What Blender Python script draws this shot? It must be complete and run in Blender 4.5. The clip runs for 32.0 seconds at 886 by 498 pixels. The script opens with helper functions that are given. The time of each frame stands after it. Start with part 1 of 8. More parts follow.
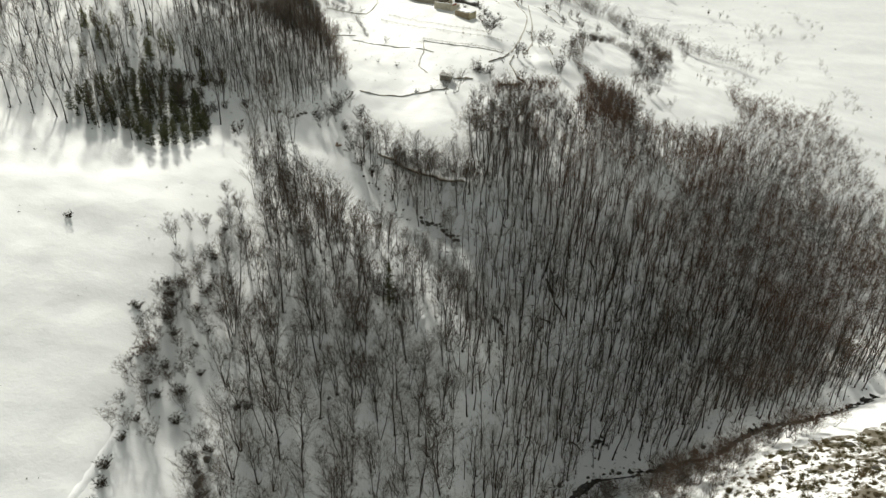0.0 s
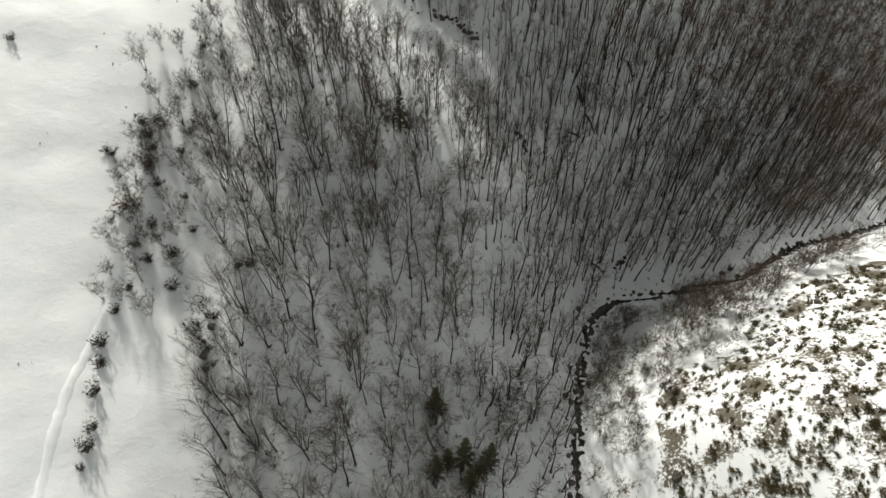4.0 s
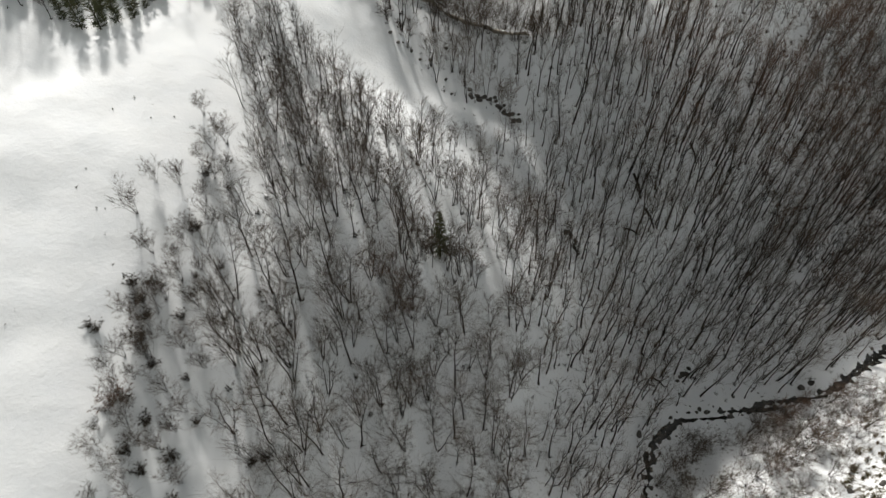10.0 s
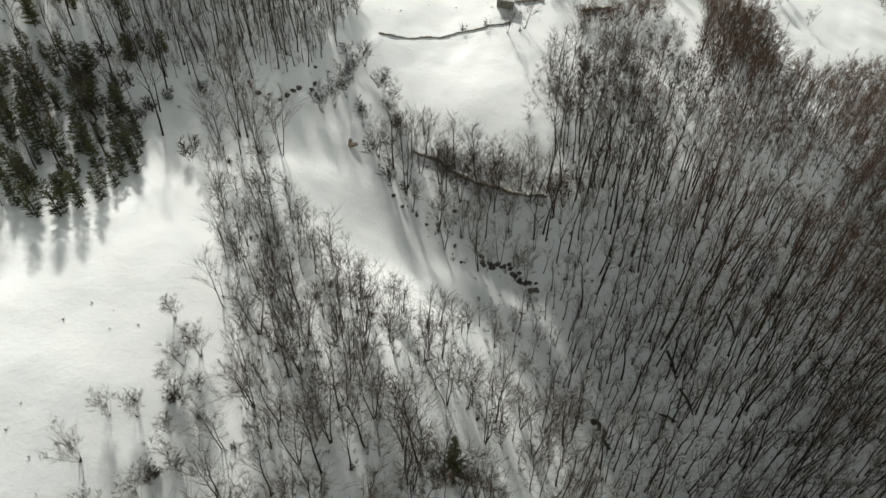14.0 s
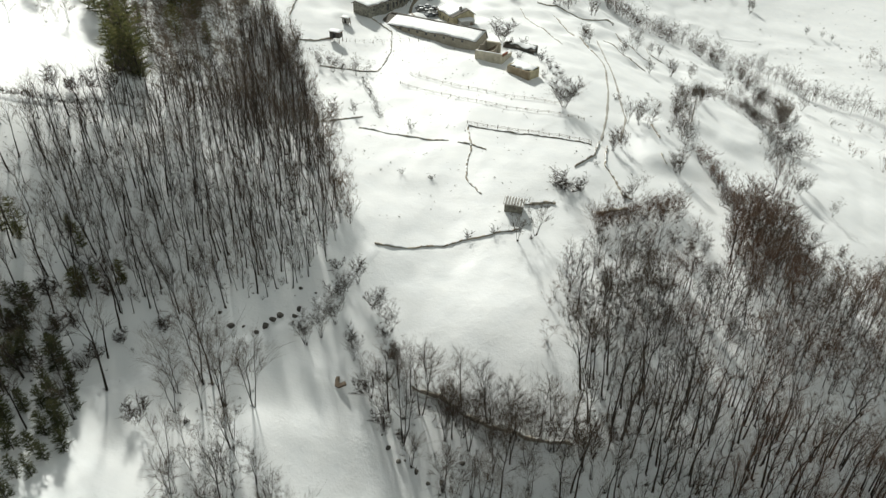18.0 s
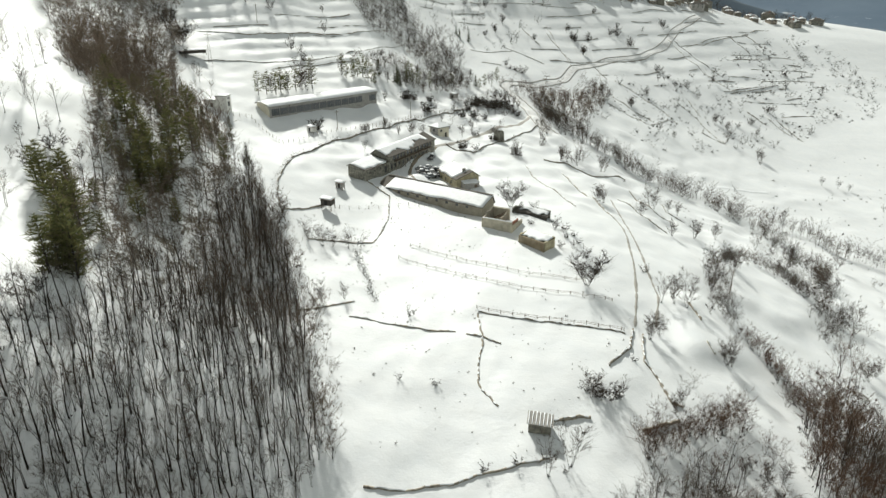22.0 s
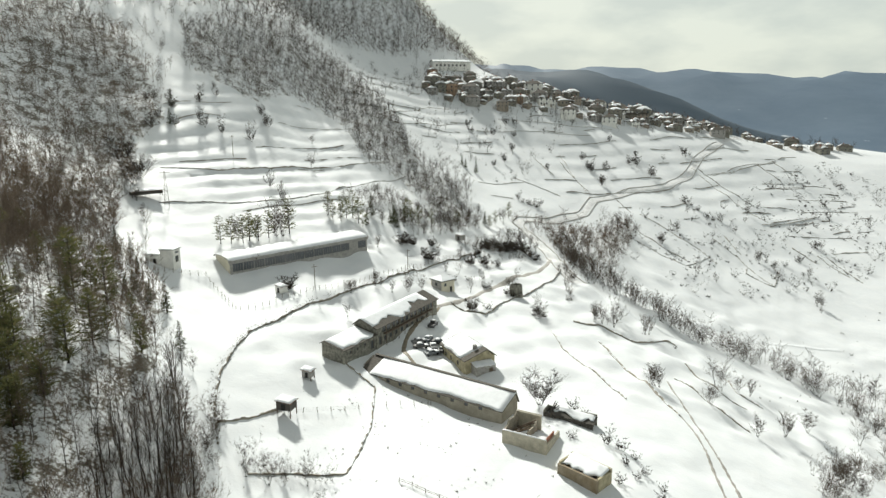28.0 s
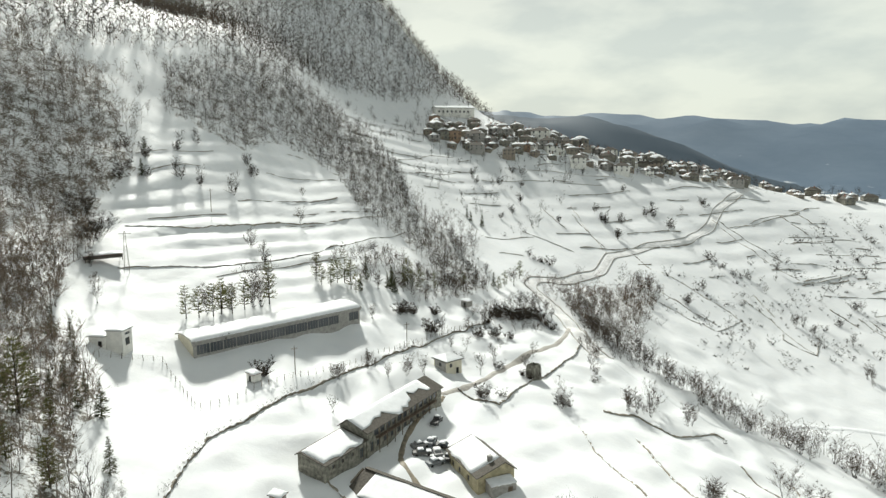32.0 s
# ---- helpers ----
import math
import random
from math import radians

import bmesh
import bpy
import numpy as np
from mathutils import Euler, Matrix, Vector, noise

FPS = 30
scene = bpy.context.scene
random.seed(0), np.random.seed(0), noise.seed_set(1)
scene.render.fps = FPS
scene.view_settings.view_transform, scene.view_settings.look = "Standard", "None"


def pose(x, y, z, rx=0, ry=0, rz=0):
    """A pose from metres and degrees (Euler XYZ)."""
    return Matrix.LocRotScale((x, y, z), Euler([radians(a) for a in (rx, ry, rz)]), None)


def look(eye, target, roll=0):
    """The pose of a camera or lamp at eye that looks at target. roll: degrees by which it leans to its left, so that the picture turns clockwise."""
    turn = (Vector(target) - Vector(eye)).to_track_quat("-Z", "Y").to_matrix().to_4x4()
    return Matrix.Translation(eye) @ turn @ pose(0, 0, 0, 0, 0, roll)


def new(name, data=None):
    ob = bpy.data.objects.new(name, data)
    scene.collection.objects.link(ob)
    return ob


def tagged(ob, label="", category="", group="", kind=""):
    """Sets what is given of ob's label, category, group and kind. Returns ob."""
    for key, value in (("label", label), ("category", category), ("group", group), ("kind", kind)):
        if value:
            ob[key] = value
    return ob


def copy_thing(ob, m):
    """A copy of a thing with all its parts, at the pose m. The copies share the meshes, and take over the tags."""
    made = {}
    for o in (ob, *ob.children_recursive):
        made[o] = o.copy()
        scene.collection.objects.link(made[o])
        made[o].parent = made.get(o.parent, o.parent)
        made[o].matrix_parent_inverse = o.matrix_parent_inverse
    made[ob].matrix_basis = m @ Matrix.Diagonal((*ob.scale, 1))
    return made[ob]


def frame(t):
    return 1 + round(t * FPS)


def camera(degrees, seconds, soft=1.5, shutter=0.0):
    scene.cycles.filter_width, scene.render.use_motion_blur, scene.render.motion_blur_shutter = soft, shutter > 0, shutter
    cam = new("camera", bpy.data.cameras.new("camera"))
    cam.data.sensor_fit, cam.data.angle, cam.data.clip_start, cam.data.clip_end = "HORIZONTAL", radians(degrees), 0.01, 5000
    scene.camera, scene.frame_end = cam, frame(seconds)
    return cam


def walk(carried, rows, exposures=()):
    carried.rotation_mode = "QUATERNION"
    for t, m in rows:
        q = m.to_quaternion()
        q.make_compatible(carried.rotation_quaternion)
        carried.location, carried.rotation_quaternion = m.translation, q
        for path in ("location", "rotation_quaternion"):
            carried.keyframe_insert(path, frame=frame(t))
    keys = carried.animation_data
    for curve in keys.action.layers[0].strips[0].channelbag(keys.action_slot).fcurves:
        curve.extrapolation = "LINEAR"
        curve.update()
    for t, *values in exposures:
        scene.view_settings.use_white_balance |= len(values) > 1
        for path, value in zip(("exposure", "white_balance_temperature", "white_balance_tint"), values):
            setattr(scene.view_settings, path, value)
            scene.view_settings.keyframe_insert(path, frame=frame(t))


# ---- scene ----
# ---- camera ----
cam = camera(66.674, 32.0, soft=1.4)
# seconds, x, y, z, tilt, turn to the right, lean
FLIGHT = [
    (0, 0.00, 0.00, 100.00, -31.349, 0.000, 1.036),
    (0.5, -0.01, 2.75, 100.17, -35.286, -0.018, 1.074),
    (1, -0.08, 5.52, 100.41, -39.373, -0.046, 1.063),
    (1.5, -0.23, 8.38, 100.65, -43.361, -0.140, 1.013),
    (2, -0.46, 11.42, 100.81, -45.209, -0.250, 0.898),
    (2.5, -0.78, 14.48, 100.98, -45.449, -0.387, 0.763),
    (3, -1.20, 17.38, 101.19, -48.138, -0.458, 0.679),
    (3.5, -1.70, 20.15, 101.32, -50.948, -0.471, 0.682),
    (5.5, -4.33, 30.83, 101.19, -53.024, -0.946, 0.043),
    (6, -5.02, 33.50, 101.09, -53.014, -1.033, -0.046),
    (6.5, -5.76, 36.18, 100.99, -52.953, -1.141, -0.200),
    (7, -6.45, 38.84, 100.90, -52.913, -1.153, -0.213),
    (7.5, -7.14, 41.54, 100.85, -52.841, -1.149, -0.265),
    (8, -7.78, 44.28, 100.81, -52.814, -1.162, -0.295),
    (8.5, -8.32, 47.11, 100.78, -52.776, -1.178, -0.287),
    (9, -8.81, 50.04, 100.79, -52.781, -1.171, -0.280),
    (9.5, -9.30, 53.09, 100.84, -52.755, -1.213, -0.281),
    (10, -9.87, 56.23, 100.93, -52.743, -1.343, -0.468),
    (10.5, -10.44, 59.43, 100.96, -52.726, -1.370, -0.588),
    (11, -11.03, 62.65, 100.92, -52.661, -1.381, -0.712),
    (11.5, -11.53, 65.81, 100.79, -51.725, -1.264, -0.636),
    (12, -12.02, 68.89, 100.61, -50.500, -1.091, -0.535),
    (12.5, -12.42, 71.93, 100.32, -49.176, -0.831, -0.227),
    (13, -12.80, 74.92, 100.01, -47.889, -0.602, 0.075),
    (13.5, -13.17, 77.88, 99.77, -46.508, -0.389, 0.366),
    (14, -13.55, 80.90, 99.63, -45.257, -0.254, 0.470),
    (14.5, -13.89, 84.00, 99.56, -43.878, -0.189, 0.406),
    (16.5, -14.78, 96.63, 99.57, -37.840, -0.086, 0.312),
    (17, -14.94, 99.93, 99.62, -36.210, -0.089, 0.269),
    (17.5, -14.99, 103.34, 99.62, -34.702, -0.055, 0.412),
    (18, -15.03, 106.83, 99.54, -33.105, -0.063, 0.427),
    (18.5, -15.11, 110.33, 99.40, -31.534, -0.078, 0.406),
    (19, -15.27, 113.90, 99.26, -29.922, -0.097, 0.346),
    (19.5, -15.53, 117.49, 99.15, -28.392, -0.106, 0.261),
    (20, -15.78, 121.23, 99.05, -26.832, -0.094, 0.228),
    (20.5, -15.98, 125.14, 98.97, -25.370, -0.062, 0.190),
    (21, -16.18, 129.18, 99.00, -23.834, -0.057, 0.061),
    (21.5, -16.31, 133.25, 99.05, -22.347, -0.061, -0.078),
    (22, -16.36, 137.46, 99.14, -21.892, -0.076, -0.185),
    (22.5, -16.36, 141.81, 99.25, -21.828, -0.093, -0.319),
    (23, -16.28, 146.40, 99.45, -21.531, -0.102, -0.403),
    (23.5, -16.13, 151.12, 99.62, -21.013, -0.109, -0.325),
    (24, -15.97, 156.01, 99.74, -20.005, -0.155, -0.289),
    (24.5, -15.85, 160.94, 99.71, -19.003, -0.174, -0.266),
    (25, -15.79, 165.86, 99.62, -17.972, -0.256, -0.375),
    (25.5, -15.73, 170.52, 99.52, -16.987, -0.327, -0.479),
    (27.5, -15.86, 188.19, 99.55, -12.929, -0.512, -0.510),
    (28, -15.97, 192.39, 99.66, -12.033, -0.527, -0.478),
    (28.5, -16.10, 196.45, 99.84, -11.501, -0.543, -0.500),
    (29, -16.28, 200.41, 100.01, -11.016, -0.556, -0.429),
    (29.5, -16.51, 204.34, 100.21, -10.517, -0.557, -0.450),
    (30, -16.75, 208.28, 100.45, -10.081, -0.558, -0.448),
    (30.5, -16.91, 212.28, 100.69, -9.619, -0.550, -0.412),
    (31, -17.07, 216.26, 100.91, -9.178, -0.549, -0.420),
    (31.5, -17.27, 220.19, 101.12, -8.687, -0.561, -0.385),
    (32, -17.45, 224.11, 101.35, -8.300, -0.558, -0.385),
]
walk(cam, [(t, pose(x, y, z, 90 + p, 0, -w) @ pose(0, 0, 0, 0, 0, r)) for t, x, y, z, p, w, r in FLIGHT],
     exposures=[(0, -0.02, 6750, 6), (3, -0.02, 6700, 7), (8, 0.02, 6500, 11), (12, 0.02, 6500, 11), (14, -0.02, 6600, 6.5), (19, -0.03, 6500, 5), (32, 0.17, 6450, 5)])

# ---- world and sun ----
SUN_TURN, SUN_HIGH = radians(-18), radians(36)      # ahead, a little to the left of the flight
world = bpy.data.worlds.new("world")
scene.world = world
world.use_nodes = True
wn, wl = world.node_tree.nodes, world.node_tree.links
wn.clear()
sky = wn.new("ShaderNodeTexSky")
sky.sky_type, sky.sun_disc = "NISHITA", False
sky.sun_elevation, sky.sun_rotation = SUN_HIGH, SUN_TURN
sky.dust_density = 2.5
wcoord = wn.new("ShaderNodeTexCoord")
wmap = wn.new("ShaderNodeMapping")
wmap.inputs["Scale"].default_value = (1.0, 1.0, 2.6)
cloud = wn.new("ShaderNodeTexNoise")
cloud.inputs["Scale"].default_value, cloud.inputs["Detail"].default_value = 6.5, 7.0
cramp = wn.new("ShaderNodeValToRGB")
cramp.color_ramp.elements[0].position, cramp.color_ramp.elements[0].color = 0.40, (0.93, 0.96, 0.95, 1)
cramp.color_ramp.elements[1].position, cramp.color_ramp.elements[1].color = 0.60, (1.18, 1.18, 1.12, 1)
# the cloud is thin and bright over the horizon and heavier overhead
wsep = wn.new("ShaderNodeSeparateXYZ")
height = wn.new("ShaderNodeValToRGB")
height.color_ramp.elements[0].position, height.color_ramp.elements[0].color = 0.14, (7.3, 7.5, 7.1, 1)
height.color_ramp.elements[1].position, height.color_ramp.elements[1].color = 0.60, (3.3, 3.35, 3.3, 1)
wl.new(wcoord.outputs["Generated"], wsep.inputs[0])
wl.new(wsep.outputs["Z"], height.inputs["Fac"])
wmul = wn.new("ShaderNodeMixRGB")
wmul.blend_type = "MULTIPLY"
wmul.inputs[0].default_value = 1.0
wl.new(cramp.outputs["Color"], wmul.inputs[1])
wl.new(height.outputs["Color"], wmul.inputs[2])
wmix = wn.new("ShaderNodeMixRGB")
wmix.inputs[0].default_value = 0.90
wbg, wout = wn.new("ShaderNodeBackground"), wn.new("ShaderNodeOutputWorld")
wbg.inputs["Strength"].default_value = 0.088
wl.new(wcoord.outputs["Generated"], wmap.inputs["Vector"])
wl.new(wmap.outputs["Vector"], cloud.inputs["Vector"])
wl.new(cloud.outputs["Fac"], cramp.inputs["Fac"])
wl.new(sky.outputs[0], wmix.inputs[1])
wl.new(wmul.outputs[0], wmix.inputs[2])
wl.new(wmix.outputs[0], wbg.inputs["Color"])
wl.new(wbg.outputs[0], wout.inputs["Surface"])

sun_data = bpy.data.lights.new("sun", "SUN")
sun_data.energy, sun_data.angle, sun_data.color = 5.0, radians(4.0), (1.0, 0.965, 0.90)
sun = new("sun", sun_data)
sun_way = Vector((math.sin(SUN_TURN) * math.cos(SUN_HIGH), math.cos(SUN_TURN) * math.cos(SUN_HIGH), math.sin(SUN_HIGH)))
sun.matrix_world = look(sun_way * 900, (0, 0, 0))

# ---- materials ----


def material(name, colour, rough=0.8, metal=0.0, vary=0.25, scale=3.0, fine=40.0, bump=0.15, random_amount=0.0, second=None, spec=0.3):
    """Two scales of variation round a base colour, and a fine relief; metres."""
    m = bpy.data.materials.new(name)
    m.use_nodes = True
    n, l = m.node_tree.nodes, m.node_tree.links
    b = n["Principled BSDF"]
    b.inputs["Roughness"].default_value, b.inputs["Metallic"].default_value = rough, metal
    b.inputs["Specular IOR Level"].default_value = spec
    co = n.new("ShaderNodeTexCoord")
    a, c = n.new("ShaderNodeTexNoise"), n.new("ShaderNodeTexNoise")
    a.inputs["Scale"].default_value, a.inputs["Detail"].default_value = scale, 4
    c.inputs["Scale"].default_value, c.inputs["Detail"].default_value = fine, 3
    l.new(co.outputs["Object"], a.inputs["Vector"])
    l.new(co.outputs["Object"], c.inputs["Vector"])
    lo = [v * (1 - vary) for v in colour]
    hi = [min(1, v * (1 + vary)) for v in (second or colour)]
    mx = n.new("ShaderNodeMixRGB")
    mx.inputs[1].default_value, mx.inputs[2].default_value = (*lo, 1), (*hi, 1)
    r = n.new("ShaderNodeValToRGB")
    r.color_ramp.elements[0].position, r.color_ramp.elements[1].position = 0.3, 0.7
    l.new(a.outputs["Fac"], r.inputs["Fac"])
    l.new(r.outputs["Color"], mx.inputs[0])
    grain = n.new("ShaderNodeMixRGB")
    grain.blend_type = "OVERLAY"
    grain.inputs[0].default_value = 0.35
    l.new(mx.outputs[0], grain.inputs[1])
    l.new(c.outputs["Fac"], grain.inputs[2])
    last = grain.outputs[0]
    if random_amount:
        ri, hsv, mp = n.new("ShaderNodeObjectInfo"), n.new("ShaderNodeHueSaturation"), n.new("ShaderNodeMapRange")
        mp.inputs["To Min"].default_value, mp.inputs["To Max"].default_value = 1 - random_amount, 1 + random_amount
        l.new(ri.outputs["Random"], mp.inputs["Value"])
        l.new(mp.outputs[0], hsv.inputs["Value"])
        l.new(last, hsv.inputs["Color"])
        last = hsv.outputs[0]
    l.new(last, b.inputs["Base Color"])
    if bump:
        bp = n.new("ShaderNodeBump")
        bp.inputs["Strength"].default_value, bp.inputs["Distance"].default_value = bump, 0.05
        l.new(c.outputs["Fac"], bp.inputs["Height"])
        l.new(bp.outputs[0], b.inputs["Normal"])
    return m


def island_material(name, colours, rough=0.9, through_light=0.0):
    """Each loose piece of a joined mesh takes a tone of its own."""
    m = bpy.data.materials.new(name)
    m.use_nodes = True
    n, l = m.node_tree.nodes, m.node_tree.links
    b = n["Principled BSDF"]
    b.inputs["Roughness"].default_value, b.inputs["Specular IOR Level"].default_value = rough, 0.15
    g, r, co, no = n.new("ShaderNodeNewGeometry"), n.new("ShaderNodeValToRGB"), n.new("ShaderNodeTexCoord"), n.new("ShaderNodeTexNoise")
    no.inputs["Scale"].default_value = 0.07
    l.new(co.outputs["Object"], no.inputs["Vector"])
    e = r.color_ramp.elements
    e[0].color, e[1].color = (*colours[0], 1), (*colours[-1], 1)
    e[0].position, e[1].position = 0.2, 0.8
    for i, c in enumerate(colours[1:-1]):
        x = e.new(0.2 + 0.6 * (i + 1) / (len(colours) - 1))
        x.color = (*c, 1)
    mx = n.new("ShaderNodeMath")
    mx.operation = "MULTIPLY_ADD"
    mx.inputs[1].default_value = 0.5
    sc = n.new("ShaderNodeMath")
    sc.operation = "MULTIPLY_ADD"
    sc.inputs[1].default_value, sc.inputs[2].default_value = 1.3, -0.4
    l.new(no.outputs["Fac"], sc.inputs[0])
    l.new(g.outputs["Random Per Island"], mx.inputs[0])
    l.new(sc.outputs[0], mx.inputs[2])
    l.new(mx.outputs[0], r.inputs["Fac"])
    l.new(r.outputs["Color"], b.inputs["Base Color"])
    if through_light:
        tr, mxs = n.new("ShaderNodeBsdfTranslucent"), n.new("ShaderNodeMixShader")
        l.new(r.outputs["Color"], tr.inputs["Color"])
        mxs.inputs[0].default_value = through_light
        l.new(b.outputs[0], mxs.inputs[1])
        l.new(tr.outputs[0], mxs.inputs[2])
        l.new(mxs.outputs[0], n["Material Output"].inputs["Surface"])
    return m


def ground_material():
    """Snow with bare litter, dry grass and rock where the cover mask lets them show; dark woods far off, with bluish
    haze painted in.
    """
    m = bpy.data.materials.new("snow_ground")
    m.use_nodes = True
    n, l = m.node_tree.nodes, m.node_tree.links
    b = n["Principled BSDF"]
    b.inputs["Roughness"].default_value, b.inputs["Specular IOR Level"].default_value = 0.62, 0.25
    co, at = n.new("ShaderNodeTexCoord"), n.new("ShaderNodeVertexColor")
    at.layer_name = "cover"
    sep = n.new("ShaderNodeSeparateColor")
    l.new(at.outputs["Color"], sep.inputs[0])

    def tex(scale, detail, rough=0.55):
        t = n.new("ShaderNodeTexNoise")
        t.inputs["Scale"].default_value, t.inputs["Detail"].default_value, t.inputs["Roughness"].default_value = scale, detail, rough
        l.new(co.outputs["Object"], t.inputs["Vector"])
        return t.outputs["Fac"]

    def mathn(op, x, y, z=None):
        k = n.new("ShaderNodeMath")
        k.operation, k.use_clamp = op, op in ("MULTIPLY_ADD", "GREATER_THAN")
        for i, v in enumerate((x, y, z)):
            if v is None:
                continue
            if isinstance(v, (int, float)):
                k.inputs[i].default_value = v
            else:
                l.new(v, k.inputs[i])
        return k.outputs[0]

    def mixn(f, a, c):
        k = n.new("ShaderNodeMixRGB")
        for i, v in enumerate((f, a, c)):
            if isinstance(v, tuple):
                k.inputs[i].default_value = (*v, 1)
            else:
                l.new(v, k.inputs[i])
        return k.outputs[0]

    broad, mid, fine, speck = tex(0.035, 4), tex(0.22, 5), tex(2.2, 4), tex(1.5, 7, 0.75)
    snow = mixn(mid, (0.74, 0.77, 0.80), (0.86, 0.87, 0.87))
    bare = mixn(fine, (0.035, 0.029, 0.019), (0.135, 0.108, 0.060))
    rock = mixn(speck, (0.045, 0.042, 0.035), (0.19, 0.17, 0.135))
    soil = mixn(mid, bare, rock)
    # bare ground shows where the mask beats the snow's own unevenness
    show = mathn("MULTIPLY_ADD", mathn("SUBTRACT", mathn("ADD", mathn("MULTIPLY", sep.outputs[0], 0.62), -0.02), mathn("SUBTRACT", 0.94, mathn("ADD", mathn("MULTIPLY", speck, 0.6), mathn("MULTIPLY", mid, 0.4)))), 18.0, 0.5)
    col = mixn(show, snow, soil)
    # bluish distance haze put into the woods' colour, strongest on the outer ridges
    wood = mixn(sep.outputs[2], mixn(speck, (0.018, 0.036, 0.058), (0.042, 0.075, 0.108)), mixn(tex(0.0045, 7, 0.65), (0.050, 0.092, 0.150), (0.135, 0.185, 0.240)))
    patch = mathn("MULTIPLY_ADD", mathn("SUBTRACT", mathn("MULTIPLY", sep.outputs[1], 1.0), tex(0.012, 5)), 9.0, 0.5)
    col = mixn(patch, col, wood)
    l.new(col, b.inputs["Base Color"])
    bp = n.new("ShaderNodeBump")
    bp.inputs["Strength"].default_value, bp.inputs["Distance"].default_value = 0.35, 0.5
    l.new(mathn("ADD", mathn("MULTIPLY", mid, 1.2), mathn("MULTIPLY", fine, 0.22)), bp.inputs["Height"])
    l.new(bp.outputs[0], b.inputs["Normal"])
    return m


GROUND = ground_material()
BARK = island_material("bark", [(0.020, 0.017, 0.015), (0.036, 0.031, 0.027), (0.060, 0.052, 0.045)])
TWIG = island_material("twigs", [(0.066, 0.056, 0.048), (0.105, 0.086, 0.070), (0.160, 0.125, 0.096)])
# pale copies of bark and twigs: grey beech tone plus distance haze painted in
PALE_BARK = island_material("pale_bark", [(0.070, 0.061, 0.053), (0.105, 0.091, 0.078), (0.150, 0.130, 0.108)])
PALE_TWIG = island_material("pale_twigs", [(0.135, 0.108, 0.086), (0.190, 0.150, 0.117), (0.250, 0.195, 0.150)])
THORN = island_material("thorn_twigs", [(0.036, 0.031, 0.025), (0.060, 0.050, 0.040), (0.090, 0.070, 0.052)])
RUST = island_material("rust_twigs", [(0.100, 0.070, 0.054), (0.165, 0.104, 0.074), (0.140, 0.102, 0.078)])
NEEDLE = island_material("needles", [(0.042, 0.052, 0.030), (0.085, 0.095, 0.048), (0.14, 0.130, 0.066)], through_light=0.4)
PINE_NEEDLE = island_material("pine_needles", [(0.070, 0.084, 0.038), (0.135, 0.140, 0.060), (0.200, 0.180, 0.082)], through_light=0.6)
SNOW = material("roof_snow", (0.82, 0.84, 0.86), 0.6, vary=0.06, scale=0.8, fine=6, bump=0.4)
STONE = material("rubble_stone", (0.22, 0.20, 0.17), 0.9, vary=0.35, scale=2.5, fine=9, bump=0.6, random_amount=0.25, second=(0.30, 0.27, 0.22))
PLASTER = material("cream_plaster", (0.46, 0.425, 0.34), 0.85, vary=0.22, scale=0.9, fine=7, bump=0.2)
WHITE = material("white_render", (0.74, 0.73, 0.69), 0.8, vary=0.10, scale=0.7, fine=7, bump=0.15)
OCHRE = material("yellowed_plaster", (0.42, 0.375, 0.25), 0.85, vary=0.3, scale=0.8, fine=7, bump=0.25)
GREY = material("grey_concrete", (0.33, 0.32, 0.30), 0.85, vary=0.25, scale=1.2, fine=12, bump=0.25)
WOOD = material("weathered_wood", (0.15, 0.115, 0.085), 0.85, vary=0.4, scale=3, fine=24, bump=0.3, random_amount=0.25)
TILE = material("old_roof_tiles", (0.100, 0.090, 0.076), 0.85, vary=0.4, scale=2.5, fine=9, bump=0.5)
# near-black for tyres, doors and bumpers; on floors it stands for indoor shade
DARK = material("black_and_shade", (0.020, 0.019, 0.018), 0.7, vary=0.3, bump=0.0)
OLDWALL = material("sooty_stone", (0.155, 0.15, 0.128), 0.9, vary=0.4, scale=1.3, fine=8, bump=0.5, second=(0.24, 0.232, 0.195))
OLDPLASTER = material("stained_plaster", (0.44, 0.405, 0.325), 0.88, vary=0.4, scale=0.5, fine=5, bump=0.3, second=(0.28, 0.255, 0.205))
BROWNWASH = material("brown_wash", (0.30, 0.225, 0.13), 0.88, vary=0.35, scale=0.7, fine=6, bump=0.3, second=(0.22, 0.19, 0.14))
GREYWOOD = material("weathered_timber", (0.115, 0.108, 0.096), 0.9, vary=0.35, scale=1.5, fine=14, bump=0.3, second=(0.07, 0.064, 0.056))
# set brighter than the plaster to hold snow bounce on the barn ends
CREAM = material("cream_render", (0.66, 0.62, 0.50), 0.85, vary=0.12, scale=0.5, fine=6, bump=0.15)
GLASS = material("dusty_glass", (0.06, 0.07, 0.08), 0.15, vary=0.2, bump=0.0, spec=0.6)
RUSTY = material("rusty_sheet", (0.21, 0.10, 0.055), 0.7, vary=0.45, scale=1.5, fine=14, bump=0.2)
BRICK = material("red_brick", (0.30, 0.13, 0.085), 0.85, vary=0.3, scale=2, fine=15, bump=0.3)
ROADSNOW = material("packed_road_snow", (0.80, 0.80, 0.80), 0.55, vary=0.18, scale=0.5, fine=5, bump=0.3)
TRODDEN = material("trodden_snow", (0.37, 0.35, 0.32), 0.6, vary=0.25, scale=0.8, fine=5, bump=0.3)
MUD = material("muddy_slush", (0.25, 0.215, 0.16), 0.6, vary=0.35, scale=0.8, fine=5, bump=0.3)
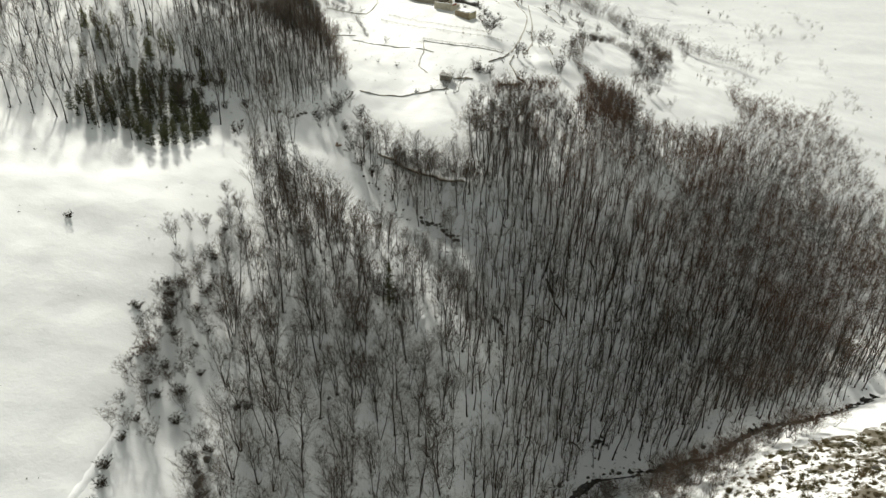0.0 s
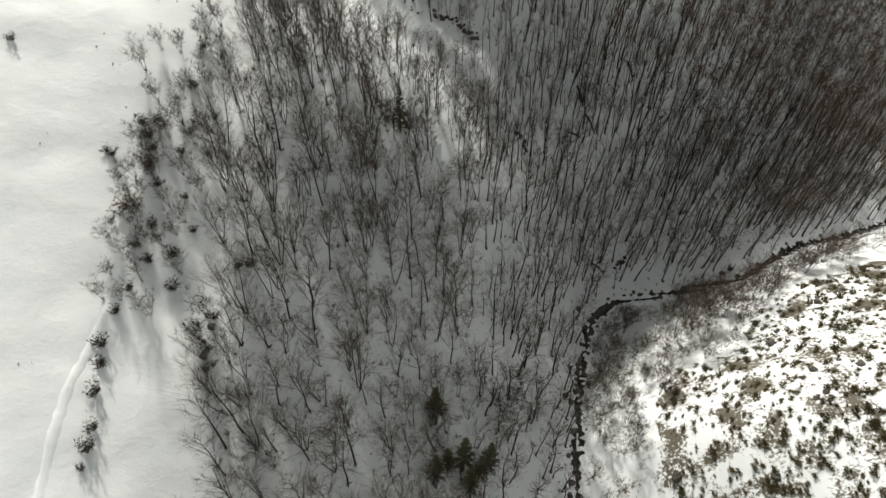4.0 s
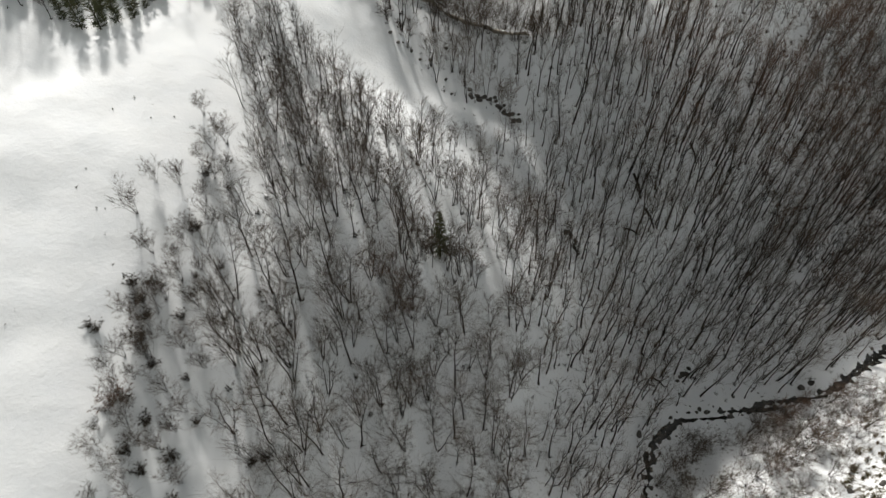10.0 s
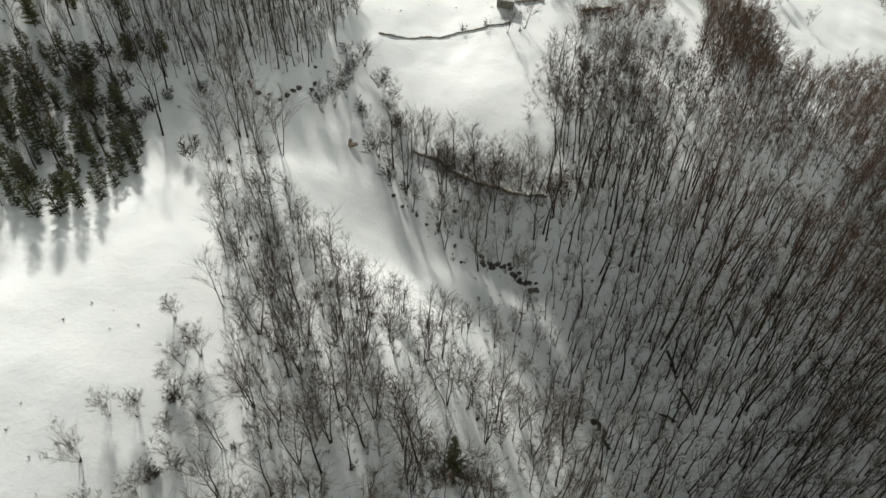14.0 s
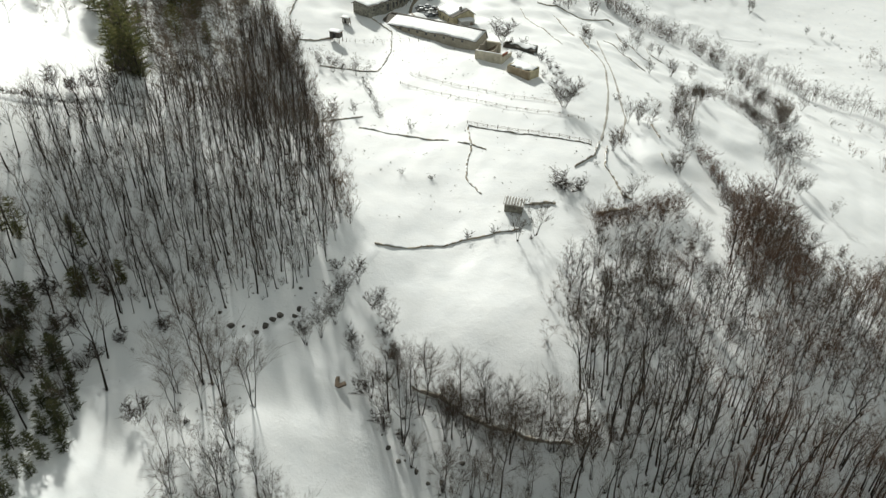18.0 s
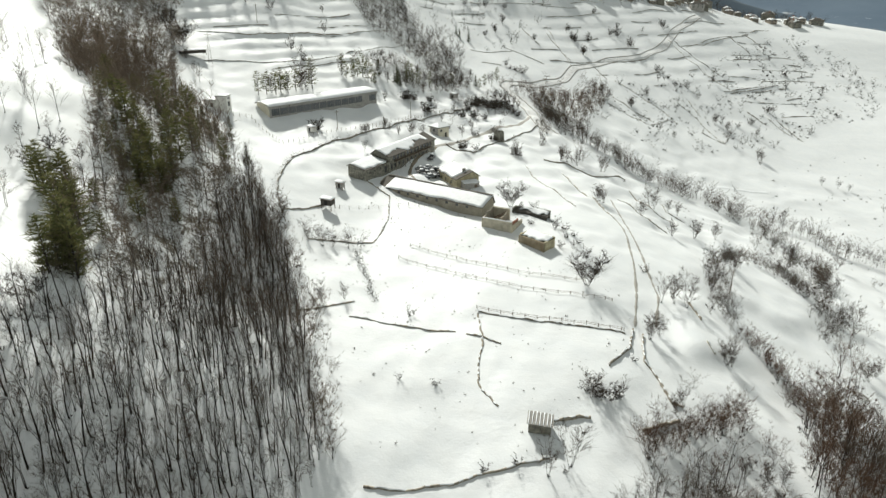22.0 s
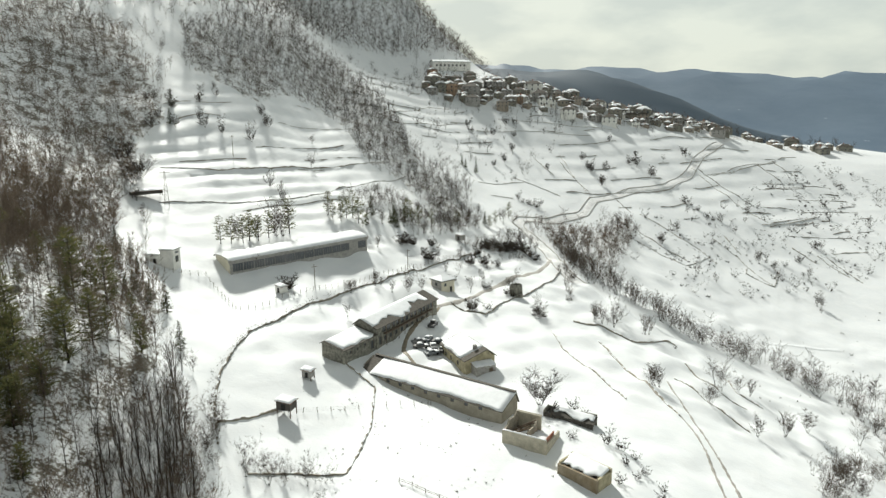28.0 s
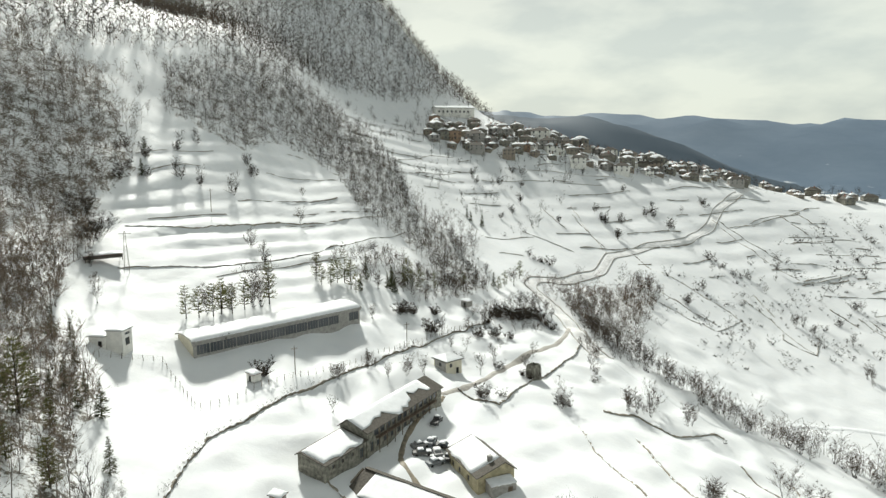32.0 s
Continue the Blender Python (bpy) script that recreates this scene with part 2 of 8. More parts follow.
ROCK = material("dark_wet_rock", (0.075, 0.070, 0.062), 0.7, vary=0.45, scale=1.2, fine=6, bump=0.6, random_amount=0.3)
WATER = material("dark_stream_water", (0.020, 0.019, 0.016), 0.12, vary=0.4, scale=1.5, fine=5, bump=0.25, spec=0.5)

# ---- the lie of the land ----
ACROSS = (-220, -150, -110, -80, -58, -38, -18, 0, 18, 34, 52, 78, 110, 160, 240)
# heights across the flight, keyed by the distance along it: the ravine woods, the farm fields, the village hill
RAVINE = {
    0: (63.2, 36.7, 25.2, 17.7, 11.1, 3.2, -6.4, -13.9, -17.3, -14.6, -5.2, 11.2, 23.3, 31.5, 27.9),
    45: (72.6, 47.1, 34.9, 25.7, 17.4, 7.2, -6.6, -21.2, -32.3, -33.8, -19.5, 2, 13.8, 24.3, 19.9),
    75: (79.5, 54.4, 41.6, 31, 21.6, 11.3, -2.3, -17.9, -28.9, -28.1, -15.1, -3.6, 3, 15.2, 11.1),
    100: (85.3, 59.6, 45.9, 35.2, 26.1, 17, 3.7, -12.3, -28.7, -35.7, -28.4, -16.8, -10.4, 2.6, 1.5),
    125: (90.9, 63.9, 49.1, 38.7, 30.9, 22.9, 13.6, -0.7, -17.3, -31.6, -34, -29.4, -26.9, -12.6, -9.8),
    150: (96.1, 68, 51.9, 39.7, 33.5, 23.6, 13.5, 0.2, -11.4, -13.1, -21, -32.6, -39.2, -27.6, -22),
    168: (99.6, 71.1, 55.6, 42.7, 32.2, 23.2, 9.4, 1.9, 0.4, -0.4, -8.9, -23.5, -36.7, -34.1, -30),
}
FIELDS = {
    180: (101.9, 72.8, 57.7, 44.6, 32.3, 23.7, 13.6, 11.0, 12.4, 8.2, -0.3, -16.6, -34.9, -37.9, -35),
    191: (104.1, 74.3, 60.1, 48.4, 35.7, 25.6, 18.0, 17.0, 16.4, 12.4, 5.2, -9.6, -28.8, -37.3, -38),
    215: (108.1, 77.2, 65, 56.8, 44, 31.4, 24.3, 24.5, 21.3, 16.9, 13.9, 2.9, -16.3, -34.3, -42.6),
    260: (115.5, 81.1, 65.3, 53.9, 39.2, 32.7, 31.2, 31.5, 29.5, 25, 18.9, 8.2, -0.8, -21.2, -39.8),
    310: (120.6, 88.9, 73.9, 55.4, 41.8, 35.1, 34.7, 35.3, 33.6, 29.9, 23.7, 13.4, 5, -11.7, -29.6),
    360: (120.2, 84, 65.0, 51.4, 46.0, 41.0, 37.7, 36.6, 33.9, 30, 24.2, 14.4, 3.5, -7.7, -18.7),
    420: (131, 87.3, 74.0, 63.5, 57.0, 51.2, 44.0, 40.3, 36.9, 33.6, 28.1, 16.1, 5.8, -2.3, -6.5),
}
VILLAGE = {
    500: (157.3, 122.6, 101.6, 82.5, 73, 64.6, 56.8, 51.3, 46.4, 41.4, 35.8, 28.8, 20.2, 11.7, 10.4),
    600: (187.8, 162, 134, 110.7, 100.9, 90.5, 81.5, 75, 69.9, 66, 61.8, 56.6, 52, 44, 30.5),
    720: (200, 185, 166, 148, 134, 127, 122, 119, 116, 112, 107, 100, 93, 84, 64),
    860: (262, 258, 248, 230, 205, 180, 158, 138, 118, 105, 95, 85, 78, 70, 50),
    1000: (258, 248, 232, 208, 178, 140, 105, 80, 65, 55, 48, 40, 35, 30, 20),
    1250: (150, 130, 105, 80, 55, 30, 10, -5, -15, -20, -25, -30, -32, -35, -38),
}
ALONG = tuple(RAVINE) + tuple(FIELDS) + tuple(VILLAGE)
LIE = np.array(list(RAVINE.values()) + list(FIELDS.values()) + list(VILLAGE.values()), float)
KX, KY = np.array(ACROSS, float), np.array(ALONG, float)


def knot_slopes(k, v):
    h = np.diff(k)[:, None]
    d = np.diff(v, axis=0) / h
    m = np.empty_like(v)
    m[0], m[-1] = d[0], d[-1]
    w = h[1:] / (h[1:] + h[:-1])
    m[1:-1] = d[:-1] * w + d[1:] * (1 - w)
    return m


SX, SY = knot_slopes(KX, LIE.T).T, knot_slopes(KY, LIE)
SXY = knot_slopes(KY, SX)


def smooth(a, b, v):
    t = np.clip((v - a) / (b - a), 0, 1)
    return t * t * (3 - 2 * t)


def hermite(t):
    return 1 - 3 * t * t + 2 * t ** 3, t - 2 * t * t + t ** 3, 3 * t * t - 2 * t ** 3, t ** 3 - t * t


def waves(x, y, size, seed):
    """Soft unevenness between -1 and 1, with a wavelength of about that many metres."""
    rng = np.random.default_rng(seed)
    r = 0
    for i in range(7):
        a, k, p = rng.uniform(0, 6.283), 6.283 / size * rng.uniform(0.6, 1.7), rng.uniform(0, 6.283)
        r = r + np.sin(k * (x * np.cos(a) + y * np.sin(a)) + p + 1.3 * np.sin(k * 0.7 * (y * np.cos(a) - x * np.sin(a))))
    return r / 4.5


STREAM = [(20, 40), (23, 60), (25, 75), (27, 88), (30, 100), (33, 111), (41, 117), (49, 117), (61, 119), (72, 121), (81, 127), (90, 133), (104, 138), (130, 150), (165, 172), (210, 200)]


def to_line(x, y, line):
    """Distance to a broken line."""
    best = np.full(np.shape(x), 1e9)
    for (ax, ay), (bx, by) in zip(line[:-1], line[1:]):
        dx, dy = bx - ax, by - ay
        t = np.clip(((x - ax) * dx + (y - ay) * dy) / (dx * dx + dy * dy), 0, 1)
        best = np.minimum(best, np.hypot(x - ax - t * dx, y - ay - t * dy))
    return best


def inside(x, y, poly):
    r = np.zeros(np.shape(x), bool)
    for (ax, ay), (bx, by) in zip(poly, poly[1:] + poly[:1]):
        if ay != by:
            r ^= ((ay > y) != (by > y)) & (x < (bx - ax) * (y - ay) / (by - ay) + ax)
    return r


def lie(x, y):
    """The smooth lie of the land."""
    x, y = np.asarray(x, float), np.asarray(y, float)
    cx, cy = np.clip(x, KX[0], KX[-1]), np.clip(y, KY[0], KY[-1])
    i, j = np.clip(np.searchsorted(KX, cx) - 1, 0, len(KX) - 2), np.clip(np.searchsorted(KY, cy) - 1, 0, len(KY) - 2)
    hx, hy = KX[i + 1] - KX[i], KY[j + 1] - KY[j]
    a, b, c, d = hermite((cx - KX[i]) / hx)
    e, f, g, h = hermite((cy - KY[j]) / hy)
    z = 0
    for q, w0, w1 in ((j, e, f), (j + 1, g, h)):
        z = z + w0 * (a * LIE[q, i] + b * hx * SX[q, i] + c * LIE[q, i + 1] + d * hx * SX[q, i + 1])
        z = z + w1 * hy * (a * SY[q, i] + b * hx * SXY[q, i] + c * SY[q, i + 1] + d * hx * SXY[q, i + 1])
    z = z + 60 * np.tanh(np.maximum(0, -220 - x) * 0.4 / 60)
    w = np.maximum(smooth(240, 900, x), smooth(1250, 1900, y))
    z = z * (1 - w) - 60 * w
    z = z * (1 - smooth(0, 900, -y)) + 30 * smooth(0, 900, -y)
    z = z + 240 * np.exp(-((x - 160) / 370) ** 2 / 2 - ((y - 1780) / 330) ** 2 / 2)
    r = np.hypot(x, y - 400)
    z = z + smooth(2300, 3900, r) * (400 - 0.055 * x + 14 * waves(x, y, 1500, 5) + 22 * waves(x, y, 420, 6)) * smooth(-1500, 200, y)
    z = z + smooth(500, 1500, r) * smooth(700, 900, x + y) * (18 * waves(x, y, 420, 7))
    return z


MOUNDS = [([(60, 300), (66, 322), (80, 338), (92, 328), (94, 312), (84, 298), (72, 292)], 2.0), ([(36, 262), (38, 282), (48, 292), (55, 282), (52, 264)], 1.6)]


def terraces(x, y):
    """The terraced fields: width, height, slant and where they lie."""
    return ((14.0, 0.9, -1.3, smooth(412, 430, y) * smooth(-35, -50, x) * smooth(-138, -124, x) * smooth(555, 525, y)),
            (17.0, 0.9, -0.45, smooth(20, 70, x) * smooth(545, 580, y) * smooth(700, 680, y)),
            (16.0, 1.2, -0.75, smooth(25, -10, x) * smooth(-90, -60, x) * smooth(575, 600, y) * smooth(690, 670, y)))


def H(x, y):
    """The snow's surface, with hollows and the gully of the stream."""
    x, y = np.asarray(x, float), np.asarray(y, float)
    z = lie(x, y) + 0.22 * waves(x, y, 11, 1) * (1 - smooth(500, 700, y)) + 0.7 * waves(x, y, 53, 2) + 0.28 * waves(x, y, 23, 3)
    z = z + 0.75 * waves(x, y, 19, 41) * smooth(325, 350, y) * smooth(500, 470, y) * smooth(-70, -55, x) * smooth(130, 90, x)
    s = to_line(x, y, STREAM)
    z = z - 1.8 * np.exp(-(s / 2.2) ** 2) - 2.0 * np.exp(-(s / 9) ** 2)
    # snowy mounds above the ridge wood
    for ring, up in MOUNDS:
        d = to_line(x, y, ring + ring[:1]) * np.where(inside(x, y, ring), 1, -1)
        z = z + up * smooth(-4.0, 4.0, d)
    # terraced fields: the slope above the barn, and the fields under the village
    for wide, high, turn, k in terraces(x, y):
        q = ((y + turn * x + 2.5 * waves(x, y, 60, 9)) / wide) % 1.0
        z = z + k * high * (np.where(q < 0.82, -q / 0.82, (q - 1) / 0.18) + 0.5)
    return z


def spot(x, y, up=0.0):
    return Vector((x, y, float(H(x, y)) + up))


# ---- small builders ----


def mesh_of(name, verts, faces, mats, index=None, smooth_faces=False):
    me = bpy.data.meshes.new(name)
    verts, faces = np.asarray(verts, np.float32), np.asarray(faces, np.int32)
    k = faces.shape[1]
    me.vertices.add(len(verts))
    me.vertices.foreach_set("co", verts.ravel())
    me.loops.add(faces.size)
    me.loops.foreach_set("vertex_index", faces.ravel())
    me.polygons.add(len(faces))
    me.polygons.foreach_set("loop_start", np.arange(0, faces.size, k, dtype=np.int32))
    for m in (mats if isinstance(mats, (list, tuple)) else [mats]):
        me.materials.append(m)
    if index is not None:
        me.polygons.foreach_set("material_index", np.asarray(index, np.int32))
    if smooth_faces:
        me.polygons.foreach_set("use_smooth", np.ones(len(faces), bool))
    me.update(calc_edges=True)
    return me


def part(name, bm, mat, parent, label=""):
    me = bpy.data.meshes.new(name)
    bm.to_mesh(me)
    bm.free()
    me.materials.append(mat)
    ob = new(name, me)
    ob.parent = parent
    if label:
        tagged(ob, label)
    return ob


def shared(name, me, parent, m=None, label=""):
    ob = new(name, me)
    ob.parent = parent
    if m is not None:
        ob.matrix_basis = m
    if label:
        tagged(ob, label)
    return ob


def thing(name, m, label, category, group=""):
    ob = new(name)
    ob.empty_display_size = 0.3
    ob.matrix_basis = m
    return tagged(ob, label, category, group)


def add_box(bm, x0, x1, y0, y1, z0, z1, bevel=0.0, turn=None):
    r = bmesh.ops.create_cube(bm, size=1)
    vs = r["verts"]
    bmesh.ops.scale(bm, verts=vs, vec=(x1 - x0, y1 - y0, z1 - z0))
    bmesh.ops.translate(bm, verts=vs, vec=((x0 + x1) / 2, (y0 + y1) / 2, (z0 + z1) / 2))
    if bevel:
        es = list({e for v in vs for e in v.link_edges})
        bmesh.ops.bevel(bm, geom=es, offset=bevel, segments=1, affect="EDGES")
    if turn is not None:
        bmesh.ops.transform(bm, matrix=turn, verts=vs)
    return bm


def box(*a, **k):
    return add_box(bmesh.new(), *a, **k)


def prism(profile, y0, y1):
    """A profile of (x, z) pushed along y."""
    bm = bmesh.new()
    a = [bm.verts.new((x, y0, z)) for x, z in profile]
    b = [bm.verts.new((x, y1, z)) for x, z in profile]
    n = len(profile)
    bm.faces.new(a)
    bm.faces.new(b[::-1])
    for i in range(n):
        bm.faces.new((a[i], b[i], b[(i + 1) % n], a[(i + 1) % n]))
    bmesh.ops.recalc_face_normals(bm, faces=bm.faces[:])
    return bm


class Sticks:
    """Collects thin tapered rods and blades into one triangle mesh."""

    def __init__(self):
        self.v, self.f, self.m, self.n = [], [], [], 0

    def rod(self, p, q, r0, r1, mat=0, sides=3):
        p, q = np.asarray(p, float), np.asarray(q, float)
        d = q - p
        d = d / (np.linalg.norm(d) + 1e-9)
        u = np.cross(d, (0.3, 0.9, 0.2) if abs(d[2]) > 0.8 else (0, 0, 1))
        u /= np.linalg.norm(u)
        w = np.cross(d, u)
        a = np.arange(sides) * 6.2832 / sides
        ring = np.cos(a)[:, None] * u + np.sin(a)[:, None] * w
        self.v += [p + ring * r0, q + ring * r1]
        for i in range(sides):
            j = (i + 1) % sides
            self.f += [(self.n + i, self.n + j, self.n + sides + j), (self.n + i, self.n + sides + j, self.n + sides + i)]
            self.m += [mat, mat]
        self.n += 2 * sides

    def blade(self, p, q, w, mat=0, side=None):
        p, q = np.asarray(p, float), np.asarray(q, float)
        s = np.cross(q - p, (0.35, 0.8, 0.5) if side is None else side)
        s = s / (np.linalg.norm(s) + 1e-9) * w / 2
        self.v.append(np.array([p - s, p + s, q]))
        self.f.append((self.n, self.n + 1, self.n + 2))
        self.m.append(mat)
        self.n += 3

    def arrays(self):
        return np.vstack(self.v), np.array(self.f, np.int32), np.array(self.m, np.int32)


def scatter(arrays, places, name, mats, rng):
    """Joins turned and scaled copies of template arrays into one mesh. places: rows of x, y, z, scale."""
    vs, fs, ms, n = [], [], [], 0
    for k, (x, y, z, s) in enumerate(places):
        v, f, m = arrays[rng.integers(len(arrays))]
        a = rng.uniform(0, 6.283)
        c, d = math.cos(a) * s, math.sin(a) * s
        w = np.empty_like(v)
        w[:, 0], w[:, 1], w[:, 2] = v[:, 0] * c - v[:, 1] * d + x, v[:, 0] * d + v[:, 1] * c + y, v[:, 2] * s * rng.uniform(0.88, 1.12) + z
        vs.append(w)
        fs.append(f + n)
        ms.append(m)
        n += len(v)
    return mesh_of(name, np.vstack(vs), np.vstack(fs), mats, np.concatenate(ms))

# stretches of the plan
LEFT_FIELD_EDGE = [(-36, 20), (-36, 66), (-37, 78), (-38, 84), (-40, 92), (-42, 103), (-41, 124), (-42, 138), (-46, 152), (-51, 166), (-55, 176)]
MEADOW = [(-44, 186), (-39, 191), (-33, 191), (-28, 188), (-28, 183), (-24, 179), (-20, 174.5), (-14, 171), (-9, 168), (-7, 165), (-9, 160), (-13, 155), (-20, 155.5), (-26, 157), (-31, 159.5), (-35, 164), (-38, 166.5), (-41, 171), (-43, 178)]
UPPER_MEADOW = [(-29, 217), (-23, 219), (-13, 223), (-1, 226), (6, 226), (14, 223.5), (10, 218), (5, 212), (4, 202), (6, 191.5), (6, 187.5), (-3, 187), (-10, 187.5), (-17, 189.4), (-21, 190), (-22, 197), (-24, 204), (-26, 209)]
TRACK = [(-28.3, 217), (-32, 209), (-35.4, 201.3), (-39.5, 195), (-44, 189.3), (-50.3, 184.6), (-56, 179.6), (-60, 174.4), (-66, 168)]
RAVINE_WOOD = LEFT_FIELD_EDGE + [(-46, 184), (-20, 192), (-6, 190), (7, 186), (8, 200), (7, 214), (16, 220), (18, 233), (30, 240), (41, 246), (39, 231), (45, 228), (56, 255), (64, 268), (76, 280), (84, 274), (80, 249), (104, 258), (140, 255), (190, 235), (185, 175), (104, 140), (90, 134), (81, 128), (72, 122), (61, 120), (49, 118), (41, 118), (31, 111), (26, 90), (22, 70), (18, 20)]
HILL_WOOD = [(-84, 210), (-80, 218), (-74, 227), (-70, 241), (-66, 259), (-69, 290), (-70, 322), (-62, 300), (-53, 282), (-46, 262), (-40, 238), (-35, 222), (-36, 210), (-42, 200), (-50, 192), (-58, 186), (-68, 184)]
STRIP_WOOD = [(-70, 241), (-66, 259), (-69, 290), (-72, 318), (-98, 322), (-112, 322), (-100, 295), (-91, 276), (-91, 262), (-84, 246), (-79, 232)]
WEST_WOOD = [(-58, 184), (-62, 166), (-72, 150), (-95, 146), (-140, 150), (-150, 214), (-88, 212), (-68, 188)]
LEFT_SLOPE = [(-72, 318), (-80, 331), (-84.1, 349.3), (-94.8, 359.5), (-104.6, 369.6), (-116.4, 382.6), (-117.5, 409.7), (-129.2, 441.1), (-127.9, 463.4), (-146, 493), (-158, 507), (-175, 510), (-210, 522), (-192, 450), (-156, 388), (-122.2, 338.4), (-112, 322), (-98, 322)]
MOUNTAIN = [(-215, 512), (-180, 520), (-158, 556), (-137, 585), (-112, 640), (-80, 696), (-50, 730), (-26, 764), (12, 785), (22, 830), (-60, 900), (-260, 900), (-320, 700), (-260, 560)]
BELT = [(-112.9, 507.6), (-103.8, 511.2), (-96, 540), (-82, 548), (-70, 541), (-52.2, 505.5), (-40.6, 507.0), (-24.9, 481.6), (-16.0, 454.7), (-3.0, 475.9), (-8.0, 503.6), (-24, 536), (-39, 565), (-47, 597), (-77, 632), (-98, 640), (-117, 632), (-136, 588), (-147, 540), (-134, 509)]


# ---- ground: one sheet to the horizon ----


def lines(lo, hi, step, out_lo, out_hi, grow=1.13):
    mid = list(np.arange(lo, hi + 0.01, step))
    left, s, p = [], step, lo
    while p > out_lo:
        s *= grow
        p -= s
        left.append(p)
    right, s, p = [], step, mid[-1]
    while p < out_hi:
        s = min(s * grow, 160)
        p += s
        right.append(p)
    return np.array(left[::-1] + mid + right)


GX = lines(-130, 150, 1.7, -3800, 3900)
GY = np.concatenate([lines(45, 460, 1.7, -2500, 461, 1.16)[:-2], np.arange(460, 740, 3.5), lines(740, 760, 7, 741, 4700, 1.07)[2:]])
gx, gy = np.meshgrid(GX, GY)
gz = H(gx, gy)
nx, ny = len(GX), len(GY)
ids = np.arange(nx * ny).reshape(ny, nx)
quads = np.stack([ids[:-1, :-1], ids[:-1, 1:], ids[1:, 1:], ids[1:, :-1]], -1).reshape(-1, 4)
ground_mesh = mesh_of("ground", np.stack([gx, gy, gz], -1).reshape(-1, 3), quads, GROUND, smooth_faces=True)
ROCKY = [(34, 30), (38, 72), (41, 84), (46, 92), (57, 93), (68, 105), (76, 111), (92, 118), (150, 138), (220, 130), (220, -60), (40, -60)]
rocky = inside(gx, gy, ROCKY) * (0.70 + 0.16 * waves(gx, gy, 11, 51) + 0.20 * smooth(75, 125, gx))
rocky = np.maximum(rocky, 0.42 * np.exp(-(to_line(gx, gy, STREAM) / 3.0) ** 2))
scrub = smooth(60, 130, gx) * smooth(480, 560, gy) * smooth(760, 700, gy)
rocky = np.maximum(rocky, (0.44 + 0.14 * waves(gx, gy, 26, 52)) * scrub)

# more bare patches under woods: litter, and tree shade put into the ground colour
rocky = np.maximum(rocky, (0.47 + 0.18 * smooth(30, 70, gx) * smooth(135, 165, gy)) * inside(gx, gy, RAVINE_WOOD) * ~(inside(gx, gy, MEADOW) | inside(gx, gy, UPPER_MEADOW)))
rocky = np.maximum(rocky, np.maximum(0.68 * inside(gx, gy, BELT), 0.47 * inside(gx, gy, HILL_WOOD)))
rocky = np.maximum(rocky, 0.72 * (inside(gx, gy, STRIP_WOOD) | inside(gx, gy, LEFT_SLOPE)))
BANK = [(24, 60), (29, 92), (34, 108), (42, 114), (62, 116), (82, 122), (104, 134), (92, 119), (76, 112), (66, 104), (55, 93), (44, 91), (38, 80), (36, 60)]
# bare patches also darken the bank in place of shade cast by trees
rocky = np.maximum(rocky, 0.62 * inside(gx, gy, BANK))
rocky = np.maximum(rocky, 0.62 * inside(gx, gy, MOUNTAIN))
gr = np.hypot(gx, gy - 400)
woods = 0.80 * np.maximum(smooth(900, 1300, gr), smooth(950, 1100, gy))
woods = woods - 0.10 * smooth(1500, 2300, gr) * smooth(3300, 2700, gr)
# third mask channel: where the painted haze is strongest
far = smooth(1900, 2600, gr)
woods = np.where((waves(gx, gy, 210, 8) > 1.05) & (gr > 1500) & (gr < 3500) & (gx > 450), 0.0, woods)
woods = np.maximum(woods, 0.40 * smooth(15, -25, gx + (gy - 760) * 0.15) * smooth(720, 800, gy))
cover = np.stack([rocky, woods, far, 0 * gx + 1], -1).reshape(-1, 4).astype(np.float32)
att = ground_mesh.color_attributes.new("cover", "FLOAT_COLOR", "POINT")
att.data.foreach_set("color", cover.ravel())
tagged(new("ground", ground_mesh), "snow-covered mountain slopes with bare rocky patches and haze-tinted far woods", "ground", kind="structure")

# ---- trees ----


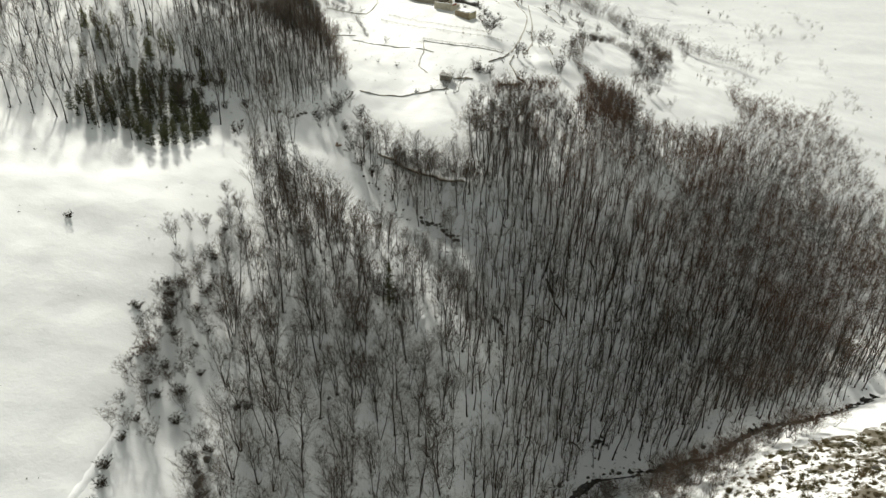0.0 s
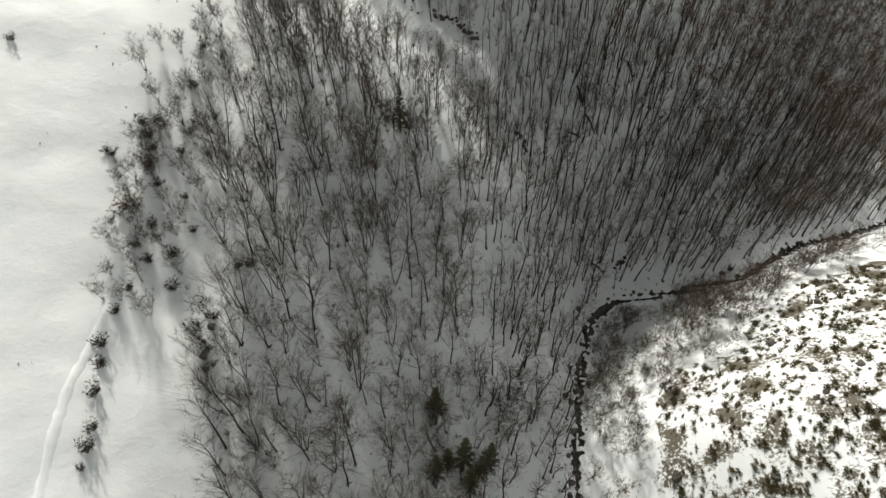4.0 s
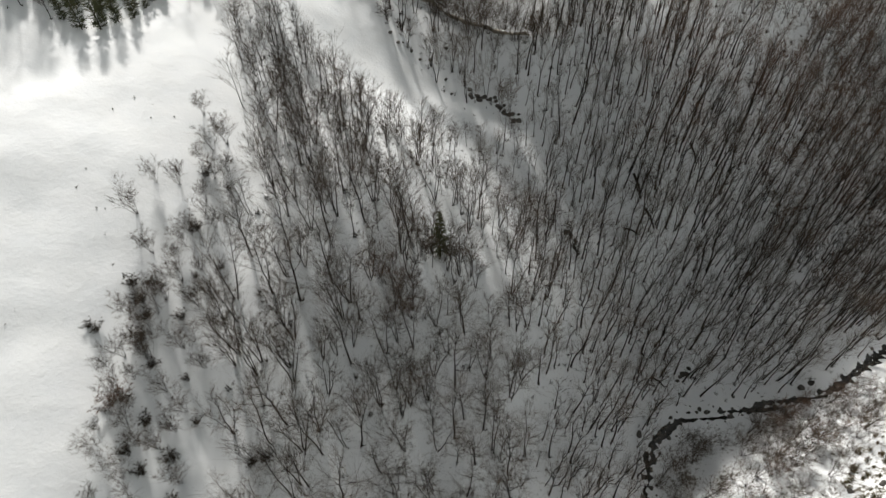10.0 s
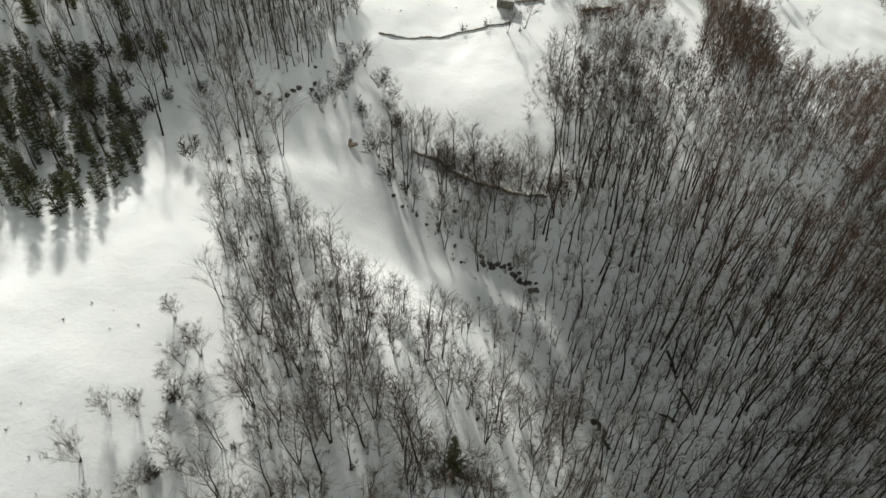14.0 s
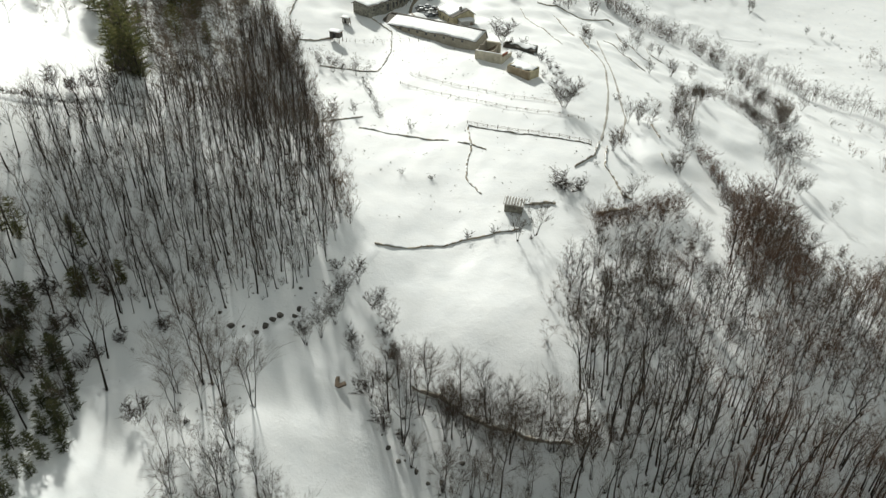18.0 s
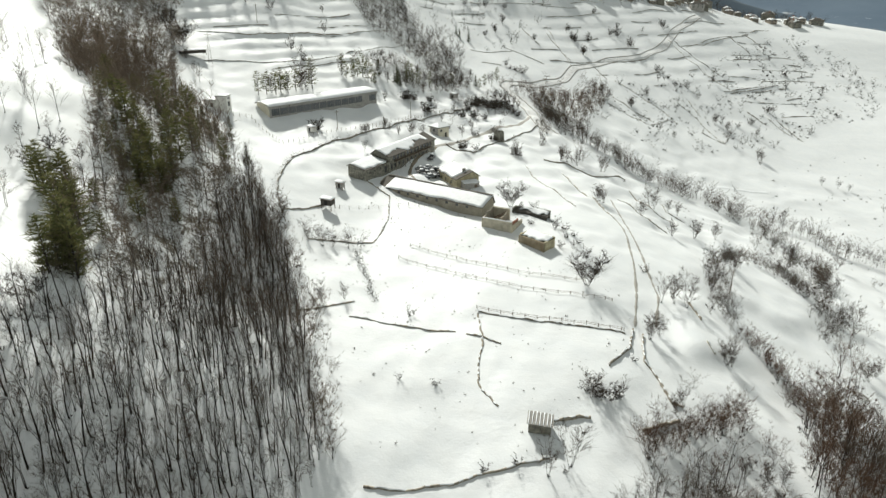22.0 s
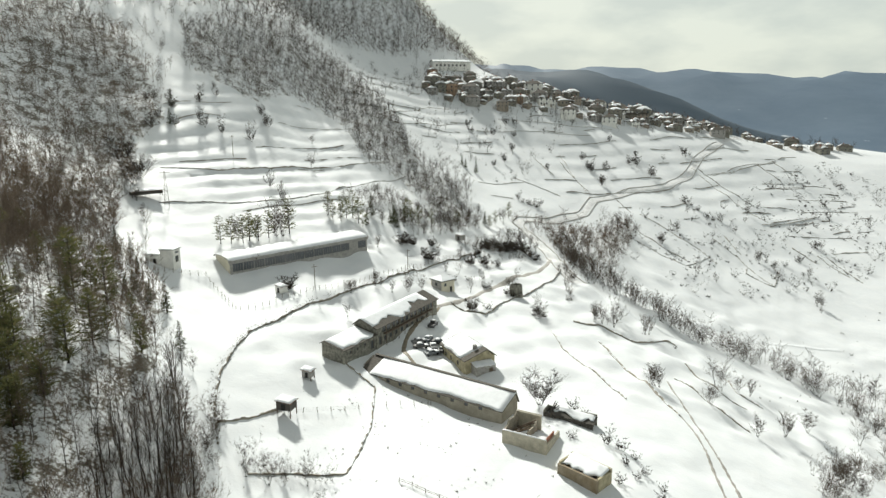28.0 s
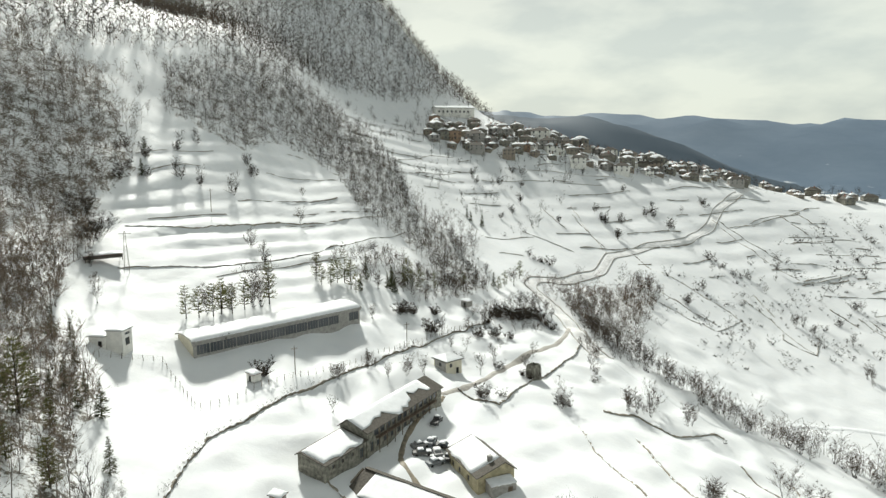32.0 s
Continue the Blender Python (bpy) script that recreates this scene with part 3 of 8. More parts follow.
def grown_tree(seed, height, stems=1, fan=0.12, clear=0.4, limbs=8, sub=4, twigs=5, fine=0.026, stout=1.0, spread=1.0, foot=5):
    """A slender leafless tree: wavering stems that part from one foot, forked limbs swept upward, and a haze of fine twigs. Material 0 is bark, 1 is twigs."""
    rng = np.random.default_rng(seed)
    s = Sticks()
    turn = rng.uniform(0, 6.283)
    for k in range(stems):
        h = height * (rng.uniform(0.66, 0.97) if k else 1.0)
        a = turn + 6.283 * k / stems + rng.normal(0, 0.4)
        way = np.array([math.cos(a), math.sin(a), 0])
        lean = way * fan * rng.uniform(0.5, 1.3) * (1 if stems > 1 else 0.4)
        r, n = height * 0.0092 * stout * rng.uniform(0.85, 1.2) / stems ** 0.3, 5
        p, drift, line = way * 0.12 * (stems > 1) + (0, 0, -0.5), np.zeros(3), []
        for i in range(n + 1):
            line.append(p)
            drift = drift * 0.6 + rng.normal(0, 0.078, 3) * (1, 1, 0)
            p = p + (lean + drift + (0, 0, 1)) * (h + 0.5) / n
        for i in range(n):
            s.rod(line[i], line[i + 1], r * (1 - 0.88 * i / n), r * (1 - 0.88 * (i + 1) / n), 0)
        for i in range(limbs):
            v = (i + rng.uniform(0.1, 0.9)) / limbs
            t = min(0.985, clear + (1 - clear) * v) * n
            j = int(t)
            q = line[j] + (line[j + 1] - line[j]) * (t - j)
            a = turn + 2.4 * i + rng.normal(0, 0.5)
            out = rng.uniform(0.3, 0.72) * spread
            d = np.array([math.cos(a) * out, math.sin(a) * out, 1.0]) + lean * 0.6
            d /= np.linalg.norm(d)
            length = h * rng.uniform(0.24, 0.38) * (1.15 - 0.7 * v)
            m = q + d * length * 0.55
            e = m + (d + rng.normal(0, 0.16, 3) + (0, 0, 0.22)) * length * 0.5
            s.blade(q, m + (m - q) * 0.3, r * 0.8, 0, rng.normal(0, 1, 3))
            s.blade(m - (m - q) * 0.1, e, r * 0.45, 0, rng.normal(0, 1, 3))
            for b in range(sub):
                u = rng.uniform(0.2, 0.95)
                o = q + (m - q) * min(1, u / 0.55) + (e - m) * max(0, (u - 0.55) / 0.45)
                g = d + rng.normal(0, 0.36 * spread, 3) * (1, 1, 0.5) + (0, 0, 0.1)
                f = o + g * length * rng.uniform(0.35, 0.62)
                s.blade(o, f, fine * 1.6, 1, rng.normal(0, 1, 3))
                for c in range(twigs):
                    w = o + (f - o) * rng.uniform(0.15, 0.95)
                    g2 = g + rng.normal(0, 0.42 * spread, 3) * (1, 1, 0.6)
                    s.blade(w, w + g2 * length * rng.uniform(0.28, 0.58), fine, 1, rng.normal(0, 1, 3))
    for k in range(foot):
        o = np.array([rng.normal(0, 0.16), rng.normal(0, 0.16), -0.15])
        s.blade(o, o + (rng.normal(0, 0.35), rng.normal(0, 0.35), rng.uniform(0.3, 0.8)), rng.uniform(0.2, 0.38), 0, rng.normal(0, 1, 3))
    return s.arrays()


def tuft(seed, size):
    """A low dark clump of stalks."""
    rng = np.random.default_rng(seed)
    s = Sticks()
    for k in range(16):
        o = np.array([rng.normal(0, 0.22), rng.normal(0, 0.22), -0.1]) * size
        w = np.array([rng.normal(0, 0.35), rng.normal(0, 0.35), rng.uniform(0.35, 0.9)]) * size
        s.blade(o, o + w, 0.11 * size, k % 2, rng.normal(0, 1, 3))
    return s.arrays()


def conifer(seed, height, pine=False, whorls=0, boughs=7, sprays=10, bare=0.06):
    """Whorls of drooping boughs with hanging sprays of needles. Material 0 bark, 1 needles."""
    rng = np.random.default_rng(seed)
    s = Sticks()
    s.rod((0, 0, -0.6), (0, 0, height * 0.55), height * 0.018, height * 0.010, 0, 5)
    s.rod((0, 0, height * 0.55), (0, 0, height), height * 0.010, 0.02, 0, 4)
    low = bare
    n = whorls or (14 if pine else 17)
    for k in range(n):
        t = low + (0.97 - low) * k / (n - 1)
        reach = height * (0.20 if not pine else 0.19) * (1 - t if not pine else math.sin(min(1, (1.02 - t) / (1 - low) * 1.6 + 0.12) * 1.57)) * rng.uniform(0.85, 1.15) + 0.25
        for b in range(boughs):
            a = rng.uniform(0, 6.283)
            d = np.array([math.cos(a), math.sin(a), 0.25 if pine else -0.22 + 0.3 * t])
            o = np.array([0, 0, height * t])
            e = o + d * reach * rng.uniform(0.7, 1.1)
            s.rod(o, e, 0.035, 0.012, 0)
            for c in range(sprays):
                u = 0.3 + 0.7 * c / (sprays - 1)
                p = o + (e - o) * u
                g = d * 0.45 + rng.normal(0, 0.45, 3) + (0, 0, 0.15 if pine else -0.15)
                s.blade(p - d * 0.15 * reach, p + g * (0.35 + 0.28 * reach), 0.13 + 0.035 * reach, 1, rng.normal(0, 1, 3))
    return s.arrays()


TREES = [grown_tree(s, h, n, f, 0.34, 13 if n < 2 else 10 if n < 3 else 8, 5, 9, 0.022, 1.4, 1.1) for s, h, n, f in ((1, 14, 1, 0.1), (2, 13, 2, 0.08), (3, 13.5, 3, 0.12), (4, 12, 3, 0.15), (5, 15, 1, 0.1), (6, 12, 4, 0.16), (7, 13.5, 2, 0.10), (8, 11.5, 3, 0.18))]
SLIM_TREES = [grown_tree(s, h, n, 0.07, 0.42, 9, 4, 5, 0.028, 1.8, 0.95) for s, h, n in ((91, 14, 1), (92, 13, 1), (93, 15, 1), (94, 12, 2), (95, 14.5, 1), (96, 11, 1))]
MID_TREES = [grown_tree(s, h, n, 0.10, 0.28, 8, 4, 5, 0.034, 1.3, 1.2, 3) for s, h, n in ((11, 10, 1), (12, 9, 2), (13, 11, 1), (14, 8, 2), (15, 10, 1))]
LOW_TREES = [grown_tree(s, h, n, 0.34, 0.2, 4, 4, 5, 0.028, 0.9, 1.2, 3) for s, h, n in ((21, 5.5, 4), (22, 4.5, 5), (23, 6.2, 4), (24, 5, 5))]
ROUND_TREES = [grown_tree(s, h, n, 0.14, 0.2, 8, 4, 6, 0.036, 1.0, 1.2, 2) for s, h, n in ((16, 8.5, 1), (17, 7.5, 2), (18, 9.5, 1), (19, 6.5, 2), (20, 8, 1))]
HAZE_TREES = [grown_tree(s, h, n, 0.24, 0.18, 7, 5, 11, 0.021, 1.1, 1.2, 3) for s, h, n in ((36, 7.5, 4), (37, 6.5, 5), (38, 8, 3), (39, 6, 5))]
FAN_TREES = [grown_tree(s, h, n, 0.27, 0.30, 6, 5, 9, 0.019, 0.95, 1.15) for s, h, n in ((26, 8, 8), (27, 7, 9), (28, 8.5, 7))]
FAR_ROUND = [grown_tree(s, h, n, 0.14, 0.2, 7, 3, 4, 0.060, 1.0, 1.25, 0) for s, h, n in ((116, 8.5, 1), (117, 7.5, 2), (118, 9.5, 1), (119, 6.5, 2))]
SHRUBS = [grown_tree(s, z, 6, 0.6, 0.12, 2, 3, 2, 0.042, 1.3, 1.7, 2) for s, z in ((41, 1.7), (42, 1.3), (43, 2.0), (44, 1.0))]
BUSHES = [grown_tree(s, z, 9, 0.5, 0.1, 3, 4, 4, 0.040, 1.1, 1.6, 3) for s, z in ((141, 1.9), (142, 1.5), (143, 2.2), (144, 1.2))]
TUFTS = [tuft(s, z) for s, z in ((45, 1.1), (46, 0.85), (47, 0.65), (48, 0.5))]
SPRUCES = [conifer(s, h) for s, h in ((51, 11), (52, 9), (53, 13))]
PINES = [conifer(s, h, True) for s, h in ((61, 12), (62, 10), (63, 14))]

rng = np.random.default_rng(11)


def strew(poly, gap, keep=None, jitter=0.45):
    """Uneven points about gap metres apart inside an outline."""
    p = np.array(poly)
    xs, ys = np.arange(p[:, 0].min(), p[:, 0].max(), gap), np.arange(p[:, 1].min(), p[:, 1].max(), gap)
    x, y = np.meshgrid(xs, ys)
    x, y = x.ravel() + rng.uniform(-jitter, jitter, x.size) * gap, y.ravel() + rng.uniform(-jitter, jitter, x.size) * gap
    ok = inside(x, y, list(poly))
    if keep is not None:
        ok &= keep(x, y)
    return x[ok], y[ok]


def rows_of(x, y, lo, hi, down=0.0):
    return np.stack([x, y, H(x, y) - down, rng.uniform(lo, hi, len(x))], -1)


CUT_BANK = [(-19.3, 135.6), (-17.6, 133.8), (-14.7, 131.9), (-11.4, 129.8), (-8, 127.9), (-4.5, 126.4)]


def open_ground(x, y):
    return ~(inside(x, y, MEADOW) | inside(x, y, UPPER_MEADOW)) & (to_line(x, y, TRACK) > 3.0) & (to_line(x, y, STREAM) > 2.2) & (to_line(x, y, CUT_BANK) > 3.0)


# the near side of the ravine: broad trees well apart; the far side: slender stems close together
x, y = strew(RAVINE_WOOD, 3.9, lambda x, y: open_ground(x, y) & (x < 5) & (waves(x, y, 30, 21) > -0.9))
x2, y2 = strew(RAVINE_WOOD, 2.8, lambda x, y: open_ground(x, y) & (x >= 5) & (waves(x, y, 30, 21) > -0.95))
x3, y3 = strew([(28, 150), (20, 168), (8, 186), (18, 233), (84, 274), (165, 205), (150, 165), (90, 138), (60, 128)], 4.5, lambda x, y: open_ground(x, y) & inside(x, y, RAVINE_WOOD))
slim_x, slim_y = np.concatenate([x2, x3]), np.concatenate([y2, y3])
# the rust-brown wood stands on the crest only, with single trees and open snow round it
RIDGE_CORE = [(53.7, 247.4), (62.2, 256.6), (70.3, 258.1), (71.8, 248.3), (69.5, 233.3), (76, 226), (84, 210), (61, 196), (29.9, 199.3), (36.1, 213.9), (43.6, 221.2)]
RIDGE_SPARSE = [(5.3, 214), (14.8, 221.2), (29.7, 228.1), (34.1, 223.8), (36.6, 215.2), (29.9, 199.3), (2.7, 195.3)]
EAST_OPEN = [(73, 262), (74, 247), (72, 232), (77, 227), (90, 240), (104, 250), (122, 270), (130, 320), (96, 290)]
on_ridge = (slim_y > 197 - 0.12 * slim_x) & (slim_x > 3) & (slim_x < 77)
keep = ~on_ridge | inside(slim_x, slim_y, RIDGE_CORE) | (inside(slim_x, slim_y, RIDGE_SPARSE) & (rng.uniform(0, 1, len(slim_x)) < 0.85))
keep &= ~inside(slim_x, slim_y, EAST_OPEN) & (rng.uniform(0, 1, len(slim_x)) < (0.68 + 0.32 * smooth(112, 132, slim_y)) * (1 - 0.3 * smooth(55, 75, slim_x) * smooth(205, 185, slim_y)))
slim_x, slim_y = slim_x[keep], slim_y[keep]


def wood_rows(x, y, lo, hi):
    """Lower trees below the meadow and along the upper rim."""
    r = rows_of(x, y, lo, hi)
    r[:, 3] *= 1 - 0.42 * smooth(132, 156, r[:, 1]) * smooth(176, 166, r[:, 1]) * smooth(20, 0, r[:, 0]) - 0.3 * smooth(190, 215, r[:, 1])
    return r


broad, slim = wood_rows(x, y, 0.55, 1.08), wood_rows(slim_x, slim_y, 0.55, 1.05)
near = (broad[:, 0] > -44) & (broad[:, 1] > 66) & (broad[:, 1] < 150)
near_trees = broad[near][:290]
broad = np.vstack([broad[~near], broad[near][290:]])
trunk_meshes, crown_meshes = [], []
for v, f, m in TREES:
    for mat, name, bucket, idx in ((BARK, "trunk", trunk_meshes, 0), (TWIG, "crown", crown_meshes, 1)):
        sel = f[m == idx]
        used, inv = np.unique(sel, return_inverse=True)
        bucket.append(mesh_of(name, v[used], inv.reshape(-1, 3), mat))
for k, (px, py, pz, s) in enumerate(near_trees):
    t = thing("bare_tree", pose(px, py, pz, rng.normal(0, 3), rng.normal(0, 3), rng.uniform(0, 360)) @ Matrix.Scale(s, 4),
              "tall leafless beech tree on the snowy slope", "tree", "trees of the ravine wood")
    i = int(rng.integers(len(TREES)))
    shared("trunk", trunk_meshes[i], t)
    shared("crown", crown_meshes[i], t)
fx, fy = slim[:, 0], slim[:, 1]
ridge = (fy > 196 - 0.12 * fx) & (fx > 3)
rusty = (fx > 28) & (waves(fx, fy, 40, 22) > -0.45) & (fy > 160)
slim[ridge, 3] = rng.uniform(0.65, 1.0, ridge.sum())
for name, rows, kit, mats, label in (("broad_wood", broad, TREES, [BARK, TWIG], "leafless spreading beech wood at the foot of the field"),
                                     ("ravine_wood", slim[~rusty & ~ridge], SLIM_TREES, [BARK, TWIG], "slender leafless grey beech wood on the ravine slope"),
                                     ("rusty_wood", slim[rusty & ~ridge], SLIM_TREES, [BARK, RUST], "leafless reddish-brown wood on the ravine side"),
                                     ("ridge_wood", slim[ridge & ~rusty], MID_TREES, [BARK, TWIG], "leafless wood along the ridge"),
                                     ("ridge_thicket", slim[ridge & rusty], MID_TREES, [BARK, RUST], "reddish-brown leafless wood along the ridge")):
    tagged(new(name, scatter(kit, rows, name, mats, rng)), label, "woodland", kind="stuff")
x, y = strew([(6, 70), (20, 70), (26, 90), (31, 112), (41, 119), (61, 121), (81, 129), (104, 141), (140, 160), (120, 178), (80, 156), (50, 148), (25, 140), (8, 120)], 6.0, open_ground)
tagged(new("stream_wood", scatter(SLIM_TREES, rows_of(x, y, 0.75, 1.05), "stream_wood", [BARK, TWIG], rng)), "tall leafless trees down to the stream", "woodland", kind="stuff")
# bushes and small trees on the shaded bank across the stream
x, y = strew(BANK, 4.4)
tagged(new("bank_scrub", scatter(LOW_TREES + TREES[2:4] + TREES[5:6], rows_of(x, y, 0.5, 0.85), "bank_scrub", [BARK, TWIG], rng)), "leafless scrub on the shaded stream bank", "scrub", kind="stuff")
HILL_PATH = [(-96, 211), (-90.6, 213), (-87.5, 213.9), (-83.2, 214.9), (-79, 216.1), (-76.1, 218.2), (-73.9, 220.5), (-71.3, 224.3), (-69.5, 228.3)]
x, y = strew(HILL_WOOD, 1.95, lambda x, y: (to_line(x, y, TRACK) > 2.8) & (to_line(x, y, HILL_PATH) > 1.6))
tagged(new("hill_wood", scatter(SLIM_TREES + MID_TREES[:3], rows_of(x, y, 0.42, 0.72), "hill_wood", [BARK, TWIG], rng)), "slender leafless wood on the snowy knoll", "woodland", kind="stuff")
x, y = strew(HILL_WOOD, 4.2, lambda x, y: to_line(x, y, TRACK) > 2.8)
tagged(new("hill_saplings", scatter(LOW_TREES, rows_of(x, y, 0.3, 0.7), "hill_saplings", [BARK, TWIG], rng)), "low leafless saplings between the trees of the knoll", "scrub", kind="stuff")
x, y = strew(HILL_WOOD, 4.0, lambda x, y: y > 246 + 10 * waves(x, y, 20, 27))
tagged(new("hill_top_wood", scatter(ROUND_TREES, rows_of(x, y, 0.7, 1.1), "hill_top_wood", [PALE_BARK, PALE_TWIG], rng)), "dense brown leafless wood on top of the knoll", "woodland", kind="stuff")
x, y = strew(STRIP_WOOD, 3.3)
tagged(new("strip_wood", scatter(MID_TREES + ROUND_TREES, rows_of(x, y, 0.65, 1.0), "strip_wood", [PALE_BARK, PALE_TWIG], rng)), "strip of leafless trees beside the snowy knoll", "woodland", kind="stuff")
x, y = strew(WEST_WOOD, 4.0)
tagged(new("west_wood", scatter(SLIM_TREES + MID_TREES, rows_of(x, y, 0.6, 0.95), "west_wood", [BARK, TWIG], rng)), "open leafless wood above the snowfield", "woodland", kind="stuff")
x, y = strew(LEFT_SLOPE, 3.5, lambda x, y: (waves(x, y, 45, 23) > -0.9) & (rng.uniform(0, 1, len(x)) < 1.0 - 0.38 * smooth(385, 430, y)))
tagged(new("slope_wood", scatter(ROUND_TREES, rows_of(x, y, 0.8, 1.25), "slope_wood", [PALE_BARK, PALE_TWIG], rng)), "leafless wood covering the steep slope", "woodland", kind="stuff")
x, y = strew([(-100, 322), (-112, 352), (-106, 372), (-114, 388), (-124, 398), (-142, 384), (-134, 352), (-118, 326)], 5.0)
tagged(new("slope_thicket", scatter(HAZE_TREES, rows_of(x, y, 0.9, 1.3), "slope_thicket", [PALE_BARK, PALE_TWIG], rng)), "dense brown leafless growth at the foot of the slope", "woodland", kind="stuff")
x, y = strew(BELT, 3.3)
tagged(new("belt_wood", scatter(FAR_ROUND, rows_of(x, y, 0.55, 1.05), "belt_wood", [BARK, TWIG], rng)), "belt of leafless trees down a gully", "woodland", kind="stuff")
x, y = strew([(-98, 240), (-92, 262), (-104, 292), (-127.3, 339.1), (-175, 360), (-170, 250), (-120, 225)], 6.6, None, 0.9)
tagged(new("sparse_wood", scatter(LOW_TREES + MID_TREES, rows_of(x, y, 0.45, 0.9), "sparse_wood", [BARK, TWIG], rng)), "sparse small leafless trees on the open slope", "woodland", kind="stuff")
x, y = strew([(-212, 518), (-196, 540), (-160, 556), (-132, 545), (-126, 512), (-138, 490), (-128, 466), (-146, 493), (-160, 507), (-176, 510)], 5.5, lambda x, y: waves(x, y, 26, 28) > -0.25, 0.8)
tagged(new("slope_top_trees", scatter(FAR_ROUND, rows_of(x, y, 0.5, 1.0), "slope_top_trees", [PALE_BARK, TWIG], rng)), "scattered leafless trees between snow patches on the slope", "woodland", kind="stuff")
x, y = strew(MOUNTAIN, 4.5)
pick = waves(x, y, 60, 24) > 0.95
FAR_TREES = [grown_tree(s, h, 1, 0.2, 0.10, 6, 2, 2, 0.20, 0.9, 1.6, 0) for s, h in ((71, 9), (72, 11), (73, 8))]
FAR_CONIFERS = [conifer(s, h, False, 9, 5, 4) for s, h in ((74, 13), (75, 10))]
tagged(new("mountain_wood", scatter(FAR_TREES, rows_of(x[~pick], y[~pick], 0.8, 1.2), "mountain_wood", [BARK, TWIG], rng)), "leafless wood over the steep mountain side", "woodland", kind="stuff")
tagged(new("mountain_conifers", scatter(FAR_CONIFERS, rows_of(x[pick], y[pick], 0.7, 1.1), "mountain_conifers", [BARK, NEEDLE], rng)), "dark conifers among the mountain wood", "woodland", kind="stuff")

x, y = strew(RIDGE_SPARSE, 3.4)
tagged(new("ridge_side_scrub", scatter(LOW_TREES, rows_of(x, y, 0.5, 0.95), "ridge_side_scrub", [BARK, RUST], rng)), "brown leafless scrub on the shaded ridge side", "scrub", kind="stuff")

# ---- single trees and bushes ----


def tree_kit(templates, mats, names):
    """Meshes for the parts of each template."""
    kit = []
    for v, f, m in templates:
        row = []
        for idx, (mat, name) in enumerate(zip(mats, names)):
            sel = f[m == idx]
            used, inv = np.unique(sel, return_inverse=True)
            row.append(mesh_of(name, v[used], inv.reshape(-1, 3), mat))
        kit.append(row)
    return kit


def plant(kind, kit, names, places, label, category, group="", size=(0.85, 1.15)):
    for px, py in places:
        s = rng.uniform(*size)
        t = thing(kind, pose(px, py, float(H(px, py)), 0, 0, rng.uniform(0, 360)) @ Matrix.Scale(s, 4), label, category, group)
        row = kit[int(rng.integers(len(kit)))]
        for name, me in zip(names, row):
            shared(name, me, t)


FAN_KIT = tree_kit(FAN_TREES, (BARK, TWIG), ("trunk", "crown"))
FAR_HAZE_KIT = tree_kit([grown_tree(s, h, 5, 0.26, 0.2, 5, 4, 5, 0.050, 1.0, 1.2, 3) for s, h in ((86, 6), (87, 7))], (BARK, TWIG), ("trunk", "crown"))
HAZE_KIT = tree_kit(HAZE_TREES, (BARK, TWIG), ("trunk", "crown"))
OLD_KIT = tree_kit([grown_tree(s, h, 7, 0.62, 0.14, 7, 7, 9, 0.034, 1.5, 1.5, 2) for s, h in ((151, 6.6), (152, 7.0))], (BARK, THORN), ("trunk", "crown"))
DENSE_KIT = tree_kit([grown_tree(s, h, 12, 0.55, 0.06, 5, 5, 6, 0.042, 0.8, 1.7, 2) for s, h in ((161, 1.7), (162, 2.1))], (BARK, THORN), ("stem", "crown"))
DOME_KIT = tree_kit([grown_tree(s, h, n, 0.34, 0.14, 9, 5, 6, 0.058, 1.2, 1.45, 2) for s, h, n in ((171, 4.6, 3), (172, 5.4, 3), (173, 3.8, 4))], (BARK, THORN), ("trunk", "crown"))
TALL_PINE_KIT = tree_kit([conifer(s, h, True, 10, 5, 8, 0.16) for s, h in ((65, 10), (66, 11.5), (67, 9))], (BARK, PINE_NEEDLE), ("trunk", "crown"))
SHRUB_KIT = tree_kit(BUSHES, (BARK, THORN), ("stem", "crown"))
RED_SHRUB_KIT = tree_kit(BUSHES, (BARK, RUST), ("stem", "crown"))
SPRUCE_KIT = tree_kit(SPRUCES, (BARK, NEEDLE), ("trunk", "crown"))
PINE_KIT = tree_kit(PINES, (BARK, PINE_NEEDLE), ("trunk", "crown"))
THORN_KIT = tree_kit(FAN_TREES, (BARK, THORN), ("trunk", "crown"))
TC, SC = ("trunk", "crown"), ("stem", "crown")

plant("orchard_tree", HAZE_KIT, TC, [(-116.2, 468.9), (-109.3, 472.9), (-98.8, 476.6), (-101.2, 501.4), (-96.5, 493.6), (-78.9, 505.9), (-83.2, 445.1), (-78.4, 441.0), (-114.3, 402.5), (-104.5, 386.1), (-122.5, 489.9), (-120.1, 499.7), (-74.1, 477.9), (-119.9, 395.3), (-108.4, 392.4)],
      "leafless broad tree on the terraced snowfield", "tree", "trees of the terraces", (0.6, 0.85))
plant("orchard_tree", OLD_KIT, TC, [(3.6, 328.4)], "big dense leafless tree beside the farm ruins", "tree", "farm trees", (1.0, 1.05))
plant("terrace_tree", DOME_KIT, TC, [(-121.6, 484), (-117.3, 493.8), (-107.9, 469.7), (-97.7, 474.5), (-99.9, 500.5), (-95.4, 493.8), (-114.1, 467.2), (-76.4, 436.4), (-83, 444.1), (-122.6, 459.3), (-130.8, 475.1), (-137.7, 469.9), (-135.5, 471.7), (-127.8, 471), (-130.4, 454.3), (-130.1, 461.2)], "round dense leafless tree on the snowy terraces", "tree", "terrace trees", (0.75, 1.2))
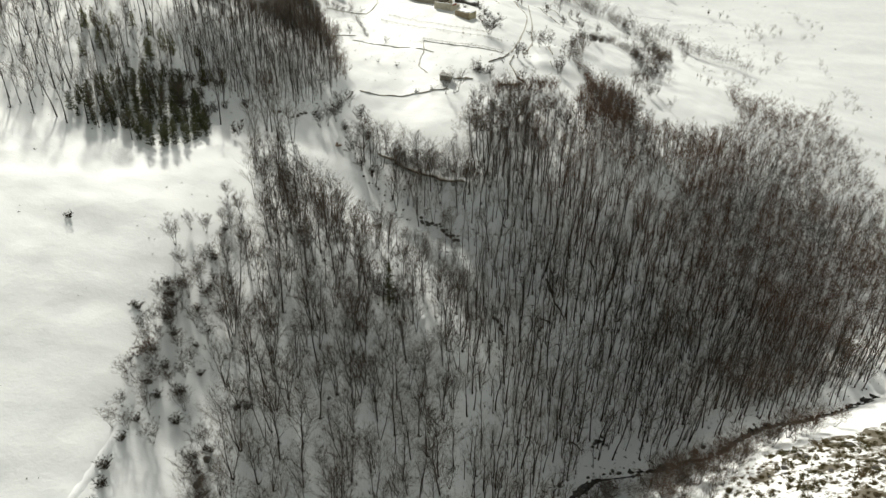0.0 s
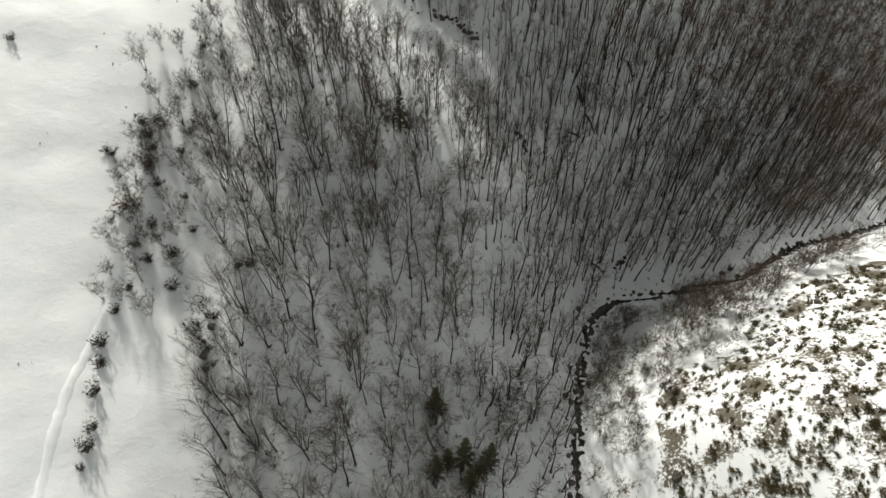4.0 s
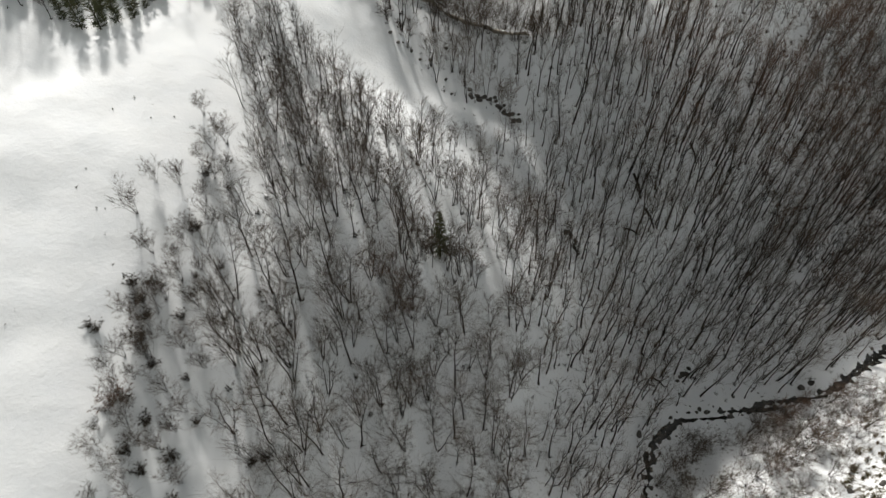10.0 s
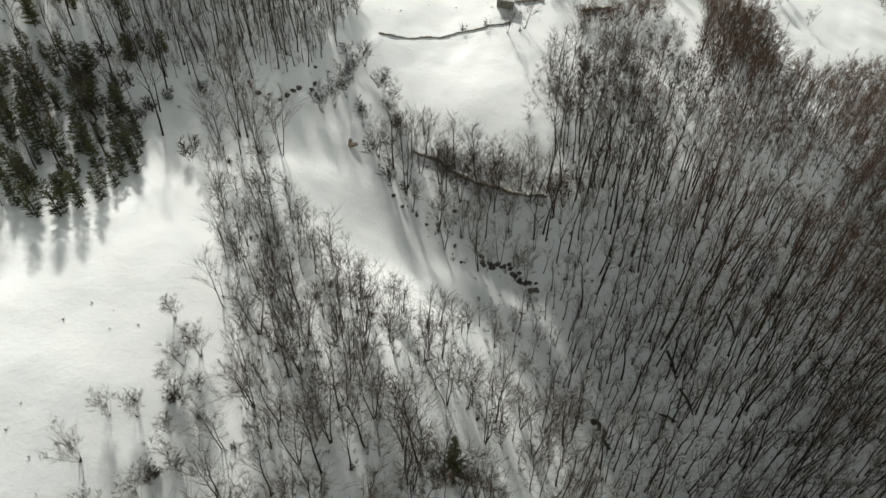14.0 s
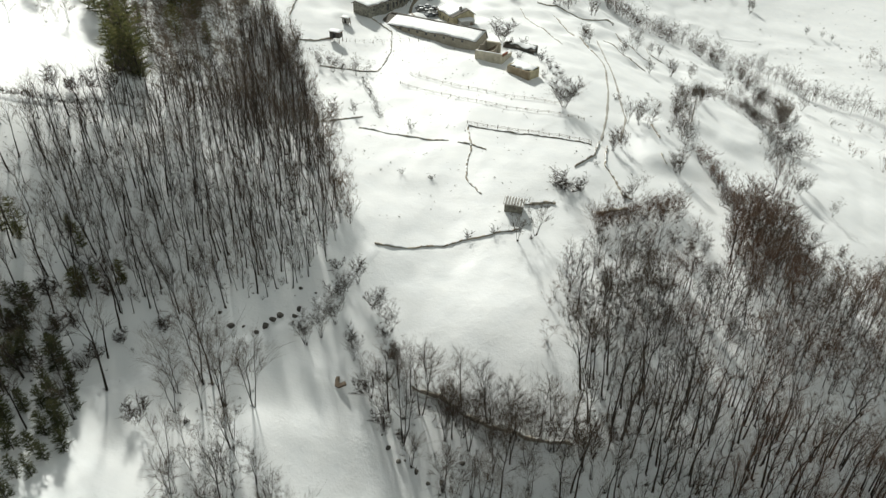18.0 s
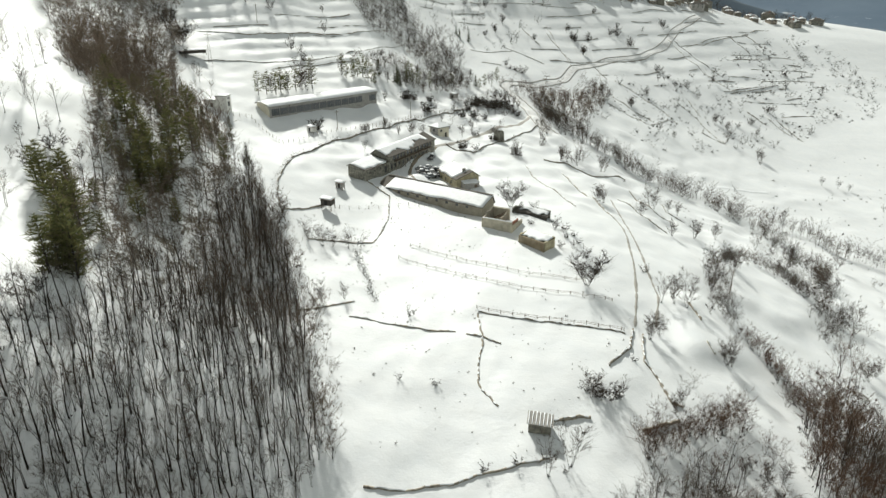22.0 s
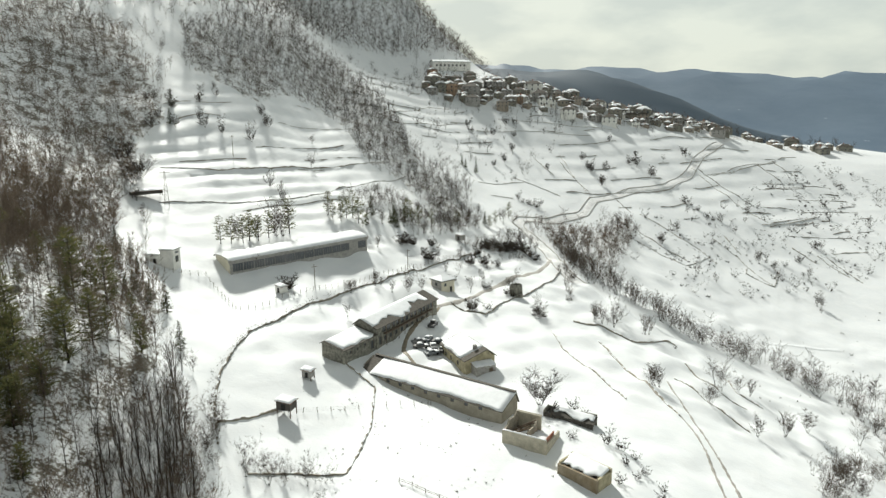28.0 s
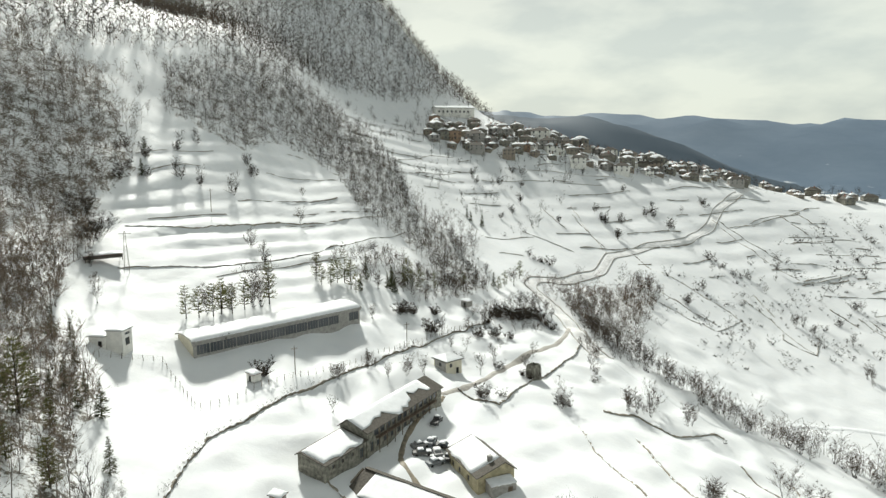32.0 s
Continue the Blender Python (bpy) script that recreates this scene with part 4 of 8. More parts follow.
plant("terrace_tree", OLD_KIT, TC, [(-118.9, 411.9), (-119.1, 417.2), (-128.1, 423.8)], "tall spreading leafless tree at the edge of the slope wood", "tree", "terrace trees", (1.1, 1.4))
plant("village_tree", DOME_KIT, TC, [(21.5, 641.9), (27.6, 644.2), (23, 608.6), (16.7, 587.4), (71.4, 604.6), (69.5, 606), (69, 619.6), (80.9, 608.1), (73.7, 586.7), (98.9, 622.1), (103.4, 621.9), (42.2, 591.4), (-3.6, 627.9), (-1.7, 618.9), (91.8, 649.9), (108, 607.2), (141.2, 646.2), (105.8, 635.1), (12, 624.1), (9.8, 577.6)], "round leafless tree on the plots below the village", "tree", "plot trees", (0.8, 1.3))
plant("gully_tree", HAZE_KIT, TC, [(-14.9, 512.8), (-12.4, 510.5), (-9.7, 522.7), (-16.5, 520.8), (-18, 528), (-7, 514)], "tall brown leafless tree in the gully", "tree", "gully trees", (1.0, 1.4))
plant("orchard_tree", OLD_KIT, TC, [(17.4, 281.6)], "tall old leafless tree at the corner of the terraces", "tree", "farm trees", (1.15, 1.2))
plant("ridge_tree", HAZE_KIT, TC, [(44.9, 261.4), (10.6, 242.0), (12.3, 241.4), (16.7, 242.8), (26.0, 241.2), (37.4, 227.1), (34.8, 229.6), (38.9, 224.8), (41.8, 229.7), (15.8, 218.4), (41.9, 233.5), (39.1, 230.5), (84.9, 276.5), (89.2, 278.8), (87.2, 286.1), (93.2, 301.6), (93.1, 269.3), (84.9, 248.2), (27.8, 264.3), (35.4, 281.7), (41, 280), (109.4, 341.2), (113, 338.7), (88.5, 305.1), (68.3, 317), (55.3, 300.4), (103.6, 310.2)], "round leafless grey tree on the snowy ridge", "tree", "ridge trees", (0.45, 0.8))
plant("ridge_tree", FAN_KIT, TC, [(8.5, 201.3), (17, 210.3), (20.7, 209.1), (11.4, 196.8), (23.5, 213.5), (27.9, 212.5), (39.8, 218.2), (21.8, 219.1), (27.1, 220.8)], "tall spreading leafless tree on the ridge side", "tree", "ridge trees", (0.85, 1.15))
plant("orchard_tree", HAZE_KIT, TC, [(37.2, 353.2), (50, 351.3), (57.2, 366), (78, 356.3), (67.1, 346.3), (35.4, 351.5), (45.9, 396.2), (32, 394.8), (38, 402.1), (30, 396.5), (57.4, 425.1), (149.5, 484.9), (154.8, 575), (143.8, 515.8), (139.9, 523.9), (139.9, 503), (103.9, 542.6), (73.7, 587.4), (65.6, 371.1), (69.1, 370.9), (43.8, 261.5), (27.7, 264), (39.5, 285.8), (42.9, 285), (114.5, 351.6), (128, 364.3), (86.1, 276.6), (4, 225.1), (0, 223)],
      "leafless spreading tree on the open snow slope", "tree", "slope trees", (0.75, 1.05))
plant("orchard_tree", HAZE_KIT, TC, [(70.7, 533.5), (75.1, 529.7), (78, 526), (66, 528), (90.4, 523)], "leafless tree of the dense group below the road", "tree", "slope trees", (0.9, 1.2))
plant("farm_tree", HAZE_KIT, TC, [(-45.1, 382.8), (-44.0, 385.0), (-38.9, 395.0), (-40.6, 420.0), (-28.2, 392.6), (11.1, 391.3), (-9.2, 386.2), (-51, 297), (-47.2, 296.7), (-44.7, 298), (-41, 299), (-43.1, 268.9), (-38.4, 271.7), (-68, 320), (-62, 302), (-19.9, 424.1), (-12.0, 434.3)],
      "small leafless tree beside the stone wall", "tree", "farm trees", (0.45, 0.8))
plant("hedge_bush", SHRUB_KIT, SC, [(-61.7, 376.3), (-28.5, 433.8), (-22.6, 425.6), (-20.9, 441.1), (-23.4, 266.5), (-18, 243.7), (-24.9, 244.4), (-40.5, 240.5), (15.8, 242), (21.4, 253.2), (54, 391), (-4.7, 225.4), (-10, 224.8), (3, 224), (106.1, 387.7)],
      "dark leafless bush on the snow", "bush", "bushes of the fields", (0.6, 1.15))
plant("meadow_bush", THORN_KIT, TC, [(-30.8, 207.3), (-33, 202.6), (-33.6, 197), (-26.7, 202), (-29.9, 190.8), (-26.6, 185.2), (-22.8, 192), (-24.1, 180), (-37.6, 191.2), (-35.5, 193.4), (-25, 196), (-24, 199)], "dark leafless bush beside the snowy track", "bush", "bushes by the track", (0.5, 0.9))
plant("terrace_bush", SHRUB_KIT, SC, [(120.5, 535.3), (90.4, 525), (162.7, 529.3), (164.5, 530.5), (193.4, 572.7), (207.2, 586.2), (177.8, 544.4), (180, 545.6), (70.2, 608.1), (72, 609), (101.8, 627.2), (104, 628.5), (110.5, 610.1), (146.1, 649.7), (143.4, 652.4), (187.8, 618.2), (244.7, 639.4), (120.2, 581.1), (122, 579), (123.5, 577.4), (125.1, 570.9), (127.5, 563.9), (216.1, 607.6), (152.5, 522.4), (134.7, 563.4), (213.8, 628.6), (45.3, 669.9), (-1.9, 666), (26.4, 631.4), (16.4, 594.9)],
      "dark bush on the village terraces", "bush", "bushes of the terraces", (1.4, 2.4))
plant("orchard_tree", HAZE_KIT, TC, [(58.6, 365.7), (56.9, 339.8), (66.5, 345.8), (94.1, 359.4), (96.9, 352.5), (114.8, 349), (88.6, 319.5), (87.6, 303.8), (38.4, 281.4), (30.7, 267.1), (44.1, 261.4), (28.4, 243.7), (151, 484), (160, 513), (34.7, 351.2), (47.5, 397), (29.4, 394.6), (36.2, 396.6), (48.2, 452.5)], "grey leafless tree on the open snow slope", "tree", "slope trees", (0.6, 0.95))
plant("slope_bush", FAR_HAZE_KIT, TC, [(30.2, 476.6), (39.6, 475.6), (63.9, 519.5), (72.8, 526.9), (49.3, 453.5), (90.3, 523.3), (121.4, 566.5), (149.1, 564.1), (139.6, 525.6), (145.0, 526.8), (146.3, 519.4), (186.0, 569.7), (204.9, 579.5), (181.7, 544.3), (157.2, 512.6), (148.1, 478.4), (169.1, 506.0), (59.9, 426.8), (34.3, 397.0), (29.7, 394.2), (39.7, 402.5), (28.9, 432.3), (25.2, 415.1), (11.6, 391.1), (122.6, 540.8), (138.5, 550.9), (71.6, 607.7), (81.6, 613.1), (67.2, 616.1), (74.1, 587.6), (97.8, 622.1), (109.2, 608.7), (140.8, 647.8), (141.4, 643.1), (123.2, 632.3), (105.7, 490.4), (100.2, 497.5), (104.8, 543.1)], "round leafless bush among the snowy plots", "bush", "bushes of the plots", (0.4, 0.8))
plant("wall_tree", HAZE_KIT, TC, [(-44.7, 382.2), (-46.1, 382.7), (-38.5, 390.8), (-37.0, 392.4), (-33.2, 388.0), (-28.7, 391.4), (-24.4, 394.9), (-17.1, 416.2), (-12.7, 416.9), (-5.3, 421.2), (-2.1, 423.5), (-9.0, 404.4), (-4.8, 412.0), (25.7, 417), (25.9, 443), (28.9, 430), (7.9, 422)], "small leafless tree beside the farm wall", "tree", "farm trees", (0.4, 0.75))
plant("farm_thorn", THORN_KIT, TC, [(-8.6, 385.7), (11.1, 388.6), (4.3, 407.2), (-43.7, 367.5), (171.7, 460.3), (178.5, 457.6), (182.4, 454.6), (89.5, 523.7), (117, 565.4)], "dark round leafless bush on the snow", "bush", "bushes of the farm", (0.4, 0.6))
plant("thicket", SHRUB_KIT, SC, [(19.2, 532), (21.5, 530.5), (23.9, 529), (26, 529.5), (28, 528), (29.6, 528.6), (24.5, 531)], "dark evergreen-looking thicket on the open snow", "bush", "thicket by the road", (1.6, 2.3))
plant("yard_bush", SHRUB_KIT, SC, [(14.5, 313), (17, 311.5), (19, 309), (16.5, 306.5), (19.5, 304), (21.5, 300), (17.5, 302), (20, 296.5), (22.5, 293.5), (19.5, 291), (14, 300.5), (8, 314.5), (10.5, 327), (13, 326)], "dense leafless bush among the farm ruins", "bush", "bushes of the ruins", (0.8, 1.5))
plant("yard_bush", SHRUB_KIT, SC, [(11.5, 389.3), (12.8, 390.2), (10.6, 390.6), (-3.8, 409.9), (-3.3, 410.6), (-4.3, 390.9), (24.2, 410.8), (30.8, 438.5), (-9.5, 414.0), (-14.7, 411.6), (35.6, 297.5), (12.1, 242.4), (10.2, 243.3), (14, 241.7), (11.3, 244.6), (15.6, 243)], "dense leafless bush beside the field wall", "bush", "bushes of the farm", (1.3, 2.1))
plant("spruce_tree", SPRUCE_KIT, TC, [(-1.2, 557.4), (-6.8, 560.2), (-8.5, 563), (-129.0, 472.8), (-125.4, 460.9), (-88.3, 348.8), (-91.4, 347.3), (-85.7, 341.5), (-95.6, 359.0), (-103.3, 364.5), (-73, 327.2), (-81.5, 341.6), (-90.5, 341.4), (-100.7, 366.9), (-35.9, 445.2), (-33.4, 453.9), (-37.2, 450.0)],
      "dark green spruce standing in snow", "tree", "conifers", (0.4, 0.66))
plant("pine_tree", TALL_PINE_KIT, TC, [(-85.6, 393.2), (-83.1, 395.5), (-80.2, 397.9), (-78.8, 400.2), (-76.4, 401.8), (-79.6, 403.2), (-74.0, 405.0), (-68.8, 411.3)],
      "tall sparse dark green pine close behind the long barn", "tree", "pines behind the barn", (0.75, 1.05))
plant("barn_tree", HAZE_KIT, TC, [(-72.2, 407.2), (-70.4, 408.9), (-71.2, 411.4), (-77.6, 404.0), (-82.2, 399.0), (-73.4, 409.3)], "tall leafless tree among the pines behind the barn", "tree", "trees behind the barn", (1.1, 1.4))
plant("pine_tree", TALL_PINE_KIT, TC, [(-47.3, 434.2), (-49.0, 435.3), (-30.6, 456.8), (-27.9, 456.7), (-32.3, 457.9), (-23.0, 460.3), (-12.4, 473.9), (1.7, 483.1), (4.5, 487.8), (-53.6, 436.8), (-55.2, 433.9), (-58.2, 434.1), (11.7, 500.4), (-51.7, 439.6), (-56.5, 441.2), (-60.3, 437.4)],
      "dark green pine in the thicket above the barn", "tree", "pines above the barn", (0.6, 0.95))
plant("spruce_tree", SPRUCE_KIT, TC, [(-38.5, 447.5), (-37.5, 450.8), (-45.5, 445.6), (-0.1, 484.9), (-46.2, 437.0)], "dark green spruce in the thicket above the barn", "tree", "pines above the barn", (0.5, 0.7))
plant("thicket_tree", HAZE_KIT, TC, [(-44.5, 444.9), (-41.1, 441.9), (-35.4, 448.4), (-33.4, 449.5), (-25.3, 464.9), (-19.7, 463.2), (-17.5, 475.1), (-9.4, 473.3), (-6.7, 482.8), (-3.3, 477.9), (8.3, 489.8), (-60.6, 436.6), (-47.3, 442.8), (7.5, 495.4), (-44.1, 452.1), (-10.2, 489.9), (-2.5, 496.5), (-19.9, 481.2), (-28.9, 470.5)],
      "grey leafless tree between the pines above the barn", "tree", "trees above the barn", (0.7, 1.1))
plant("lane_tree", HAZE_KIT, TC, [(9.3, 473.6), (11.5, 472.0), (13.6, 469.3), (15.9, 469.4), (17.5, 464.2), (19.4, 461.0), (-5.9, 445.6), (5.1, 465.0), (8.3, 462.5), (12.8, 462.5), (28.1, 440.2), (27.8, 432.8), (24.9, 419.8), (31.7, 442.5), (33.7, 485.9), (40.4, 488.9), (46.1, 486.6), (42.5, 480.8), (35.9, 447.7), (40.5, 449.2)],
      "grey leafless tree beside the bend of the lane", "tree", "trees of the lane", (0.65, 1.0))
plant("lane_bush", DENSE_KIT, SC, [(-2.8, 452.5), (0.0, 455.7), (2.7, 456.2), (5.6, 456.5), (8.3, 460.5), (10.9, 462.8), (2.6, 460.7), (12.8, 459.5), (14.6, 458.3), (16.5, 455.9), (18.4, 453.1), (-5.0, 443.9), (-0.7, 451.9), (-3.4, 432.9), (1.7, 433.3), (10.1, 458.0), (7.6, 455.1), (4.0, 453.0)],
      "dense brown leafless bush in the bend of the lane", "bush", "bushes of the lane", (1.3, 1.9))
plant("round_bush", DENSE_KIT, SC, [(-61.8, 376.8), (-31.2, 431.4), (-33.2, 430.2), (-29.4, 432.6), (-22.5, 438.2), (-23.7, 423.3), (-21.9, 424.2), (-8.6, 429.5), (-74.4, 384.2), (-9.0, 389.9)],
      "dense dark round bush on the snow", "bush", "round bushes of the farm", (1.4, 2.0))
plant("spruce_tree", SPRUCE_KIT, TC, [(-12.0, 125.5), (-3.8, 74.5), (-1.5, 66), (1.5, 67.5), (4.5, 66.5), (6.2, 68.5), (-3.5, 64), (2.5, 63.5)], "dark green spruce among leafless beeches", "tree", "conifers of the ravine", (0.75, 1.0))
DARK_PINE_KIT = tree_kit(PINES, (BARK, NEEDLE), ("trunk", "crown"))
cx, cy = strew([(-90, 152), (-66, 147), (-60, 156), (-62, 172), (-70, 182), (-84, 180)], 2.6)
plant("pine_tree", DARK_PINE_KIT, TC, list(zip(cx, cy)), "dark scrubby pine of the dense clump above the snowfield", "tree", "pine clump", (0.26, 0.46))
plant("pine_tree", PINE_KIT, TC, [(-94.2, 263.7), (-92.3, 261.8), (-90.3, 263.8), (-88.6, 262.3), (-85.9, 251.8), (-84.1, 251), (-81.6, 251.1), (-78.4, 234.2), (-75.4, 236.8), (-78.5, 240.5), (-99.9, 310.8), (-95, 304.5), (-91.4, 301.7), (-87, 296.3), (-83.4, 289), (-83.1, 280.4), (-86.2, 307.2), (-81.8, 301.6), (-80.2, 291.3), (-94.7, 328), (-103.8, 331.9), (-115.7, 345.6), (-89.3, 330.6), (-102.1, 339.7), (-79.2, 283.7)], "tall dense green pine of the strip wood", "tree", "pines of the strip wood", (0.7, 1.0))
plant("pine_tree", PINE_KIT, TC, [(-96.4, 265.2), (-78.5, 237.6), (-76.3, 238.4), (-84.2, 249.3), (-86, 266), (-88.6, 292), (-80.7, 280), (-84.2, 285), (-83.5, 293.5), (-80.4, 291.4), (-81.7, 309.7), (-75.6, 315.4)],
      "dark green pine at the edge of the strip wood", "tree", "pines of the strip wood", (0.5, 0.78))
plant("pine_tree", PINE_KIT, TC, [(-86, 257), (-79, 240), (-88, 284), (-82, 272), (-78.7, 268), (-79.4, 282.3), (-93, 289), (-88.7, 297), (-74.1, 275), (-86.2, 303), (-82.1, 316), (-96, 300), (-104, 312), (-98, 316), (-110, 328), (-92, 330), (-111.8, 333.4), (-97.1, 330.5), (-105.0, 340.9), (-118.1, 351.3), (-91.5, 338.1), (-84, 330), (-90, 318), (-80, 255)],
      "olive-green pine among the leafless trees", "tree", "pines of the strip wood", (0.42, 0.7))
cx, cy = strew([(-60, 186), (-68, 194), (-86, 197), (-98, 190), (-96, 160), (-86, 182), (-70, 184)], 4.6, None, 0.7)
plant("pine_tree", PINE_KIT, TC, list(zip(cx, cy)), "dark scrubby pine above the snowfield", "tree", "pines of the west wood", (0.3, 0.5))
RUST_FAN_KIT = tree_kit(FAN_TREES, (BARK, RUST), ("trunk", "crown"))
cx, cy = strew(BANK, 4.6, lambda x, y: y > 72)
plant("bank_tree", FAN_KIT, TC, list(zip(cx, cy)), "leafless spreading tree on the stream bank", "tree", "trees of the stream bank", (0.75, 1.15))
plant("bank_tree", RUST_FAN_KIT, TC, [(43.5, 86), (60, 114), (57, 112.5), (64, 117), (70, 117.5), (76, 118), (83, 120), (89, 122), (96, 124.5), (103, 127), (51.7, 101), (44.6, 95), (61.5, 107), (68, 110), (-18.2, 115.1), (-20.5, 116.5), (-16.5, 113)], "rust-brown leafless spreading tree", "tree", "rusty trees of the ravine", (0.8, 1.1))
plant("dark_bush", THORN_KIT, TC, [(9.7, 78), (12.5, 84), (11, 81.5), (8, 80.5), (13.5, 87), (10.2, 75), (-15, 126), (-13.5, 124.5), (-14.5, 123), (-30, 60), (-27.5, 58.5), (-32, 66), (-39.5, 74), (-38.5, 71), (-39, 78), (32, 156), (9, 142), (14.5, 146)], "dense dark leafless bush in the ravine", "bush", "dark bushes of the ravine", (0.5, 0.85))
plant("edge_tree", FAN_KIT, TC, [(-49.4, 137), (-46.5, 122), (-50.2, 123.2), (-53, 122.5), (-54.4, 117), (-51.7, 112), (-52, 102.5), (-52.2, 93), (-52.9, 85), (-49.7, 83), (-52.3, 76.5), (-50.2, 77), (-44.4, 92), (-46.6, 87), (-43.6, 83.5), (-48, 114), (-46, 100), (-47, 94), (-45, 106), (-44.5, 128), (-45.5, 133), (-48, 128), (-49, 106), (-49.5, 98), (-50.5, 89), (-47.5, 109)], "leafless spreading tree at the edge of the snowfield", "tree", "field edge trees", (0.5, 0.8))
plant("edge_tree", HAZE_KIT, TC, [(-50.8, 95), (-50.2, 98.2), (-50, 101), (-49.7, 104), (-49.4, 106.6), (-48.6, 112.2), (-47.4, 116), (-50.4, 91.5), (-49, 87), (-48.2, 80.6), (-46.2, 76), (-45.2, 89.4), (-44.8, 101.2), (-45.4, 111), (-46.2, 119.4), (-46, 126), (-47, 131)], "hazy leafless bush tree at the edge of the snowfield", "tree", "field edge trees", (0.5, 0.8))
plant("edge_thorn", THORN_KIT, TC, [(-53.4, 95.5), (-52.4, 97.5), (-51.6, 99.5), (-53.2, 88), (-52.2, 80.5), (-51.6, 104.8), (-50.6, 107), (-39, 73), (-38.6, 77), (-37.6, 69), (-36.8, 66.2), (-44.6, 118), (-43.6, 124), (-43, 98), (-42.5, 104)], "dense dark thorn bush at the edge of the snowfield", "bush", "field edge thorns", (0.35, 0.6))
plant("arc_tree", FAN_KIT, TC, [(-14.6, 186.2), (-12.9, 184.4), (-11.6, 182.6), (-9.6, 184.2), (-7.3, 181.2), (-5.0, 181.8), (-2.6, 182.6), (0.5, 182.2), (2.4, 181.2), (5.2, 180.2), (7.4, 179.6), (9.4, 179.8), (13.3, 179.6)], "leafless fan-shaped tree along the meadow bank", "tree", "trees of the meadow bank", (0.95, 1.15))
plant("edge_bush", DENSE_KIT, SC, [(-53, 107), (-52, 105), (-51, 103), (-51, 100), (-49, 97), (-48.5, 90), (-50, 86), (-49.6, 79), (-50.4, 75), (-51, 70), (-50.3, 67), (-50.1, 63), (-49.3, 58.4), (-49.2, 56), (-49.4, 53.3), (-48, 84), (-36.2, 87.2), (-34.5, 88), (-40, 76), (-38, 78), (-38, 72.5), (-37, 70.5), (-47, 104), (-45, 96), (-43, 112), (-46, 110), (-47, 126), (-47, 117), (-56, 100.2), (-57, 100.4), (-73.8, 115.8), (-45, 86), (-44, 81), (-43, 91)], "dark bush at the edge of the snowfield", "bush", "field edge bushes", (0.5, 0.9))
plant("path_bush", DOME_KIT, TC, [(-83, 219.5), (-80.7, 220.4), (-78.1, 223.8), (-79.8, 221.1), (-76.4, 226.5), (-107.3, 262.7), (-104.8, 265.5), (-100.7, 271.6), (-101, 279.8), (-99.9, 283), (-95.5, 281.1), (-88.1, 286.2), (-95.5, 289.2)], "leafless round bush tree above the knoll path", "bush", "bushes of the knoll path", (0.6, 0.95))
plant("west_bush", DOME_KIT, TC, [(-71.2, 183.8), (-67.5, 181.0), (-63.4, 177.5), (-61.7, 181.2), (-55.6, 168.8), (-68.1, 171.6), (-64.0, 169.9), (-57.1, 185.1), (-68.2, 188.6), (-65.1, 187.1), (-72.4, 176.1), (-68.3, 178.3), (-72.5, 181.6), (-64.0, 174.7)], "dark brown leafless bush above the snowfield track", "bush", "bushes of the west wood", (0.55, 0.95))
plant("track_bush", DOME_KIT, TC, [(-34.0, 202.2), (-30.6, 194.2), (-27.5, 202.6), (-27.9, 185.1), (-23.5, 193.3), (-34.7, 208.4), (-24.6, 188.5), (-25.0, 181.4), (-21.4, 180.1)], "round dark leafless bush beside the snowy track", "bush", "bushes by the track", (0.5, 0.85))
plant("red_bush", RED_SHRUB_KIT, SC, [(-52.4, 91.8), (-53.2, 90.6), (-51.4, 92.8)], "reddish-brown bush on the snow", "bush", "", (1.2, 1.5))


def along(line, gap, off=0.0, jitter=0.3):
    """Points every gap metres along a broken line."""
    out, rest = [], 0.0
    for (ax, ay), (bx, by) in zip(line[:-1], line[1:]):
        d = math.hypot(bx - ax, by - ay)
        s = rest
        while s < d:
            j = rng.normal(0, jitter)
            out.append((ax + (bx - ax) * s / d - (by - ay) / d * (off + j), ay + (by - ay) * s / d + (bx - ax) / d * (off + j)))
            s += gap
        rest = s - d
    return out


